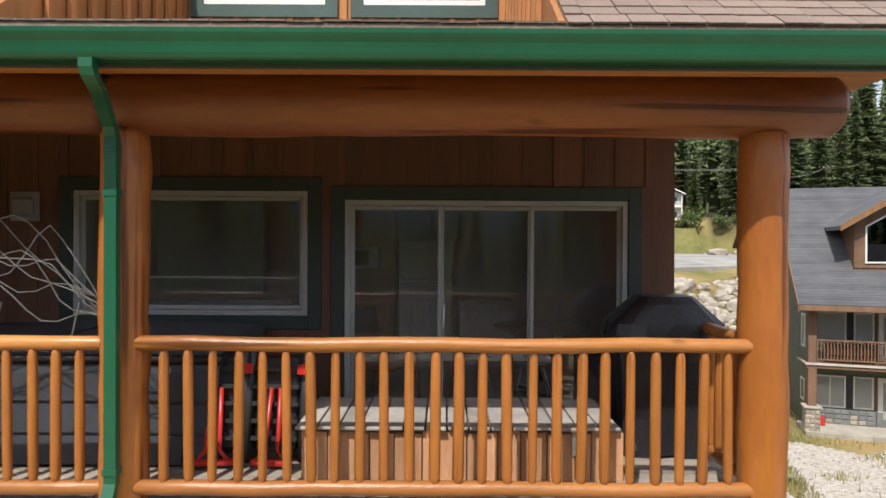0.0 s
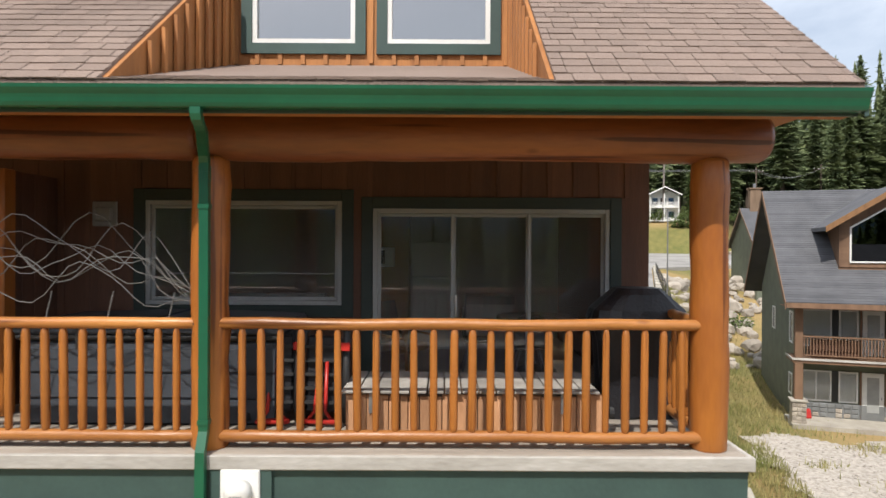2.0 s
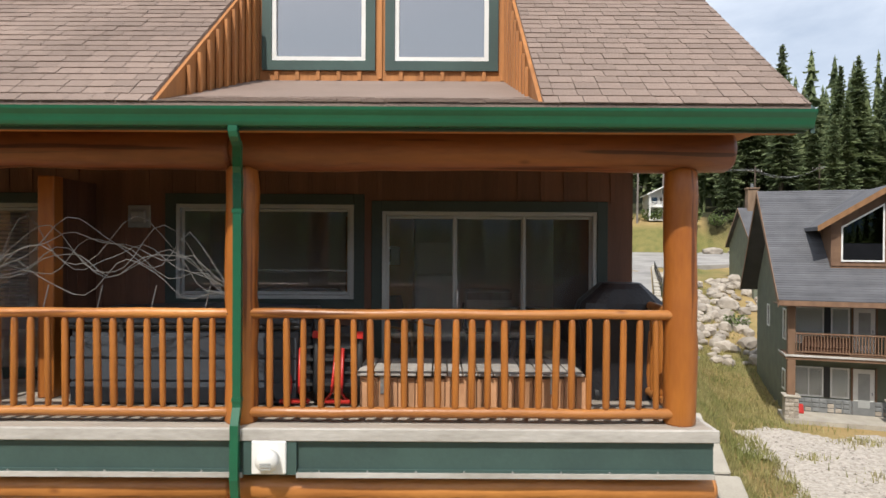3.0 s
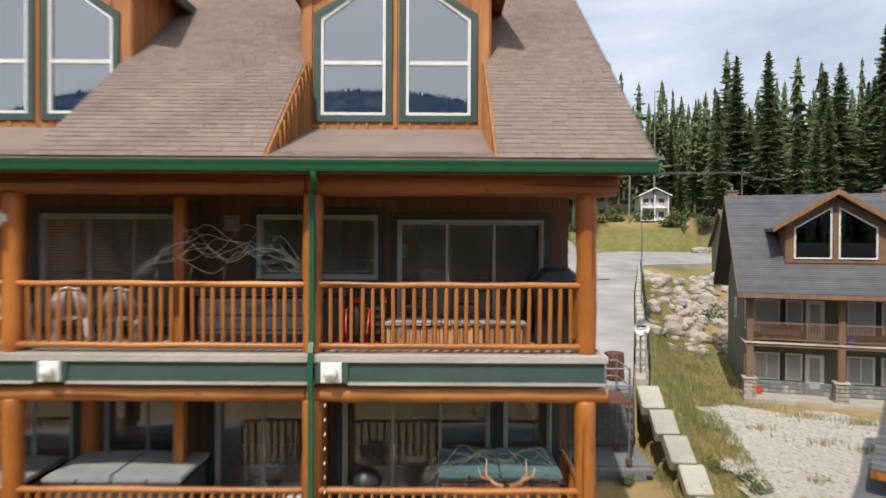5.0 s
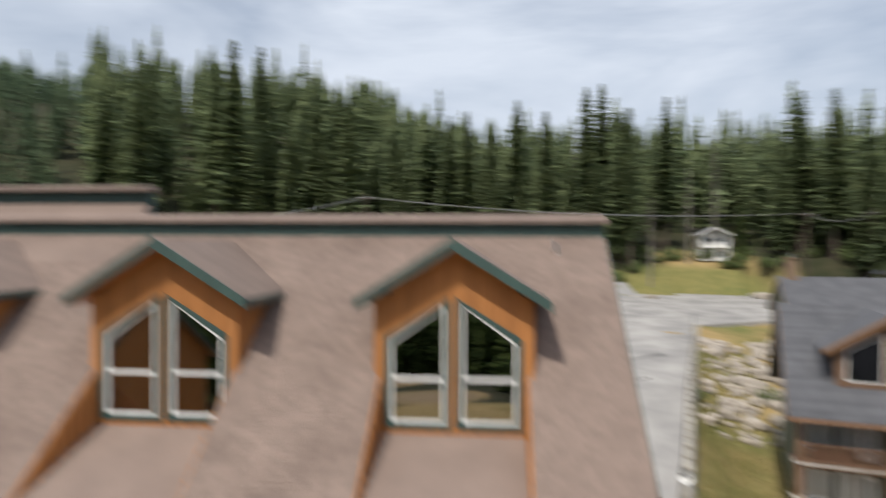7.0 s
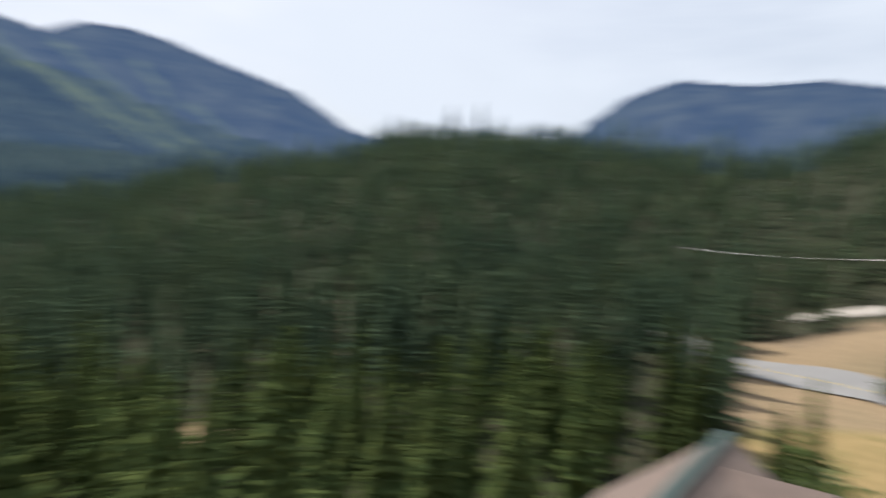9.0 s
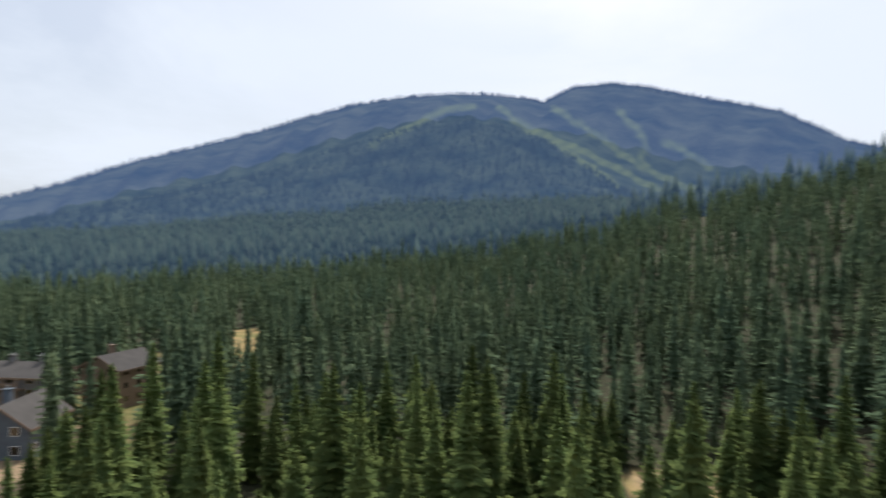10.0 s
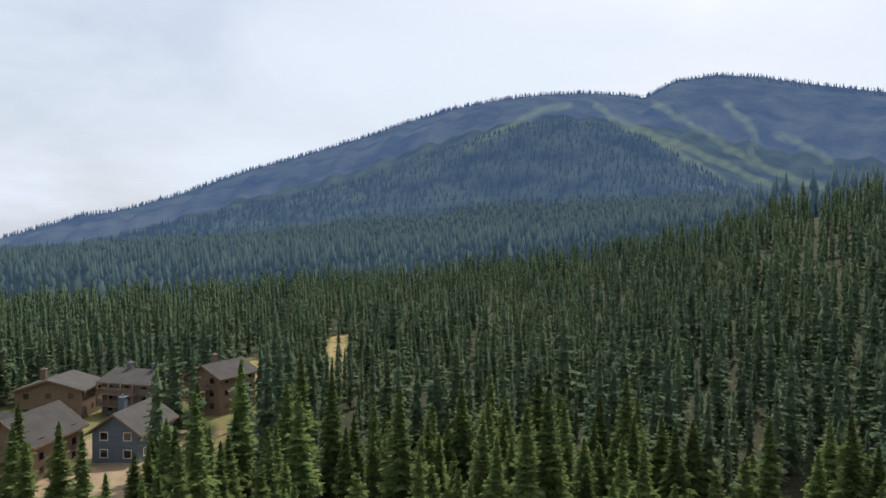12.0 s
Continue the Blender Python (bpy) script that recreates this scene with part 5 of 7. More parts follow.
def pebbles():
    """Loose stones on the yard, past counting."""
    rng = np.random.default_rng(14)
    n = 9000
    x, y = rng.uniform(6.5, 24, n), rng.uniform(-8, 21, n)
    keep = (x > np.interp(y, [-14, 0, 7, 13, 22], [5.8, 5.8, 7.0, 8.8, 11.0])) & (y < 20.5 - (x - 12) * 0.30)
    x, y = x[keep], y[keep]
    z = land(x, y) + 0.15
    r = 0.025 + 0.055 * rng.random(len(x)) ** 3
    v, f = [], []
    for i in range(len(x)):
        a, b = rng.uniform(0, 6.28), len(v)
        for k in range(4):
            q = a + k * 1.57 + rng.uniform(-0.3, 0.3)
            v.append((x[i] + r[i] * 1.2 * math.cos(q), y[i] + r[i] * math.sin(q), z[i]))
        v.append((x[i] + r[i] * rng.uniform(-0.3, 0.3), y[i] + r[i] * rng.uniform(-0.3, 0.3), z[i] + r[i] * 0.7))
        f += [(b + k, b + (k + 1) % 4, b + 4) for k in range(4)]
    m = mat("pebble", (0.46, 0.42, 0.37), (0.30, 0.27, 0.24), 3.0, 0.9, 0.2, vary=0.35, per="island")
    tagged(new("pebbles", mesh_from("pebbles", v, f, m)), "loose pale crushed stones on the yard", "gravel", kind="stuff")


pebbles()

# the drive beside the building, held by a wall
dv_, df_ = [], []
for xl, y, z, xr in DRIVE:
    dv_ += [(xl, y, z), ((xl + xr) / 2, y, z + 0.06), (xr, y, z), (xr, y, z - 5), (xl, y, z - 5)]
for i in range(len(DRIVE) - 1):
    for j in range(4):
        a = i * 5 + j
        df_.append((a, a + 1, a + 6, a + 5))
df_.append((0, 1, 2, 3, 4)[::-1])
tagged(new("driveway", mesh_from("driveway", dv_, df_, M_ASPHALT)), "patched grey asphalt driveway beside the building", "driveway", kind="structure")
cracks = thing("pavement_cracks", "dark sealed cracks across the asphalt drive", "crack", kind="structure")
ck = random.Random(17)
for x0, y0, x1, y1 in ((1.2, 26.0, 6.6, 28.5), (1.0, 20.5, 4.2, 23.5), (4.0, 33.0, 9.0, 36.0), (2.5, 17.0, 2.2, 24.0), (6.0, 40.0, 12.0, 44.0)):
    for k in range(9):
        a, b = k / 9, (k + 1) / 9
        xa, ya, xb, yb = x0 + (x1 - x0) * a, y0 + (y1 - y0) * a + ck.uniform(-0.15, 0.15), x0 + (x1 - x0) * b, y0 + (y1 - y0) * b
        za, zb = (float(np.interp(y_, DRIVE_Y, DRIVE_Z)) + 0.07 for y_ in (ya, yb))
        part("seam", tube(bmesh.new(), [(xa, ya, za), (xb, yb, zb)], 0.035, 5), M_DARK, cracks)
BLOCK_ME = bpy.data.meshes.new("block")
boxes((-0.6, 0.6, -0.3, 0.3, -0.3, 0.3), bevel=0.04).to_mesh(BLOCK_ME)
BLOCK_ME.materials.append(M_CONC)
kerb = thing("retaining_wall", "pale concrete block wall along the drive", "wall", kind="structure")
rb = random.Random(4)
for i in range(3):
    (xa, ya, za, ra), (xb, yb, zb, rb_) = DRIVE[i], DRIVE[i + 1]
    p, q = Vector((ra + 0.32, ya, za)), Vector((rb_ + 0.32, yb, zb))
    n = max(1, int((q - p).length / 1.24))
    ang = math.atan2(q.y - p.y, q.x - p.x)
    for k in range(n):
        c = p.lerp(q, (k + 0.5) / n)
        for row in range(3):
            shared("block", BLOCK_ME, kerb, Matrix.LocRotScale((c.x + 0.1 * row, c.y, c.z - 0.08 - 0.61 * row + rb.uniform(-0.05, 0.05)), Euler((rb.uniform(-0.03, 0.03), 0, ang + rb.uniform(-0.04, 0.04))), (1, 0.7, 1)))
steps_ = thing("block_steps", "large pale concrete blocks stepping down the bank", "blocks")
for k in range(6):
    shared("block", BLOCK_ME, steps_, Matrix.LocRotScale((5.6 + 0.1 * k, 13.9 - k * 1.16, -1.15 - k * 0.6), Euler((rb.uniform(-0.04, 0.04), 0.47 + rb.uniform(-0.04, 0.04), -1.66 + rb.uniform(-0.03, 0.03))), (1.02, 1.35, 0.7)))

# grey split-face walls below the drive
SMALL_ME = bpy.data.meshes.new("block")
boxes((-0.22, 0.22, -0.15, 0.15, -0.098, 0.098), bevel=0.012).to_mesh(SMALL_ME)
SMALL_ME.materials.append(M_BLOCK)
lowwall = thing("retaining_wall", "dark grey split-face block wall in two tiers", "wall", kind="structure")
for y, z0, z1 in ((14.25, -2.9, -0.78), (11.9, -4.6, -2.9)):
    part("backing", boxes((0.3, 5.1, y + 0.1, y + 2.4, z0 - 0.5, z1 - 0.04)), M_BLOCK, lowwall)
    for r_ in range(int((z1 - z0) / 0.2)):
        for k in range(10):
            shared("block", SMALL_ME, lowwall, Matrix.Translation((0.52 + k * 0.45 + (0.2 if r_ % 2 else 0), y, z0 + 0.1 + r_ * 0.2)))

fence = thing("fence", "black metal pipe fence along the drive wall", "fence")
fp = [Vector((5.55, 14.6, -0.7)), Vector((8.05, 22.7, 0.27)), Vector((11.8, 35.2, 1.31)), Vector((17.0, 52.5, 2.1))]
for p, q in zip(fp, fp[1:]):
    for h_ in (0.35, 0.72, 1.1):
        part("rail", tube(bmesh.new(), [p + Vector((0.25, 0, h_)), q + Vector((0.25, 0, h_))], 0.025, 6), M_DARK, fence)
    n = max(2, int((q - p).length / 2.2))
    for k in range(n + 1):
        c = p.lerp(q, k / n)
        part("post", tube(bmesh.new(), [c + Vector((0.25, 0, -0.2)), c + Vector((0.25, 0, 1.15))], 0.032, 6), M_DARK, fence)
gate = thing("fence", "black metal barred fence panel below the wall", "fence")
for k in range(9):
    part("bar", tube(bmesh.new(), [(1.5 + k * 0.11, 7.3, -3.9), (1.5 + k * 0.11, 7.3, -2.4)], 0.012, 5), M_DARK, gate)
for z in (-3.8, -2.45):
    part("rail", boxes((1.44, 2.46, 7.28, 7.32, z, z + 0.05)), M_DARK, gate)

# platform with a tank and a barrel
plat = thing("steel_platform", "galvanised pipe platform with guard rails and rusty feet", "platform")
PX0, PX1, PY0, PY1, PZ = 2.3, 4.35, 11.9, 13.7, -0.75
part("floor_plate", boxes((PX0, PX1, PY0, PY1, PZ - 0.06, PZ)), M_RUST, plat, "rusty steel floor plate")
for x in (PX0 + 0.1, PX1 - 0.1):
    for y in (PY0 + 0.08, PY1 - 0.08):
        part("leg", tube(bmesh.new(), [(x, y, -2.75), (x, y, PZ + 1.17)], 0.04, 8), M_STEEL, plat)
        part("foot", boxes((x - 0.09, x + 0.09, y - 0.09, y + 0.09, -2.88, -2.7)), M_RUST, plat, "rusty foot")
for z in (PZ + 0.58, PZ + 1.15):
    for y in (PY0 + 0.08, PY1 - 0.08):
        part("guard_rail", tube(bmesh.new(), [(PX0 + 0.1, y, z), (PX1 - 0.1, y, z)], 0.024, 8), M_STEEL, plat)
    for x in (PX0 + 0.1, PX1 - 0.1):
        part("guard_rail", tube(bmesh.new(), [(x, PY0 + 0.08, z), (x, PY1 - 0.08, z)], 0.024, 8), M_STEEL, plat)
tank = thing("gas_tank", "upright blue-grey propane tank with a collar", "tank", pose(3.3, 12.8, PZ) @ Matrix.Scale(1.17, 4))
part("body", tube(bmesh.new(), [(0, 0, 0.06), (0, 0, 0.12), (0, 0, 0.2), (0, 0, 0.95), (0, 0, 1.08), (0, 0, 1.15)], [0.2, 0.27, 0.3, 0.3, 0.24, 0.1], 20), M_TANK, tank, "", True)
part("foot_ring", tube(bmesh.new(), [(0, 0, 0), (0, 0, 0.1)], 0.2, 20), M_TANK, tank)
part("collar", tube(bmesh.new(), [(0, 0, 1.1), (0, 0, 1.32)], [0.16, 0.15], 18), M_TANK, tank)
part("valve", tube(bmesh.new(), [(0, 0, 1.32), (0, 0, 1.4)], 0.04, 8), M_STEEL, tank)
barrel = thing("barrel", "rusty brown steel barrel with ribs", "barrel", pose(4.62, 15.3, -0.66) @ Matrix.Scale(1.22, 4))
part("body", tube(bmesh.new(), [(0, 0, z) for z in (0, 0.28, 0.3, 0.32, 0.58, 0.6, 0.62, 0.88)], [0.27, 0.27, 0.29, 0.27, 0.27, 0.29, 0.27, 0.27], 22), M_RUST, barrel, "", True)
for k in range(14):
    a = k * 2 * math.pi / 14
    part("stave", boxes((0.275 * math.cos(a) - 0.03, 0.275 * math.cos(a) + 0.03, 0.275 * math.sin(a) - 0.03, 0.275 * math.sin(a) + 0.03, 0.02, 0.86)), M_RUST, barrel)
dish = thing("satellite_dish", "small white satellite dish on a pole", "satellite dish", pose(5.75, 15.6, -0.5) @ Matrix.Scale(1.3, 4))
part("mast", tube(bmesh.new(), [(0, 0, 0), (0, 0, 1.25)], 0.03, 8), M_STEEL, dish)
bm = bmesh.new()
tube(bm, [(0, -0.12, 1.45), (0, -0.05, 1.45), (0, 0, 1.45), (0, 0.03, 1.45)], [0.25, 0.18, 0.09, 0.02], 20, caps=False)
part("reflector", bm, M_WHITE, dish, "", True)
part("arm", tube(bmesh.new(), [(0, -0.05, 1.15), (0, -0.42, 1.3)], 0.015, 6), M_STEEL, dish)
part("receiver", boxes((-0.04, 0.04, -0.46, -0.38, 1.27, 1.36)), M_GREYVINYL, dish)
part("sign_bar", boxes((-0.14, 0.14, -0.075, -0.07, 1.44, 1.5)), M_DARK, dish)
tagged(part("light_pole", tube(bmesh.new(), [(10.2, 29.7, 0.3), (10.2, 29.7, 6.75)], [0.05, 0.035], 8), M_STEEL), "thin grey metal pole beside the drive", "pole")


# ---- boulders, bushes, grass ----
def rock_mesh(seed):
    bm = bmesh.new()
    bmesh.ops.create_icosphere(bm, subdivisions=2, radius=0.5)
    rnd = random.Random(seed)
    o = Vector((rnd.random() * 9, rnd.random() * 9, 0))
    for v in bm.verts:
        n = noise.noise(v.co * 2.2 + o)
        v.co *= 1 + 0.35 * n
        v.co.z *= 0.72
        v.co.x *= 1.15
        for ax in range(3):
            v.co[ax] = max(-0.42, min(0.42, v.co[ax]))
    me = bpy.data.meshes.new("boulder")
    bm.to_mesh(me)
    bm.free()
    me.materials.append(M_ROCK)
    return me


ROCKS = [rock_mesh(s) for s in range(7)]
rk = random.Random(8)
for i in range(210):
    y = 34 + 19 * rk.random() ** 0.9
    x = 4.9 + (y - 13) * 0.295 + 1.2 + rk.uniform(0, 1) * (3.4 + (y - 20) * 0.2)
    s = rk.choice((0.45, 0.6, 0.8, 1.0, 1.35)) * rk.uniform(0.8, 1.2)
    b = new("boulder", ROCKS[i % 7])
    b.matrix_basis = Matrix.LocRotScale((x, y, lz(x, y) + 0.14 * s), Euler((rk.uniform(-0.3, 0.3), rk.uniform(-0.3, 0.3), rk.uniform(0, 6.3))), (s, s * rk.uniform(0.7, 1.1), s * rk.uniform(0.7, 1.1)))
    tagged(b, "pale grey weathered granite boulder on the bank", "boulder", "boulders on the bank")
for x, y, s in ((36, 84, 2.2), (20, 83, 1.6), (40, 86, 1.4)):
    b = new("boulder", ROCKS[2])
    b.matrix_basis = Matrix.LocRotScale((x, y, lz(x, y) + 0.3 * s), None, (s * 1.4, s, s * 0.8))
    tagged(b, "large pale boulder by the road", "boulder")


def leaf_clump(seed, n, flat=0.75):
    rnd = random.Random(seed)
    v, f = [], []
    for i in range(n):
        u, w = rnd.uniform(-1, 1), rnd.uniform(0, 6.283)
        r = rnd.uniform(0.55, 1.0) * (1 + 0.25 * math.sin(3 * w + seed))
        c = Vector((r * math.sqrt(1 - u * u) * math.cos(w), r * math.sqrt(1 - u * u) * math.sin(w), (u * 0.5 + 0.5) * 2 * flat * r))
        e = Euler((rnd.uniform(-1.2, 1.2), rnd.uniform(-1.2, 1.2), rnd.uniform(0, 6.28))).to_matrix()
        s = rnd.uniform(0.09, 0.17)
        b = len(v)
        for p in ((-s * 0.6, 0, 0), (0, -s, 0.02), (s * 0.6, 0, 0), (0, s, 0.02)):
            v.append(tuple(c + e @ Vector(p)))
        f.append((b, b + 1, b + 2, b + 3))
    return mesh_from("leaves", v, f, M_BUSH)


def stem_mesh(seed):
    bm = bmesh.new()
    rnd = random.Random(seed)
    for k in range(6):
        a = rnd.uniform(0, 6.28)
        tube(bm, [(0, 0, -0.2), (0.25 * math.cos(a), 0.25 * math.sin(a), 0.5), (0.6 * math.cos(a), 0.6 * math.sin(a), 1.1)], [0.04, 0.03, 0.01], 5, caps=False)
    me = bpy.data.meshes.new("stem_clump")
    bm.to_mesh(me)
    bm.free()
    me.materials.append(M_BARK)
    return me


BUSHES = [(leaf_clump(s, 420), stem_mesh(s)) for s in range(3)]


def bush(x, y, s, k=0):
    t = thing("bush", "leafy green bush in dry grass", "bush", Matrix.LocRotScale((x, y, lz(x, y)), Euler((0, 0, x)), (s, s, s * 0.9)), "bushes")
    shared("leaves", BUSHES[k % 3][0], t, Matrix())
    shared("stem_clump", BUSHES[k % 3][1], t, Matrix())


bs = random.Random(12)
for i in range(30):
    bush(bs.uniform(10, 56), bs.uniform(90, 101), bs.uniform(0.7, 2.2), i)
for x, y, s in ((8.0, 10.6, 0.4), (7.6, 8.9, 0.35), (7.4, 12.6, 0.4), (8.2, 11.8, 0.3), (13.2, 38.5, 0.7), (19.5, 41, 0.9), (2.5, 11.4, 0.35), (4.0, 11.4, 0.3), (1.2, 11.5, 0.4)):
    bush(x, y, s, int(s * 10))
for r_, a_ in ((96, 97), (92, 95), (108, 86), (104, 83), (112, 78), (98, 76), (88, 74), (60, 101), (52, 99)):
    x, y = polar(r_, a_)
    bush(x, y, bs.uniform(1.6, 3.0), int(a_))
for r_, a_, k_ in ((94, 96.5, 0), (97, 95, 1), (108, 84, 2), (102, 77, 3), (100, 75, 2), (56, 101, 3), (50, 103, 1), (62, 103, 2), (112, 88, 1), (120, 69, 3)):
    x, y = polar(r_, a_)
    spruce(k_, x, y, 0.8, a_ * 7, "green spruce standing in the dry field", "spruces in the field")
x, y = 37.2, 95.5
spruce(3, x, y, 0.66, 40, "dense young spruce beside the small white house", "spruces behind the houses")


def tufts():
    """Dry and green grass on the banks, blade by blade."""
    rng = np.random.default_rng(3)
    n = 48000
    y = rng.uniform(4, 50, n)
    x = 6.3 + np.clip((y - 14) * 0.30, -0.6, 20) + rng.gamma(1.5, 1.6, n) - 0.6
    keep = (x < 14 + y * 0.15) & ~((x > np.interp(y, [0, 7, 13, 22], [6.2, 7.6, 9.2, 11.2])) & (y < 21) & (rng.random(n) < 0.998))
    x, y = x[keep], y[keep]
    # weeds in clumps on the yard and at the foot of the house
    for cx, cy, cr, cn in ((9.2, 9.5, 0.5, 90), (9.0, 7.8, 0.4, 70), (10.5, 11.5, 0.5, 60), (13.0, 15.5, 0.8, 90), (14.2, 14.6, 0.6, 70), (15.5, 13.0, 0.7, 80), (16.5, 18.4, 0.9, 200), (19.5, 17.4, 0.9, 200), (14.6, 19.4, 0.9, 200), (11.5, 17.5, 0.6, 80), (12.2, 6.5, 0.5, 60)):
        x, y = np.append(x, rng.normal(cx, cr * 0.6, cn)), np.append(y, rng.normal(cy, cr * 0.35, cn))
    z = land(x, y)
    z = z + 0.14 * ((x > 8.5) & (y < 20))
    v, f = [], []
    for i in range(len(x)):
        a, h, s = rng.uniform(0, 6.28), rng.uniform(0.08, 0.34), rng.uniform(0.012, 0.032)
        lx, ly = rng.uniform(-0.12, 0.12, 2)
        ca, sa = math.cos(a) * s, math.sin(a) * s
        b = len(v)
        v += [(x[i] - ca, y[i] - sa, z[i] - 0.02), (x[i] + ca, y[i] + sa, z[i] - 0.02), (x[i] + lx, y[i] + ly, z[i] + h)]
        f.append((b, b + 1, b + 2))
    m = mat("grass_blades", (0.42, 0.36, 0.17), (0.23, 0.255, 0.085), 0.4, 0.8, 0.0, vary=0.35, per="island")
    leafy(m)
    tagged(new("grass", mesh_from("grass", v, f, m)), "dry and green grass tufts on the banks", "grass", kind="stuff")


tufts()


# ---- houses ----
def window_part(house, x, y, z, w, h, turn=0.0, frame_mat=None, inside=None, glass=None):
    """A framed window, facing -y before it is turned about z."""
    m = Matrix.Translation((x, y, z)) @ Matrix.Rotation(turn, 4, "Z")
    fr = part("window", ring_bm(-w / 2, w / 2, -h / 2, h / 2, 0.07, -0.05, 0.02), frame_mat or M_WHITE, house)
    fr.matrix_basis = m
    part("pane", boxes((-w / 2 + 0.06, w / 2 - 0.06, -0.012, -0.004, -h / 2 + 0.06, h / 2 - 0.06)), glass or M_GLASSHI, fr)
    if inside:
        part("curtain", boxes((-w / 2 + 0.06, w / 2 - 0.06, -0.003, 0.004, -h / 2 + 0.06, h / 2 - 0.06)), inside, fr)
    return fr


def door_part(house, x, y, z, w=0.95, h=2.05, material=None):
    dr = part("door", boxes((x - w / 2, x + w / 2, y - 0.06, y + 0.02, z, z + h), bevel=0.01), material or M_WHITE, house, "white entrance door")
    part("handle", boxes((x + w / 2 - 0.12, x + w / 2 - 0.08, y - 0.1, y - 0.061, z + 0.95, z + 1.08)), M_STEEL, dr)
    return dr


def gable_roof(house, x0, x1, y0, y1, z, rise, over, axis, material, thick=0.22, trim=None):
    """Two slopes over a box of walls, with verge boards and gable walls left to the caller."""
    if axis == "x":
        c, half = (y0 + y1) / 2, (y1 - y0) / 2
        k = rise / half
        for sg, nm in ((-1, "roof_slope"), (1, "roof_slope")):
            e = (c + sg * (half + over), z - over * k)
            part(nm, prism(bmesh.new(), [e, (c, z + rise), (c, z + rise - thick), (e[0], e[1] - thick)], "x", x0 - over, x1 + over), material, house)
            if trim:
                for xx in (x0 - over - 0.035, x1 + over + 0.003):
                    part("verge_board", prism(bmesh.new(), [(e[0], e[1] + 0.02), (c, z + rise + 0.02), (c, z + rise - thick - 0.06), (e[0], e[1] - thick - 0.06)], "x", xx, xx + 0.032), trim, house)
                part("eave_board", boxes((x0 - over, x1 + over, min(e[0] + sg * 0.003, e[0] + sg * 0.04), max(e[0] + sg * 0.003, e[0] + sg * 0.04), e[1] - thick - 0.05, e[1] + 0.02)), trim, house)
    else:
        c, half = (x0 + x1) / 2, (x1 - x0) / 2
        k = rise / half
        for sg in (-1, 1):
            e = (c + sg * (half + over), z - over * k)
            part("roof_slope", prism(bmesh.new(), [e, (c, z + rise), (c, z + rise - thick), (e[0], e[1] - thick)], "y", y0 - over, y1 + over), material, house)
            if trim:
                for yy in (y0 - over - 0.035, y1 + over + 0.003):
                    part("verge_board", prism(bmesh.new(), [(e[0], e[1] + 0.02), (c, z + rise + 0.02), (c, z + rise - thick - 0.06), (e[0], e[1] - thick - 0.06)], "y", yy, yy + 0.032), trim, house)
                part("eave_board", boxes((min(e[0] + sg * 0.003, e[0] + sg * 0.04), max(e[0] + sg * 0.003, e[0] + sg * 0.04), y0 - over, y1 + over, e[1] - thick - 0.05, e[1] + 0.02)), trim, house)


def house_walls(house, w, d, h, rise, axis, material, base=-2.5):
    out = [(0, base), (w, base), (w, h), (w / 2, h + rise - 0.25), (0, h)] if axis == "y" else None
    if axis == "y":
        part("wall", prism(bmesh.new(), out, "y", 0, d), material, house)
    else:
        part("wall", prism(bmesh.new(), [(0, base), (d, base), (d, h), (d / 2, h + rise - 0.25), (0, h)], "x", 0, w), material, house)


def chimney(house, x, y, z0, z1, material):
    c = part("chimney", boxes((x - 0.45, x + 0.45, y - 0.45, y + 0.45, z0, z1), (x - 0.55, x + 0.55, y - 0.55, y + 0.55, z1, z1 + 0.12), bevel=0.01), material, house, "boxed chimney with a cap")
    part("flue", tube(bmesh.new(), [(x, y, z1 + 0.12), (x, y, z1 + 0.5)], 0.13, 10), M_STEEL, c)


def porch(house, x0, x1, y, depth, z, material, n, h=2.6, rails=True):
    """A balcony with posts and a slatted rail in front of a wall."""
    part("balcony", boxes((x0, x1, y - depth, y - 0.003, z - 0.22, z)), material, house)
    for k in range(n):
        x = x0 + 0.15 + (x1 - x0 - 0.3) * k / (n - 1)
        part("post", boxes((x - 0.12, x + 0.12, y - depth + 0.02, y - depth + 0.26, z, z + h), bevel=0.015), material, house)
    if rails:
        r_ = part("railing", boxes((x0, x1, y - depth + 0.06, y - depth + 0.14, z + 0.95, z + 1.02), (x0, x1, y - depth + 0.07, y - depth + 0.13, z + 0.12, z + 0.18)), material, house)
        m_ = int((x1 - x0) / 0.14)
        for k in range(m_):
            x = x0 + (k + 0.5) * (x1 - x0) / m_
            part("slat", boxes((x - 0.025, x + 0.025, y - depth + 0.08, y - depth + 0.12, z + 0.18, z + 0.95)), material, r_)


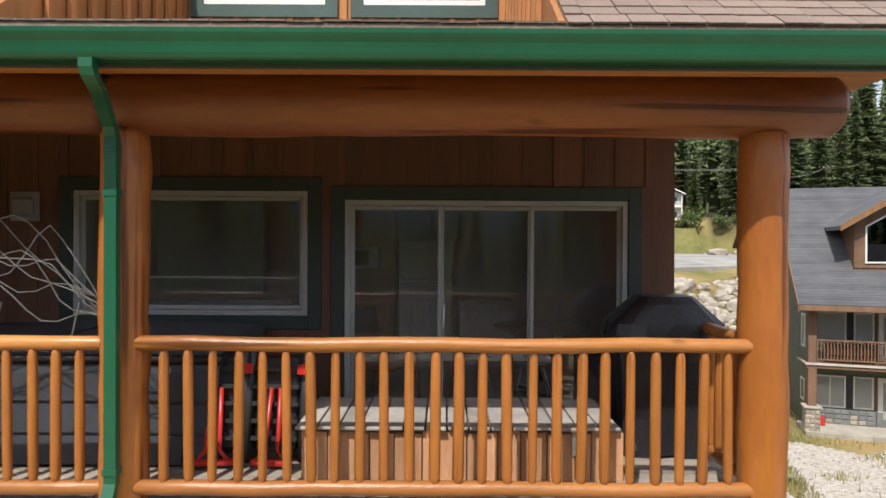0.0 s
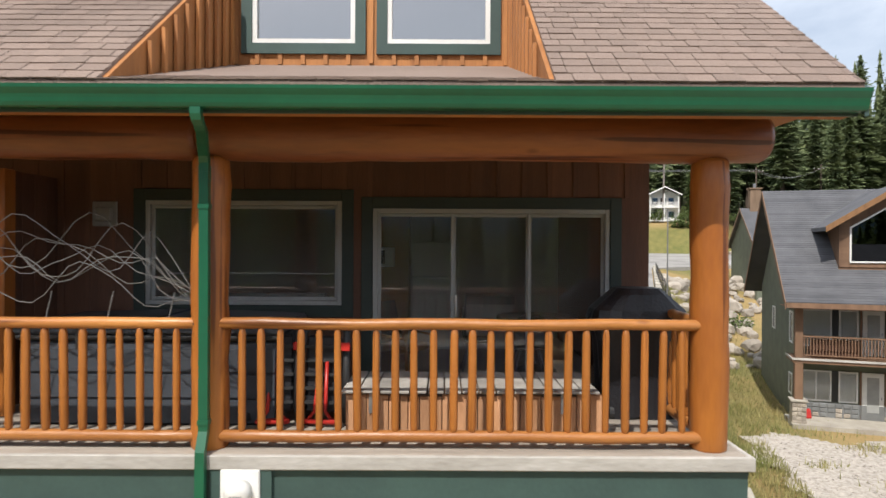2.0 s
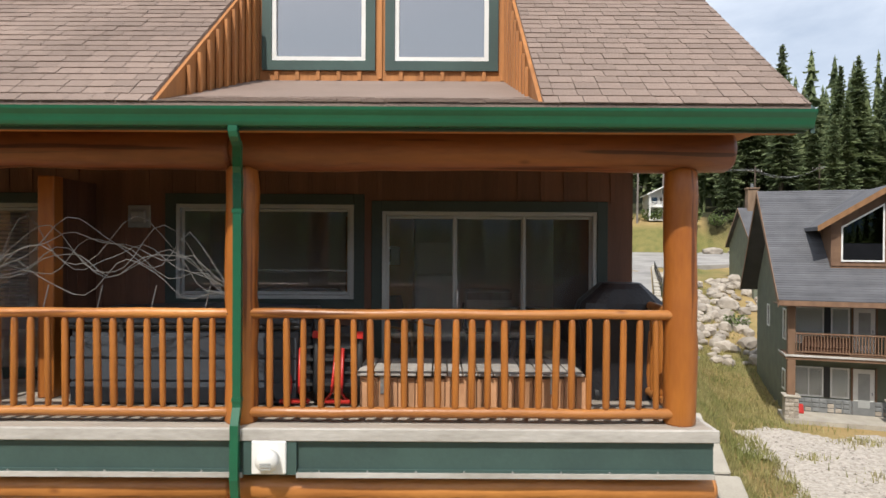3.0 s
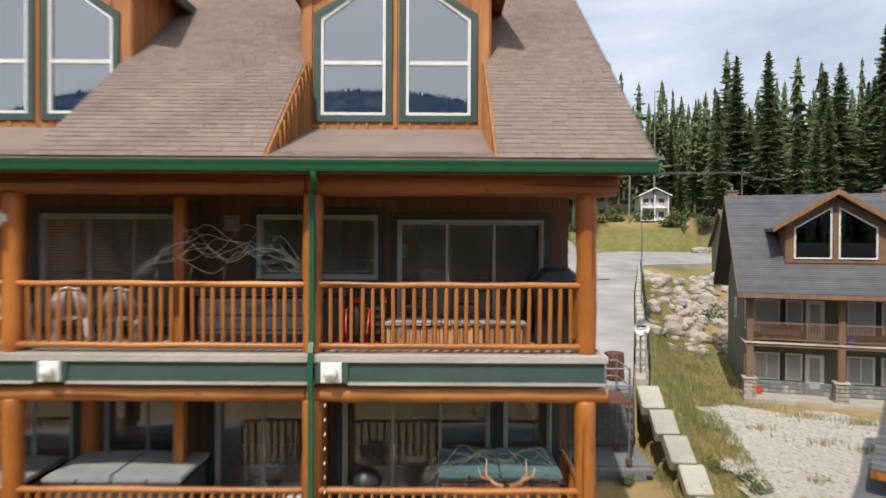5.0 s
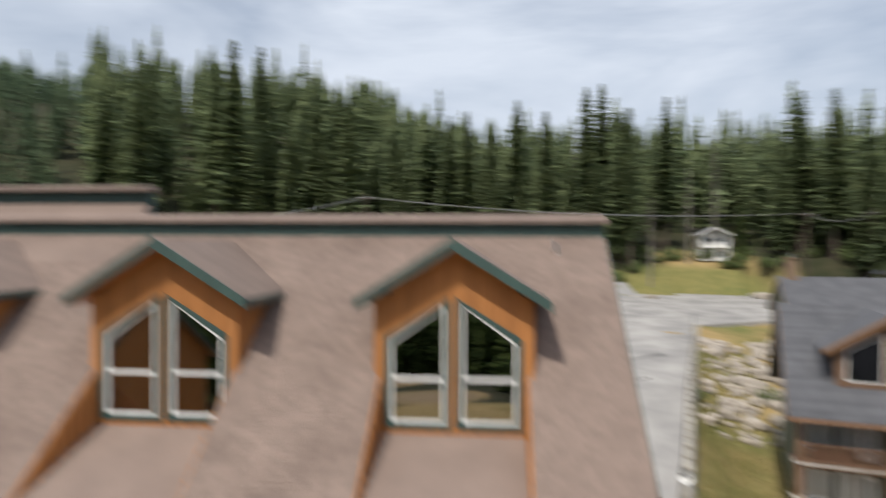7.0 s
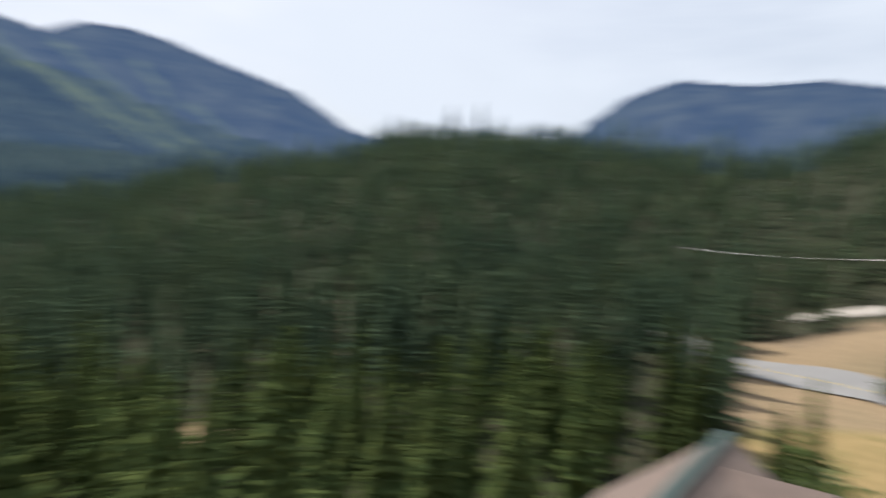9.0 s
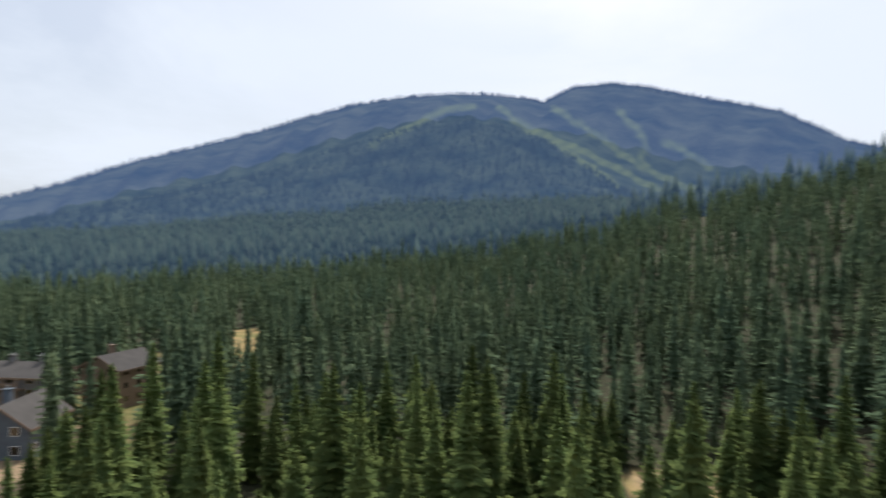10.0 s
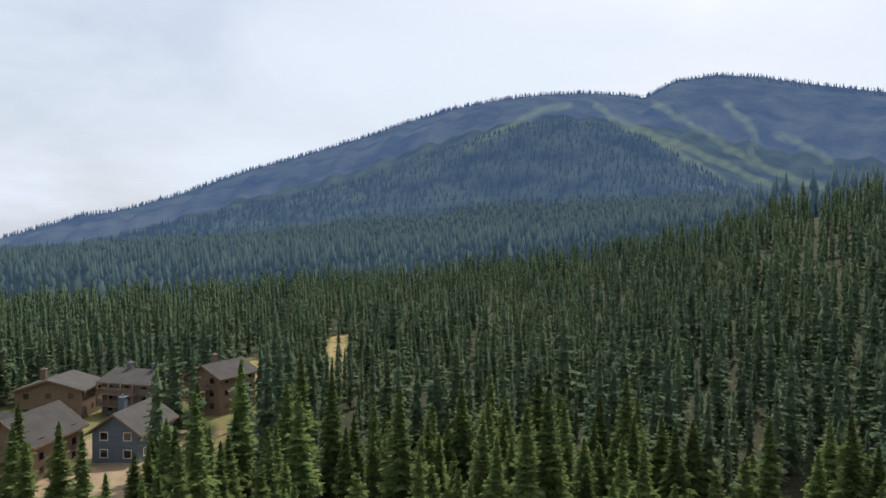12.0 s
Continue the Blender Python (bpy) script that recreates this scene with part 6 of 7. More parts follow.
# the grey-roofed house across the yard
gh = thing("house", "two-storey olive house with a dark grey shingle roof and brown balconies", "house", pose(13.66, 22.96, -3.21, 0, 0, -18))
GW, GD = 14.5, 10.5
part("wall", prism(bmesh.new(), [(1.5, -1.5), (GD, -1.5), (GD, 5.6), (5.6, 10.2), (1.5, 6.6)], "x", 0.15, GW), M_OLIVE, gh)
part("slab", boxes((-0.25, GW, -0.35, 1.49, -0.9, 0.06)), M_CONC, gh, "pale concrete terrace")
part("stone_base", boxes((0.2, GW, 1.42, 1.5, 0.06, 0.72)), M_BLOCK, gh, "grey stone facing")
gk = random.Random(5)
for r_ in range(3):
    for k in range(44):
        if gk.random() < 0.9 and not 2.75 < 0.36 + k * 0.32 < 3.85:
            part("stone", boxes((0.22 + k * 0.32 + gk.uniform(0, 0.04), 0.5 + k * 0.32, 1.375, 1.425, 0.1 + r_ * 0.21, 0.28 + r_ * 0.21), bevel=0.02), M_ROCK if gk.random() < 0.25 else M_BLOCK, gh)
sl = bmesh.new()
prism(sl, [(-0.75, 5.48), (5.6, 10.85), (5.6, 10.6), (-0.75, 5.23)], "x", -0.62, GW + 0.4)
prism(sl, [(5.6, 10.85), (11.8, 5.4), (11.8, 5.15), (5.6, 10.6)], "x", -0.62, GW + 0.4)
part("roof", sl, M_GREYROOF, gh, "dark grey shingle roof")
# courses of shingles as thin steps up the front slope
for k in range(52):
    f0, f1 = k / 52, (k + 1.04) / 52
    y0_, z0_ = -0.75 + 6.35 * f0, 5.48 + 5.37 * f0
    y1_, z1_ = -0.75 + 6.35 * f1, 5.48 + 5.37 * f1
    part("shingle_course", prism(bmesh.new(), [(y0_ - 0.008, z0_ + 0.022), (y1_, z1_ + 0.006), (y1_, z1_ - 0.01), (y0_ - 0.008, z0_ + 0.002)], "x", -0.63, GW + 0.41), M_GREYROOF, gh)
part("eave_board", boxes((-0.62, GW + 0.4, -0.80, -0.762, 5.24, 5.46)), M_CHALET, gh, "brown eave board")
part("soffit", boxes((-0.5, GW + 0.3, -0.74, 1.5, 5.2, 5.22)), M_CHALET, gh)
part("verge_board", prism(bmesh.new(), [(-0.75, 5.50), (5.6, 10.87), (5.6, 10.52), (-0.75, 5.15)], "x", -0.665, -0.633), M_CHALET, gh)
part("verge_board", prism(bmesh.new(), [(5.6, 10.87), (11.8, 5.42), (11.8, 5.07), (5.6, 10.52)], "x", -0.665, -0.633), M_CHALET, gh)
part("balcony", boxes((-0.2, GW, 0.0, 1.497, 2.72, 2.93)), M_CHALET, gh)
part("edge", boxes((-0.25, GW, -0.06, -0.002, 2.86, 2.95)), M_EDGE, gh, "pale balcony edge")
part("edge", boxes((-0.25, -0.2, 0.0, 1.49, 2.86, 2.95)), M_EDGE, gh, "pale balcony edge")
PX = (0.05, 4.2, 8.35, 12.5)
for k, x in enumerate(PX):
    part("post", boxes((x - 0.16, x + 0.16, 0.02, 0.34, 2.93, 5.2), bevel=0.02), M_CHALET, gh)
    part("pillar", boxes((x - 0.17, x + 0.17, 0.0, 0.34, 1.0, 2.71), bevel=0.02), M_CHALET, gh)
    pl = part("stone_pillar", boxes((x - 0.29, x + 0.29, -0.12, 0.44, -0.6, 1.0), bevel=0.03), M_ROCK, gh, "pillar base of rounded stones")
    part("cap", boxes((x - 0.36, x + 0.36, -0.19, 0.5, 1.0, 1.1), bevel=0.02), M_CONC, pl, "flat concrete cap")
    for r_ in range(8):
        for s_ in range(3):
            part("stone", boxes((x - 0.29 + s_ * 0.19, x - 0.11 + s_ * 0.19 + gk.uniform(-0.02, 0.02), -0.17 + gk.uniform(0, 0.03), -0.121, -0.58 + r_ * 0.195, -0.41 + r_ * 0.195), bevel=0.025), M_ROCK, pl)
    if k < 3:
        rl = part("railing", boxes((x + 0.16, PX[k + 1] - 0.16, 0.08, 0.16, 3.88, 3.95), (x + 0.16, PX[k + 1] - 0.16, 0.09, 0.15, 3.05, 3.11)), M_CHALET, gh)
        for i in range(31):
            xs_ = x + 0.22 + i * 0.124
            part("slat", boxes((xs_ - 0.02, xs_ + 0.02, 0.1, 0.14, 3.11, 3.88)), M_CHALET, rl)
for z, zt, wb_ in ((0.06, 2.2, 0.78), (2.95, 5.02, 3.3)):
    for x0 in (0.0, 4.36, 8.5):
        window_part(gh, x0 + 1.05, 1.49, (wb_ + zt) / 2, 1.24, zt - wb_, 0, M_WHITE, M_CURTAIN, M_GLASS)
        if z < 1:
            part("window_post", boxes((x0 + 1.02, x0 + 1.08, 1.43, 1.47, wb_ + 0.05, zt - 0.05)), M_WHITE, gh)
        window_part(gh, x0 + 2.35, 1.49, (wb_ + zt) / 2, 0.78, zt - wb_, 0, M_WHITE, M_CURTAIN, M_GLASS)
        part("wall_panel", boxes((x0 + 1.70, x0 + 1.93, 1.45, 1.488, wb_, zt)), M_DARK, gh, "dark panel between the windows")
        dr_ = door_part(gh, x0 + 3.32, 1.49, z, 0.86, zt - z)
        part("pane", boxes((x0 + 3.08, x0 + 3.56, 1.418, 1.428, z + 0.35, zt - 0.2)), M_GREYVINYL, dr_, "frosted door glass")
        for xa in (x0 + 2.80, x0 + 3.78):
            part("door_trim", boxes((xa, xa + 0.07, 1.42, 1.47, z, zt + 0.05)), M_CHALET, gh)
for y_, z_, h_ in ((2.1, 4.1, 1.5), (2.2, 1.4, 1.0), (6.5, 4.1, 1.2)):
    window_part(gh, 0.149, y_, z_, 0.7, h_, -math.pi / 2, M_WHITE, None, M_GLASSDARK)
lounge = thing("patio_sofa", "dark brown patio sofa behind the balcony rail", "sofa", gh.matrix_basis @ pose(1.55, 0.75, 2.93))
part("seat", boxes((-0.95, 0.95, -0.35, 0.35, 0.02, 0.45), bevel=0.05), M_SIDING, lounge)
part("backrest", boxes((-0.95, 0.95, -0.42, -0.3, 0.3, 0.85), bevel=0.05), M_SIDING, lounge)
# its dormer
GC = 4.07
part("dormer_wall", prism(bmesh.new(), [(GC - 2.28, 6.6), (GC + 2.28, 6.6), (GC + 2.28, 9.0), (GC, 10.4), (GC - 2.28, 9.0)], "y", 0.9, 5.2), M_CHALET, gh, "brown shingled dormer")
for k in range(14):
    zb = 7.06 + k * 0.14
    for sg in (-1, 1):
        part("siding_course", boxes((GC + sg * 2.07 - 0.21, GC + sg * 2.07 + 0.21, 0.872, 0.897, zb, zb + 0.132)), M_CHALET, gh)
part("centre_board", boxes((GC - 0.13, GC + 0.13, 0.868, 0.897, 7.05, 10.0)), M_CHALET, gh)
part("sill_board", boxes((GC - 2.28, GC + 2.28, 0.86, 0.897, 7.0, 7.12)), M_CHALET, gh)
for sg in (-1, 1):
    part("dormer_roof", prism(bmesh.new(), [(GC + sg * 2.92, 8.80), (GC, 10.70), (GC, 10.52), (GC + sg * 2.92, 8.62)], "y", 0.3, 5.6), M_GREYROOF, gh)
    part("verge_board", prism(bmesh.new(), [(GC + sg * 2.95, 8.83), (GC, 10.74), (GC, 10.46), (GC + sg * 2.95, 8.56)], "y", 0.25, 0.297), M_VERGE, gh, "orange-brown verge board")
    o5 = [(GC + sg * 0.155, 7.2), (GC + sg * 1.87, 7.2), (GC + sg * 1.87, 8.80), (GC + sg * 0.155, 9.86)]
    i5 = [(GC + sg * 0.225, 7.27), (GC + sg * 1.80, 7.27), (GC + sg * 1.80, 8.75), (GC + sg * 0.225, 9.74)]
    wb = bmesh.new()
    for k in range(4):
        prism(wb, [o5[k], o5[(k + 1) % 4], i5[(k + 1) % 4], i5[k]], "y", 0.84, 0.866)
    wf = part("window", wb, M_WHITE, gh, "white five-sided window frame")
    part("pane", prism(bmesh.new(), i5, "y", 0.85, 0.86), M_GLASSDARK, wf)
bucket = thing("storage_tub", "small blue plastic tub on the balcony", "tub", gh.matrix_basis @ pose(4.75, 0.6, 2.93))
part("body", tube(bmesh.new(), [(0, 0, 0), (0, 0, 0.45)], [0.17, 0.21], 14), mat("blue_plastic", (0.03, 0.08, 0.4), None, 3, 0.4, 0.05), bucket)
mitt = thing("sled", "small red plastic sled leaning on the terrace", "sled", gh.matrix_basis @ pose(0.62, 0.9, 0.06, 70, 0, 10))
part("shell", boxes((-0.16, 0.16, 0, 0.45, -0.05, 0.05), bevel=0.045), M_RED, mitt)

# the nearer house with the steep dark roof
nh = thing("house", "low house with a steep dark grey shingle roof and orange eaves", "house", pose(9.2, 6.3, -3.4, 0, 0, -45))
part("wall", prism(bmesh.new(), [(0.9, -1), (11, -1), (11, 3.0), (5.9, 7.6), (0.9, 3.2)], "x", 0.6, 12), M_OLIVE, nh)
part("roof", prism(bmesh.new(), [(-0.6, 2.45), (5.9, 8.3), (12.4, 2.5), (12.4, 2.25), (5.9, 8.0), (-0.6, 2.2)], "x", -0.3, 12.5), M_GREYROOF, nh, "dark grey shingle roof")
part("eave_board", boxes((-0.3, 12.5, -0.645, -0.603, 2.24, 2.42)), M_LOG, nh, "orange-stained eave board")
part("porch_roof", prism(bmesh.new(), [(-1.0, 1.5), (0.8, 2.2), (0.8, 2.0), (-1.0, 1.3)], "x", -0.7, 2.2), M_GREYROOF, nh)
part("porch_eave", boxes((-0.7, 2.2, -1.04, -1.003, 1.36, 1.49)), M_SIDING, nh)
for k in range(56):
    f0, f1 = k / 56, (k + 1.04) / 56
    y0_, z0_, y1_, z1_ = -0.6 + 6.5 * f0, 2.45 + 5.85 * f0, -0.6 + 6.5 * f1, 2.45 + 5.85 * f1
    part("shingle_course", prism(bmesh.new(), [(y0_ - 0.008, z0_ + 0.022), (y1_, z1_ + 0.006), (y1_, z1_ - 0.01), (y0_ - 0.008, z0_ + 0.002)], "x", -0.31, 12.51), M_GREYROOF, nh)
part("post", tube(bmesh.new(), [(0.6, -0.5, -1), (0.6, -0.5, 2.2)], 0.14, 12), M_LOG, nh)
door_part(nh, 1.6, 0.9, 0.0)
fl_ = part("floodlight", boxes((0.25, 0.45, -0.62, -0.42, 1.85, 2.0)), M_STEEL, nh)

# small white house in the trees
wh = thing("house", "small white two-storey house with a balcony among trees", "house", pose(31.1, 97.5, lz(33, 100) - 0.5, 0, 0, -8) @ Matrix.Scale(0.74, 4))
house_walls(wh, 6.2, 7.0, 6.0, 1.4, "y", M_WHITE)
gable_roof(wh, 0, 6.2, -1.6, 7.0, 6.0, 1.5, 0.5, "y", M_GREYROOF, 0.18, M_WHITE)
porch(wh, 0, 6.2, -0.003, 1.6, 3.1, M_WHITE, 3, 2.8)
porch(wh, 0, 6.2, -0.003, 1.6, 0.2, M_WHITE, 3, 2.6, rails=False)
for x in (1.4, 3.1, 4.8):
    window_part(wh, x, -0.001, 4.4, 1.2, 1.5, 0, M_GREYVINYL)
    window_part(wh, x, -0.001, 1.5, 1.2, 1.3, 0, M_GREYVINYL)
# a house behind the grey-roofed one, of which the chimneys show
bh = thing("house", "grey-roofed house with two boxed chimneys", "house", pose(24.2, 48.0, lz(28, 52), 0, 0, -12))
BHZ = lz(28, 52)
house_walls(bh, 22, 9, 5.0 - BHZ, 3.2, "x", M_OLIVE)
gable_roof(bh, 0, 22, 0, 9, 5.0 - BHZ, 3.2, 0.3, "x", M_GREYROOF, 0.2, M_TAN)
chimney(bh, 0.9, 4.5, 7.0 - BHZ, 9.9 - BHZ, M_TAN)
chimney(bh, 14.2, 4.5, 7.0 - BHZ, 9.9 - BHZ, M_TAN)

# the sister building, of the same logs and shingles
sis = thing("house", "log building with brown shingle roof, green trim and dormers", "house", pose(-34.8, -27.4, lz(-28.5, -21) - 2.0, 0, 0, 9))
SZ = lz(-28.5, -21)
house_walls(sis, 13, 11.5, 6.0 - SZ, 4.3, "x", M_DORMER)
gable_roof(sis, 0, 13, 0, 11.5, 6.0 - SZ, 4.4, 0.7, "x", M_SHINGLE, 0.22, M_TRIM)
part("ridge_cap", boxes((-0.7, 13.7, 5.45, 6.05, 10.2 - SZ, 10.55 - SZ)), M_TRIM, sis)
for x in (3.4, 9.6):
    part("dormer_wall", prism(bmesh.new(), [(x - 1.7, 6.2 - SZ), (x + 1.7, 6.2 - SZ), (x + 1.7, 8.6 - SZ), (x, 9.7 - SZ), (x - 1.7, 8.6 - SZ)], "y", 6.5, 10.6), M_DORMER, sis)
    for sg in (-1, 1):
        part("dormer_roof", prism(bmesh.new(), [(x + sg * 2.2, 8.45 - SZ), (x, 9.95 - SZ), (x, 9.75 - SZ), (x + sg * 2.2, 8.25 - SZ)], "y", 5.6, 11.1), M_SHINGLE, sis)
        part("verge_board", prism(bmesh.new(), [(x + sg * 2.22, 8.48 - SZ), (x, 9.98 - SZ), (x, 9.68 - SZ), (x + sg * 2.22, 8.18 - SZ)], "y", 11.102, 11.14), M_TRIM, sis)
        window_part(sis, x + sg * 0.7, 10.61, 7.6 - SZ, 1.1, 1.6, math.pi, M_WHITE)
for x in (2.2, 6.5, 10.8):
    window_part(sis, x, 11.51, 4.2 - SZ, 1.8, 1.3, math.pi, M_WHITE)
    window_part(sis, x, 11.51, 1.4 - SZ, 1.8, 1.3, math.pi, M_WHITE)

# the village below
def village_house(spot, w, d, h, rise, axis, turn, wall_m, roof_m, label, storeys=3, chims=1, terrace=True):
    x, y = spot
    z = lz(x, y)
    t = thing("house", label, "house", pose(x, y, z, 0, 0, turn) @ Matrix.Translation((-w / 2, -d / 2, 0)), "village houses")
    house_walls(t, w, d, h, rise, axis, wall_m)
    gable_roof(t, 0, w, 0, d, h, rise, 0.7, axis, roof_m, 0.25, M_TAN)
    for s_ in range(storeys):
        n = max(2, int(w / 3.2))
        for k in range(n):
            window_part(t, (k + 0.5) * w / n, -0.001, 1.5 + s_ * h / storeys, 1.2, 1.2, 0, M_WHITE if wall_m is M_BLUESIDE else M_TAN, glass=M_GLASSDARK)
        for k in range(3):
            window_part(t, w + 0.001, (k + 0.5) * d / 3, 1.5 + s_ * h / storeys, 1.0, 1.1, math.pi / 2, M_WHITE if wall_m is M_BLUESIDE else M_TAN, glass=M_GLASSDARK)
        if terrace and s_ > 0:
            porch(t, 0.2, w * 0.75, -0.003, 1.8, s_ * h / storeys + 0.1, M_TAN, 4, h / storeys - 0.3)
    for k in range(chims):
        chimney(t, w * (0.25 + 0.5 * k), d * 0.5, h + rise * 0.5, h + rise + 1.0, wall_m)
    return t


V = VILLAGE_SPOTS
village_house(V[0], 8.2, 9, 7.0, 2.0, "y", 158, M_TAN, M_METALROOF, "tall brown timber house with balconies in the valley")
village_house(V[1], 11, 8.5, 6.6, 1.6, "x", 170, M_GREYSIDE, M_METALROOF, "dark grey three-storey house with wide balconies", 3, 2)
village_house(V[2], 11.5, 8.5, 5.6, 1.8, "y", 190, M_TAN, M_METALROOF, "brown and dark house with a pale low roof", 2, 1, False)
village_house((V[3][0] + 2, V[3][1] + 3), 7.5, 9.5, 5.6, 2.8, "y", 180, M_TAN, M_METALROOF, "brown house with a broad brown-grey roof", 3, 0)
village_house(V[4], 6.8, 9, 4.8, 2.4, "y", 180, M_BLUESIDE, M_METALROOF, "blue-grey house with a pale roof and white windows", 2, 1, False)
village_house(V[5], 8, 8, 5.4, 2.2, "x", 175, M_SIDING, M_METALROOF, "brown house at the edge of the village", 2, 1)

# poles and wires
def pole(r_, a_, h):
    x, y = polar(r_, a_)
    z = lz(x, y)
    t = thing("utility_pole", "weathered wooden utility pole with a crossarm", "pole", pose(x, y, z), "utility poles")
    part("shaft", tube(bmesh.new(), [(0, 0, -0.5), (0, 0, h)], [0.17, 0.11], 10), M_BARK, t)
    part("crossarm", boxes((-1.1, 1.1, -0.06, 0.06, h - 0.8, h - 0.66)), M_BARK, t)
    for k in (-1.0, -0.4, 0.4, 1.0):
        part("insulator", tube(bmesh.new(), [(k, 0, h - 0.66), (k, 0, h - 0.5)], 0.05, 6), M_WHITE, t)
    return Vector((x, y, z + h - 0.5))


tops = [pole(128, -40, 14), pole(114, -29, 13.5), pole(112, -24.7, 13), pole(92, 12, 12.5), pole(64, 46, 10.5), pole(112, 90, 13), pole(175, 113, 14)]
for k, (p, q) in enumerate(zip(tops, tops[1:])):
    for off in (-0.9, 0.0, 0.9):
        n = (q - p).cross(Vector((0, 0, 1))).normalized() * off
        pts = [p.lerp(q, i / 12) + n - Vector((0, 0, 1.3 * 4 * (i / 12) * (1 - i / 12))) for i in range(13)]
        tagged(part("power_line", tube(bmesh.new(), pts, 0.022, 4), M_WIRE), "thin overhead power line between poles", "cable", "power lines")



rd = random.Random(77)
for az_, r_, h_ in ((-6.5, 108, 24), (-13, 104, 15), (-18, 114, 22), (-16, 112, 16)):
    a_ = math.radians(az_)
    x_, y_ = HUB[0] - r_ * math.sin(a_), HUB[1] + r_ * math.cos(a_)
    z_ = lz(x_, y_)
    snag = thing("dead_tree", "bare grey dead trunk standing in the forest edge", "dead tree", pose(x_, y_, z_), "dead trunks")
    part("trunk", tube(bmesh.new(), [Vector((0, 0, -0.4)), Vector((0.1, 0, h_ * 0.5)), Vector((0.05, 0.1, h_))], [0.2, 0.14, 0.04], 7), M_DEADWOOD, snag)
    for k in range(14):
        q_, b_ = rd.uniform(0.35, 0.95), rd.uniform(0, 6.28)
        c_ = Vector((0.08, 0, h_ * q_))
        part("branch", tube(bmesh.new(), [c_, c_ + Vector((math.cos(b_), math.sin(b_), -0.25)) * (1.5 * (1.1 - q_) + 0.3)], 0.025, 4), M_DEADWOOD, snag)
# ---- things on the balconies ----
crate = thing("firewood_bench", "long wooden box of upright cedar boards with a pale slatted top", "bench", pose(0, 0, DECK))
CX0, CX1, CY0, CY1 = -3.15, -0.82, 0.34, 1.2
part("frame", boxes((CX0 + 0.06, CX1 - 0.06, CY0 + 0.05, CY1 - 0.05, 0.0, 0.35)), M_TAN, crate)
cr = random.Random(21)
x = CX0 + 0.04
while x < CX1 - 0.06:
    w = cr.uniform(0.075, 0.125)
    part("board", boxes((x, x + w - 0.008, CY0 + 0.02, CY0 + 0.047, 0.0, cr.uniform(0.335, 0.37)), bevel=0.004), M_FIREWOOD, crate)
    x += w
for k in range(15):
    a = CX0 + k * (CX1 - CX0) / 15
    part("slat", boxes((a + 0.006, a + (CX1 - CX0) / 15 - 0.008, CY0 - 0.02 - cr.uniform(0, 0.02), CY1 + cr.uniform(-0.02, 0.02), 0.375, 0.40), bevel=0.005), M_CLOTH, crate)
for x in (CX0 + 0.25, CX1 - 0.35):
    part("hinge", boxes((x, x + 0.05, CY0 + 0.005, CY0 + 0.019, 0.19, 0.37)), M_STEEL, crate, "grey metal hinge")

grill = thing("barbecue", "gas barbecue under a black fabric cover", "barbecue", pose(-0.26, 1.12, DECK) @ Matrix.Diagonal((1.1, 1, 1.02, 1)))
rings = [(0.0, 0.37, 0.26), (0.3, 0.36, 0.25), (0.75, 0.39, 0.27), (0.95, 0.45, 0.31), (1.05, 0.42, 0.29), (1.2, 0.26, 0.23), (1.26, 0.20, 0.17)]
bm = bmesh.new()
gr = random.Random(31)
loops = []
for z, a, b in rings:
    loop = []
    for k in range(28):
        t = 2 * math.pi * k / 28
        c_, s_ = math.cos(t), math.sin(t)
        p = 4.0
        q = (abs(c_) ** p + abs(s_) ** p) ** (-1 / p)
        fold = 1 + 0.05 * math.sin(k * 2.3 + z * 2) * (1.1 - z * 0.7) + gr.uniform(-0.012, 0.012)
        loop.append(bm.verts.new((a * q * c_ * fold, b * q * s_ * fold, z + (0.03 * math.sin(k * 1.3) if z == 0 else 0))))
    loops.append(loop)
for l0, l1 in zip(loops, loops[1:]):
    for k in range(28):
        bm.faces.new((l0[k], l0[(k + 1) % 28], l1[(k + 1) % 28], l1[k]))
bm.faces.new(loops[-1])
part("cover", bm, M_BLACK, grill)
part("wheel", tube(bmesh.new(), [(-0.3, -0.2, 0.06), (-0.26, -0.2, 0.06)], 0.06, 12), M_DARK, grill)
part("wheel", tube(bmesh.new(), [(0.26, -0.2, 0.06), (0.3, -0.2, 0.06)], 0.06, 12), M_DARK, grill)


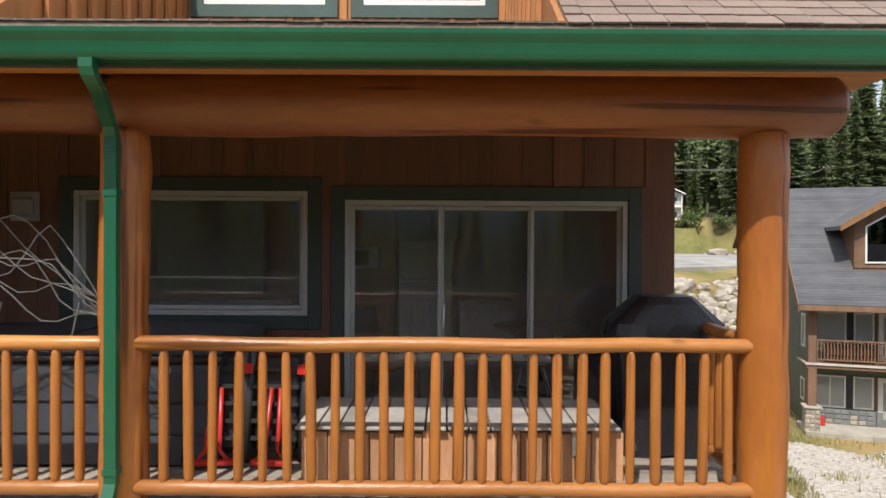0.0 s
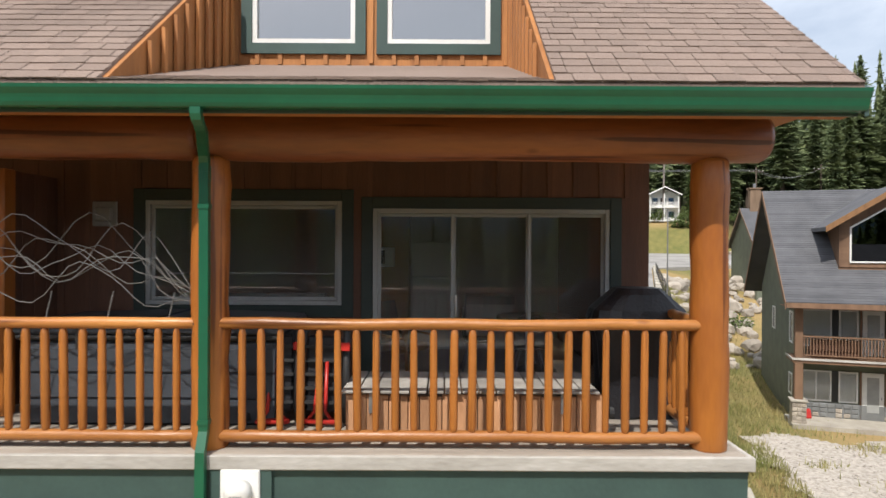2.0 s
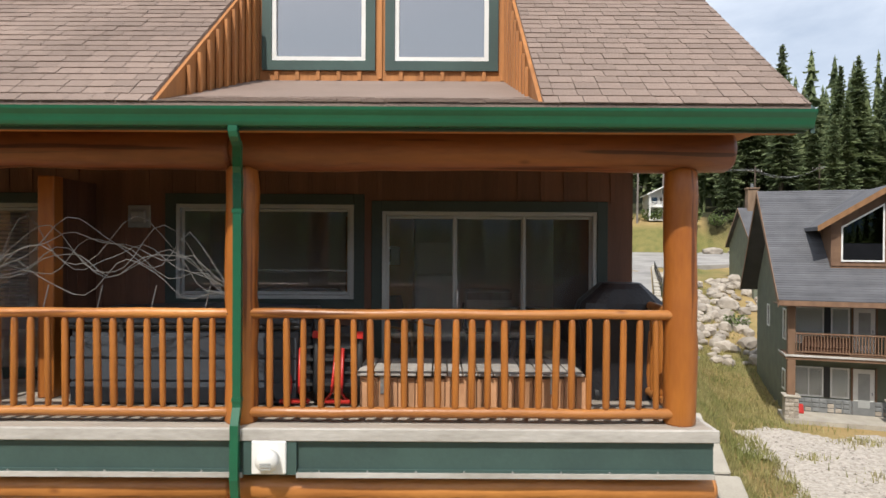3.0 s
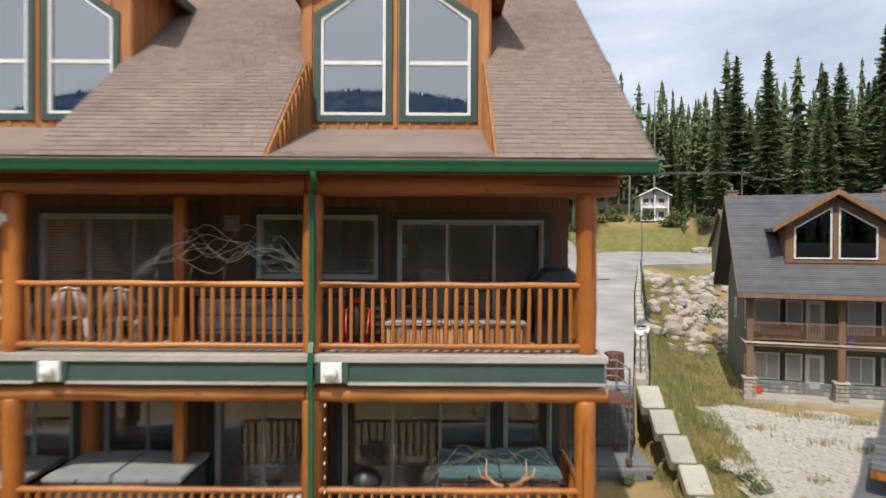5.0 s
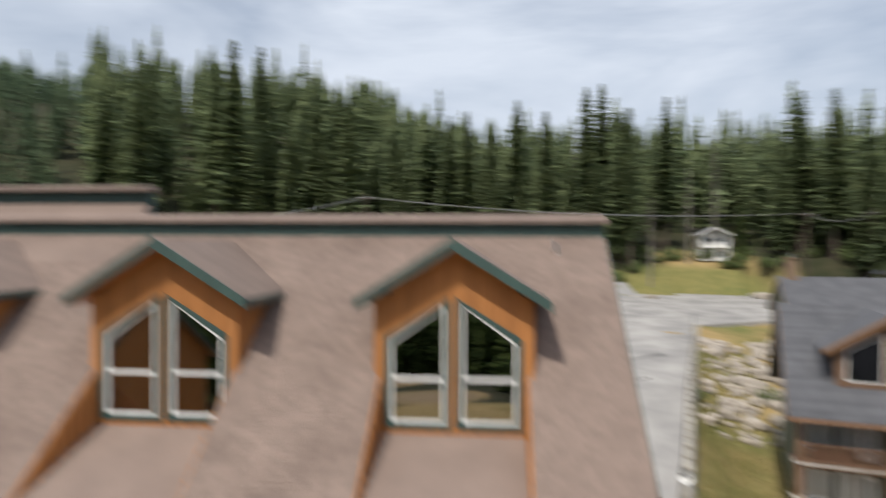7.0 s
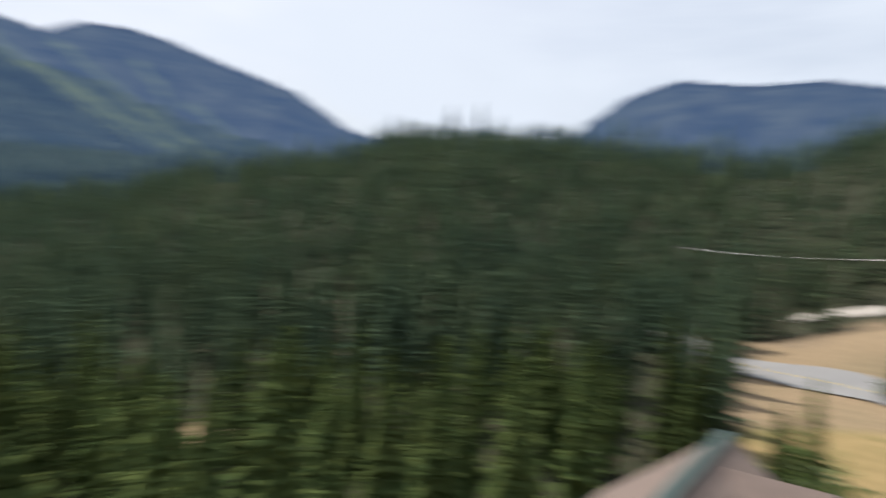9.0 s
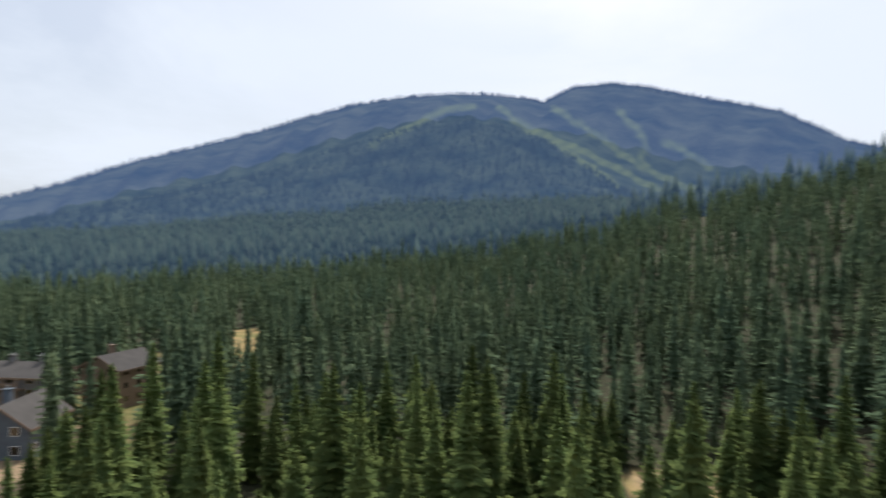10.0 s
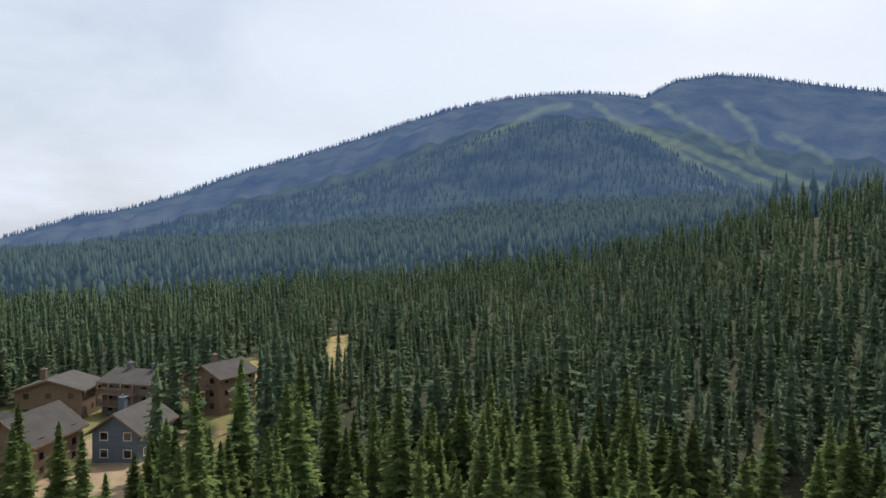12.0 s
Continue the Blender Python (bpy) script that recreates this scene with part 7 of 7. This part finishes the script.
def hot_tub(x0, x1, y0, y1, z, h, side, cover, label, planks=True):
    t = thing("hot_tub", label, "hot tub", pose(0, 0, z))
    part("shell", boxes((x0 + 0.05, x1 - 0.05, y0 + 0.05, y1 - 0.05, 0, h - 0.12), bevel=0.03), side, t)
    n = int((x1 - x0) / 0.17)
    if planks:
        for k in range(n):
            a = x0 + 0.05 + k * (x1 - x0 - 0.1) / n
            part("plank", boxes((a + 0.004, a + (x1 - x0 - 0.1) / n - 0.004, y0 + 0.028, y0 + 0.048, 0.05, h - 0.14)), side, t)
    else:
        for k in range(3):
            part("panel", boxes((x0 + 0.06, x1 - 0.06, y0 + 0.03, y0 + 0.048, 0.03 + k * (h - 0.2) / 3, (k + 1) * (h - 0.2) / 3)), side, t)
    part("rim", boxes((x0 + 0.01, x1 - 0.01, y0 + 0.01, y1 - 0.01, h - 0.12, h - 0.06), bevel=0.02), M_DARK, t)
    mid = (x0 + x1) / 2
    for a, b in ((x0, mid - 0.01), (mid + 0.01, x1)):
        cv = prism(bmesh.new(), [(a, h - 0.06), (b, h - 0.06), (b, h + (0.07 if b < mid else 0.03)), (a, h + (0.03 if b < mid else 0.07))], "y", y0 - 0.01, y1)
        bmesh.ops.bevel(cv, geom=list(cv.edges), offset=0.02, segments=2, affect="EDGES")
        c_ = part("cover", cv, cover, t, "folding vinyl cover")
        part("strap", boxes(((a + b) / 2 - 0.02, (a + b) / 2 + 0.02, y0 - 0.016, y0 - 0.011, h - 0.2, h)), M_DARK, c_)
    return t


hot_tub(-6.25, -3.75, 0.55, 1.72, DECK, 0.92, M_TUBSIDE, M_TUBSIDE, "dark grey hot tub with a closed cover on the upper balcony", False)
hot_tub(-8.5, -6.3, 0.2, 1.45, LOWDECK, 1.1, M_TUBSIDE, M_TUBCOVER, "hot tub with dark plank sides and a grey folding cover")
hot_tub(-11.4, -9.0, 0.3, 1.75, LOWDECK, 0.92, M_LOG, M_TUBCOVER, "hot tub with orange wooden sides and a grey cover")
hot_tub(-2.25, -0.25, 0.45, 1.7, LOWDECK, 1.1, M_SIDING, M_TEAL, "hot tub with reddish wooden sides under a teal cover", True)


def snow_kicker(x, turn):
    """A folded wheeled rack: black rails with a red fork and feet."""
    t = thing("folding_bike_rack", "folded black bicycle rack with red fork and straps", "bike rack", pose(x, 0.62, DECK, -6, 0, turn), "folded racks")
    for sx in (-0.22, 0.22):
        part("side_rail", tube(bmesh.new(), [(sx, 0, 0.05), (sx, 0.02, 0.5), (sx * 0.95, 0.06, 0.86), (sx * 0.8, 0.12, 0.92)], 0.035, 10), M_DARK, t, "", True)
        part("strap", boxes((sx - 0.045, sx + 0.045, -0.05, -0.036, 0.70, 0.78), bevel=0.006), M_RED, t, "red strap")
        part("wheel", tube(bmesh.new(), [(sx - 0.03, 0.12, 0.13), (sx + 0.03, 0.12, 0.13)], 0.13, 18), M_DARK, t)
    part("fork", tube(bmesh.new(), [(-0.14, -0.05, 0.03), (-0.05, -0.06, 0.14), (-0.02, -0.04, 0.6)], 0.018, 8), M_RED, t, "red fork", True)
    part("fork", tube(bmesh.new(), [(0.14, -0.05, 0.03), (0.05, -0.06, 0.14), (0.05, -0.04, 0.6)], 0.018, 8), M_RED, t, "red fork", True)
    part("foot", boxes((-0.16, 0.16, -0.08, -0.03, 0.02, 0.07), bevel=0.015), M_RED, t, "red foot bar")
    part("tray", boxes((-0.17, 0.17, 0.03, 0.09, 0.12, 0.84), bevel=0.02), M_BLACK, t)
    for k in range(5):
        part("rung", boxes((-0.18, 0.18, -0.02, 0.01, 0.2 + k * 0.13, 0.23 + k * 0.13)), M_DARK, t)


snow_kicker(-3.83, 6)
snow_kicker(-3.38, -5)


def wire_art(x0, x1, y, z0, z1, seed, label):
    """Branching bent wire that stands on a rail."""
    t = thing("wire_sculpture", label, "wire sculpture")
    rnd = random.Random(seed)
    for k in range(9):
        ph, am, fr = rnd.uniform(0, 6.28), rnd.uniform(0.12, 0.3) * (z1 - z0), rnd.uniform(2.2, 4.2)
        zc = rnd.uniform(0.25, 0.75) * (z1 - z0) + z0
        n = 26
        pts = []
        for i in range(n):
            f = i / (n - 1)
            z = zc + am * math.sin(fr * f * 6.28 * (x1 - x0) / 4 + ph) + 0.03 * math.sin(f * 31 + k)
            ends = min(1, f * 6, (1 - f) * 6)
            pts.append((x0 + (x1 - x0) * f + 0.04 * math.sin(k + f * 9), y + 0.03 * math.sin(k * 2 + f * 7), z0 + (z - z0) * (0.25 + 0.75 * ends)))
        part("wire", tube(bmesh.new(), pts, 0.0042, 5), M_WIRE, t)
    for k in range(5):
        x = x0 + (x1 - x0) * (k + 0.5) / 5
        part("stay", tube(bmesh.new(), [(x, y, z0 - 0.02), (x + 0.05, y, z0 + 0.2)], 0.006, 5), M_WIRE, t)


wire_art(-6.9, -4.3, 0.02, DECK + 1.1, DECK + 1.95, 3, "bent wire vine decoration standing on the rail")
wire_art(-2.5, -0.3, 0.12, LOWDECK + 1.08, LOWDECK + 1.7, 5, "bent wire vine decoration above the lower rail")
al = thing("antlers", "pair of pale weathered antlers on the lower rail", "antlers", pose(-1.2, -0.02, LOWDECK + 1.1))
for sg in (-1, 1):
    part("antler", tube(bmesh.new(), [(sg * 0.05, 0, 0), (sg * 0.2, 0, 0.05), (sg * 0.32, 0.02, 0.18), (sg * 0.3, 0.03, 0.42)], [0.035, 0.03, 0.025, 0.008], 8), M_FIREWOOD, al, "", True)
    part("tine", tube(bmesh.new(), [(sg * 0.25, 0, 0.1), (sg * 0.4, 0, 0.16), (sg * 0.44, 0, 0.3)], [0.022, 0.018, 0.005], 7), M_FIREWOOD, al, "", True)


def plastic_chair(x, y, z, turn, m=None):
    t = thing("plastic_chair", "pale moulded plastic garden chair with a slatted back", "chair", pose(x, y, z, 0, 0, turn), "garden chairs")
    m = m or M_CHAIR
    part("seat", boxes((-0.24, 0.24, -0.23, 0.23, 0.41, 0.44), bevel=0.012), m, t)
    for sx in (-0.22, 0.22):
        part("leg", tube(bmesh.new(), [(sx * 1.15, -0.24, 0), (sx, -0.2, 0.42)], [0.025, 0.035], 8), m, t)
        part("leg", tube(bmesh.new(), [(sx * 1.15, 0.28, 0), (sx, 0.2, 0.42)], [0.025, 0.035], 8), m, t)
        part("armrest", tube(bmesh.new(), [(sx * 1.12, -0.22, 0.42), (sx * 1.18, -0.22, 0.64), (sx * 1.15, 0.22, 0.66)], 0.025, 8), m, t, "", True)
    bk = bmesh.new()
    for k in range(5):
        a = -0.2 + k * 0.1
        tube(bk, [(a, 0.22, 0.43), (a * 1.05, 0.3, 0.7), (a * 0.8, 0.34, 0.92 - abs(a) * 0.35)], [0.022, 0.024, 0.018], 6)
    tube(bk, [(-0.22, 0.24, 0.5), (-0.24, 0.3, 0.72), (-0.15, 0.34, 0.9), (0, 0.35, 0.95), (0.15, 0.34, 0.9), (0.24, 0.3, 0.72), (0.22, 0.24, 0.5)], 0.022, 8)
    part("backrest", bk, m, t, "", True)


plastic_chair(-9.4, 0.75, DECK, 160)
plastic_chair(-8.35, 0.8, DECK, 200)
plastic_chair(-7.4, 0.7, DECK, 185, M_TUBCOVER)
plastic_chair(-5.0, 0.9, LOWDECK, 150, M_DARK)
patio = thing("patio_table", "orange wooden balcony table", "table", pose(-10.6, 0.95, DECK))
part("tabletop", boxes((-0.75, 0.75, -0.4, 0.4, 0.70, 0.74), bevel=0.008), M_RAIL, patio)
for sx in (-0.65, 0.65):
    for sy in (-0.32, 0.32):
        part("leg", boxes((sx - 0.04, sx + 0.04, sy - 0.04, sy + 0.04, 0, 0.7)), M_RAIL, patio)
lamp = thing("floodlight", "white twin floodlight fixed to a log post", "light", pose(-8.85, -0.17, 5.0))
part("base", boxes((-0.05, 0.05, -0.03, 0.03, -0.06, 0.06)), M_WHITE, lamp)
for sz in (-0.09, 0.09):
    part("head", tube(bmesh.new(), [(0, -0.03, sz), (-0.05, -0.12, sz - 0.03), (-0.08, -0.19, sz - 0.05)], [0.03, 0.055, 0.07], 12), M_WHITE, lamp, "", True)
for x, z in ((-6.05, 5.0), (-12.9, 5.0)):
    wb_ = thing("wall_box", "small white vent cover, greyed for the balcony shade", "vent", pose(x, WALL_Y - 0.03, z))
    # white vent painted grey, so the balcony's shade sits in its colour
    part("plate", boxes((-0.14, 0.14, -0.02, 0.0, -0.14, 0.14), bevel=0.008), M_TUBCOVER, wb_)
    part("hood", boxes((-0.1, 0.1, -0.07, -0.021, -0.09, 0.08), bevel=0.02), M_TUBCOVER, wb_)
bbq = thing("kettle_grill", "small dark charcoal grill on the lower balcony", "barbecue", pose(-3.5, 1.1, LOWDECK))
part("bowl", tube(bmesh.new(), [(0, 0, z) for z in (0.55, 0.6, 0.75, 0.8, 0.95, 1.02)], [0.08, 0.2, 0.28, 0.28, 0.18, 0.04], 20), M_DARK, bbq, "", True)
for k in range(3):
    a = k * 2.094
    part("leg", tube(bmesh.new(), [(0.15 * math.cos(a), 0.15 * math.sin(a), 0.62), (0.3 * math.cos(a), 0.3 * math.sin(a), 0)], 0.014, 6), M_STEEL, bbq)
st = thing("steps", "small wooden step beside the hot tub", "steps", pose(-5.75, 0.6, LOWDECK))
part("tread", boxes((-0.3, 0.3, 0, 0.28, 0.18, 0.22)), M_TUBCOVER, st)
part("tread", boxes((-0.3, 0.3, 0.28, 0.56, 0.38, 0.42)), M_TUBCOVER, st)
for sx in (-0.3, 0.26):
    part("side", boxes((sx, sx + 0.04, 0.0, 0.56, 0, 0.17)), M_TUBCOVER, st)
cart = thing("storage_bin", "grey plastic bin beside the rail", "bin", pose(-4.55, 0.55, LOWDECK))
part("body", boxes((-0.18, 0.18, -0.16, 0.16, 0, 0.62), bevel=0.03), M_CHAIR, cart)
part("lid", boxes((-0.2, 0.2, -0.18, 0.18, 0.625, 0.67), bevel=0.02), M_CHAIR, cart)
wbox = thing("wooden_box", "small pale wooden box on the lower balcony", "box", pose(-2.75, 0.6, LOWDECK))
part("body", boxes((-0.2, 0.2, -0.18, 0.18, 0.0, 0.38), bevel=0.01), M_FIREWOOD, wbox)
part("lid", boxes((-0.22, 0.22, -0.2, 0.2, 0.385, 0.42), bevel=0.006), M_DECK, wbox)
lights = thing("string_lights", "string of small bulbs hung along the lower post and rail", "string lights")
sl_pts = [(-3.98, -0.14, 2.2 - 0.22 * i) for i in range(8)] + [(-3.95 + 0.22 * i, -0.08, 0.55 - 0.25 * math.sin(i * 0.55) ** 2) for i in range(1, 8)]
part("cord", tube(bmesh.new(), sl_pts, 0.005, 4), M_DARK, lights)
for p in sl_pts:
    part("bulb", boxes((p[0] - 0.014, p[0] + 0.014, p[1] - 0.014, p[1] + 0.014, p[2] - 0.05, p[2] - 0.01), bevel=0.006), M_WHITE, lights)

# ---- seen through the glass ----
fr_ = thing("fridge", "white fridge with two doors in the kitchen", "fridge", pose(-2.35, 5.3, DECK))
part("body", boxes((-0.38, 0.38, -0.33, 0.35, 0.02, 1.75), bevel=0.01), M_WHITE, fr_)
part("door", boxes((-0.38, 0.38, -0.39, -0.335, 0.05, 1.18), bevel=0.012), M_WHITE, fr_)
part("door", boxes((-0.38, 0.38, -0.39, -0.335, 1.2, 1.75), bevel=0.012), M_WHITE, fr_)
kit = thing("kitchen_cabinet", "wooden kitchen cabinet column with an oven", "cabinet", pose(-3.4, 5.5, DECK))
part("body", boxes((-0.6, 0.6, -0.3, 0.45, 0.0, 2.2)), M_BRASS, kit)
mw = thing("microwave", "white microwave oven with a dark window", "microwave", pose(-3.3, 5.16, DECK + 1.35))
part("body", boxes((-0.27, 0.27, -0.12, 0.03, 0, 0.32), bevel=0.008), M_WHITE, mw)
part("window", boxes((-0.22, 0.12, -0.126, -0.121, 0.05, 0.27)), M_DARK, mw)
dish_ = thing("dishwasher", "white dishwasher under the counter", "dishwasher", pose(-1.45, 5.4, DECK))
part("body", boxes((-0.4, 0.4, -0.3, 0.4, 0, 0.88), bevel=0.01), M_WHITE, dish_)
part("panel", boxes((-0.4, 0.4, -0.33, -0.302, 0.74, 0.87)), M_GREYVINYL, dish_)
tb = thing("round_table", "pale round dining table on a pedestal", "table", pose(-0.95, 3.3, DECK))
part("tabletop", tube(bmesh.new(), [(0, 0, 0.71), (0, 0, 0.75)], 0.55, 32), M_CLOTH, tb)
part("pedestal", tube(bmesh.new(), [(0, 0, 0.0), (0, 0, 0.04), (0, 0, 0.1), (0, 0, 0.71)], [0.28, 0.26, 0.05, 0.05], 16), M_DARK, tb)


def shell_chair(x, y, turn, m):
    t = thing("dining_chair", "dark moulded shell chair on thin metal legs", "chair", pose(x, y, DECK, 0, 0, turn), "dining chairs")
    part("seat", boxes((-0.23, 0.23, -0.22, 0.2, 0.43, 0.46), bevel=0.014), m, t)
    part("backrest", prism(bmesh.new(), [(-0.22, 0.5), (0.22, 0.5), (0.2, 0.8), (0.1, 0.86), (-0.1, 0.86), (-0.2, 0.8)], "y", 0.2, 0.23), m, t)
    for sx in (-0.18, 0.18):
        for sy in (-0.18, 0.18):
            part("leg", tube(bmesh.new(), [(sx * 1.3, sy * 1.3, 0), (sx * 0.6, sy * 0.6, 0.43)], 0.011, 6), M_STEEL, t)


shell_chair(-1.15, 2.62, 180, M_DARK)
shell_chair(-1.75, 3.2, 90, M_DARK)
arm = thing("armchair", "light wooden lounge chair with a dark cushion", "chair", pose(-2.75, 2.75, DECK, 0, 0, 60))
part("cushion", boxes((-0.28, 0.28, -0.25, 0.28, 0.36, 0.46), bevel=0.03), M_BRASS, arm)
part("backrest", prism(bmesh.new(), [(0.26, 0.45), (0.38, 0.95), (0.3, 0.98), (0.17, 0.45)], "x", -0.27, 0.27), M_DARK, arm)
for sx in (-0.3, 0.3):
    part("frame", tube(bmesh.new(), [(sx, -0.28, 0), (sx, -0.25, 0.55), (sx, 0.2, 0.6), (sx, 0.36, 0.0)], 0.022, 8), M_BRASS, arm, "", True)
rod = thing("curtain_rod", "pale metal rod across the window", "rod", pose(-4.5, 2.16, 4.32))
part("rod", tube(bmesh.new(), [(-1.0, 0, 0), (1.0, 0, 0)], 0.012, 8), M_WHITE, rod)
sofa = thing("sofa", "pale grey sofa back below the window", "sofa", pose(-4.6, 2.6, DECK))
part("seat", boxes((-1.0, 1.0, -0.3, 0.5, 0.1, 0.45), bevel=0.05), M_TUBCOVER, sofa)
part("backrest", boxes((-1.0, 1.0, -0.36, -0.14, 0.4, 1.12), bevel=0.06), M_TUBCOVER, sofa)
for x in (-9.3, -8.6, -7.9):
    bl = thing("window_blind", "half-lowered pale slatted blind behind the door glass", "blind", pose(x, 2.1, DECK))
    for k in range(22):
        part("slat", boxes((-0.28, 0.28, -0.012, 0.012, 0.9 + k * 0.055, 0.9 + k * 0.055 + 0.03)), M_TUBCOVER, bl)
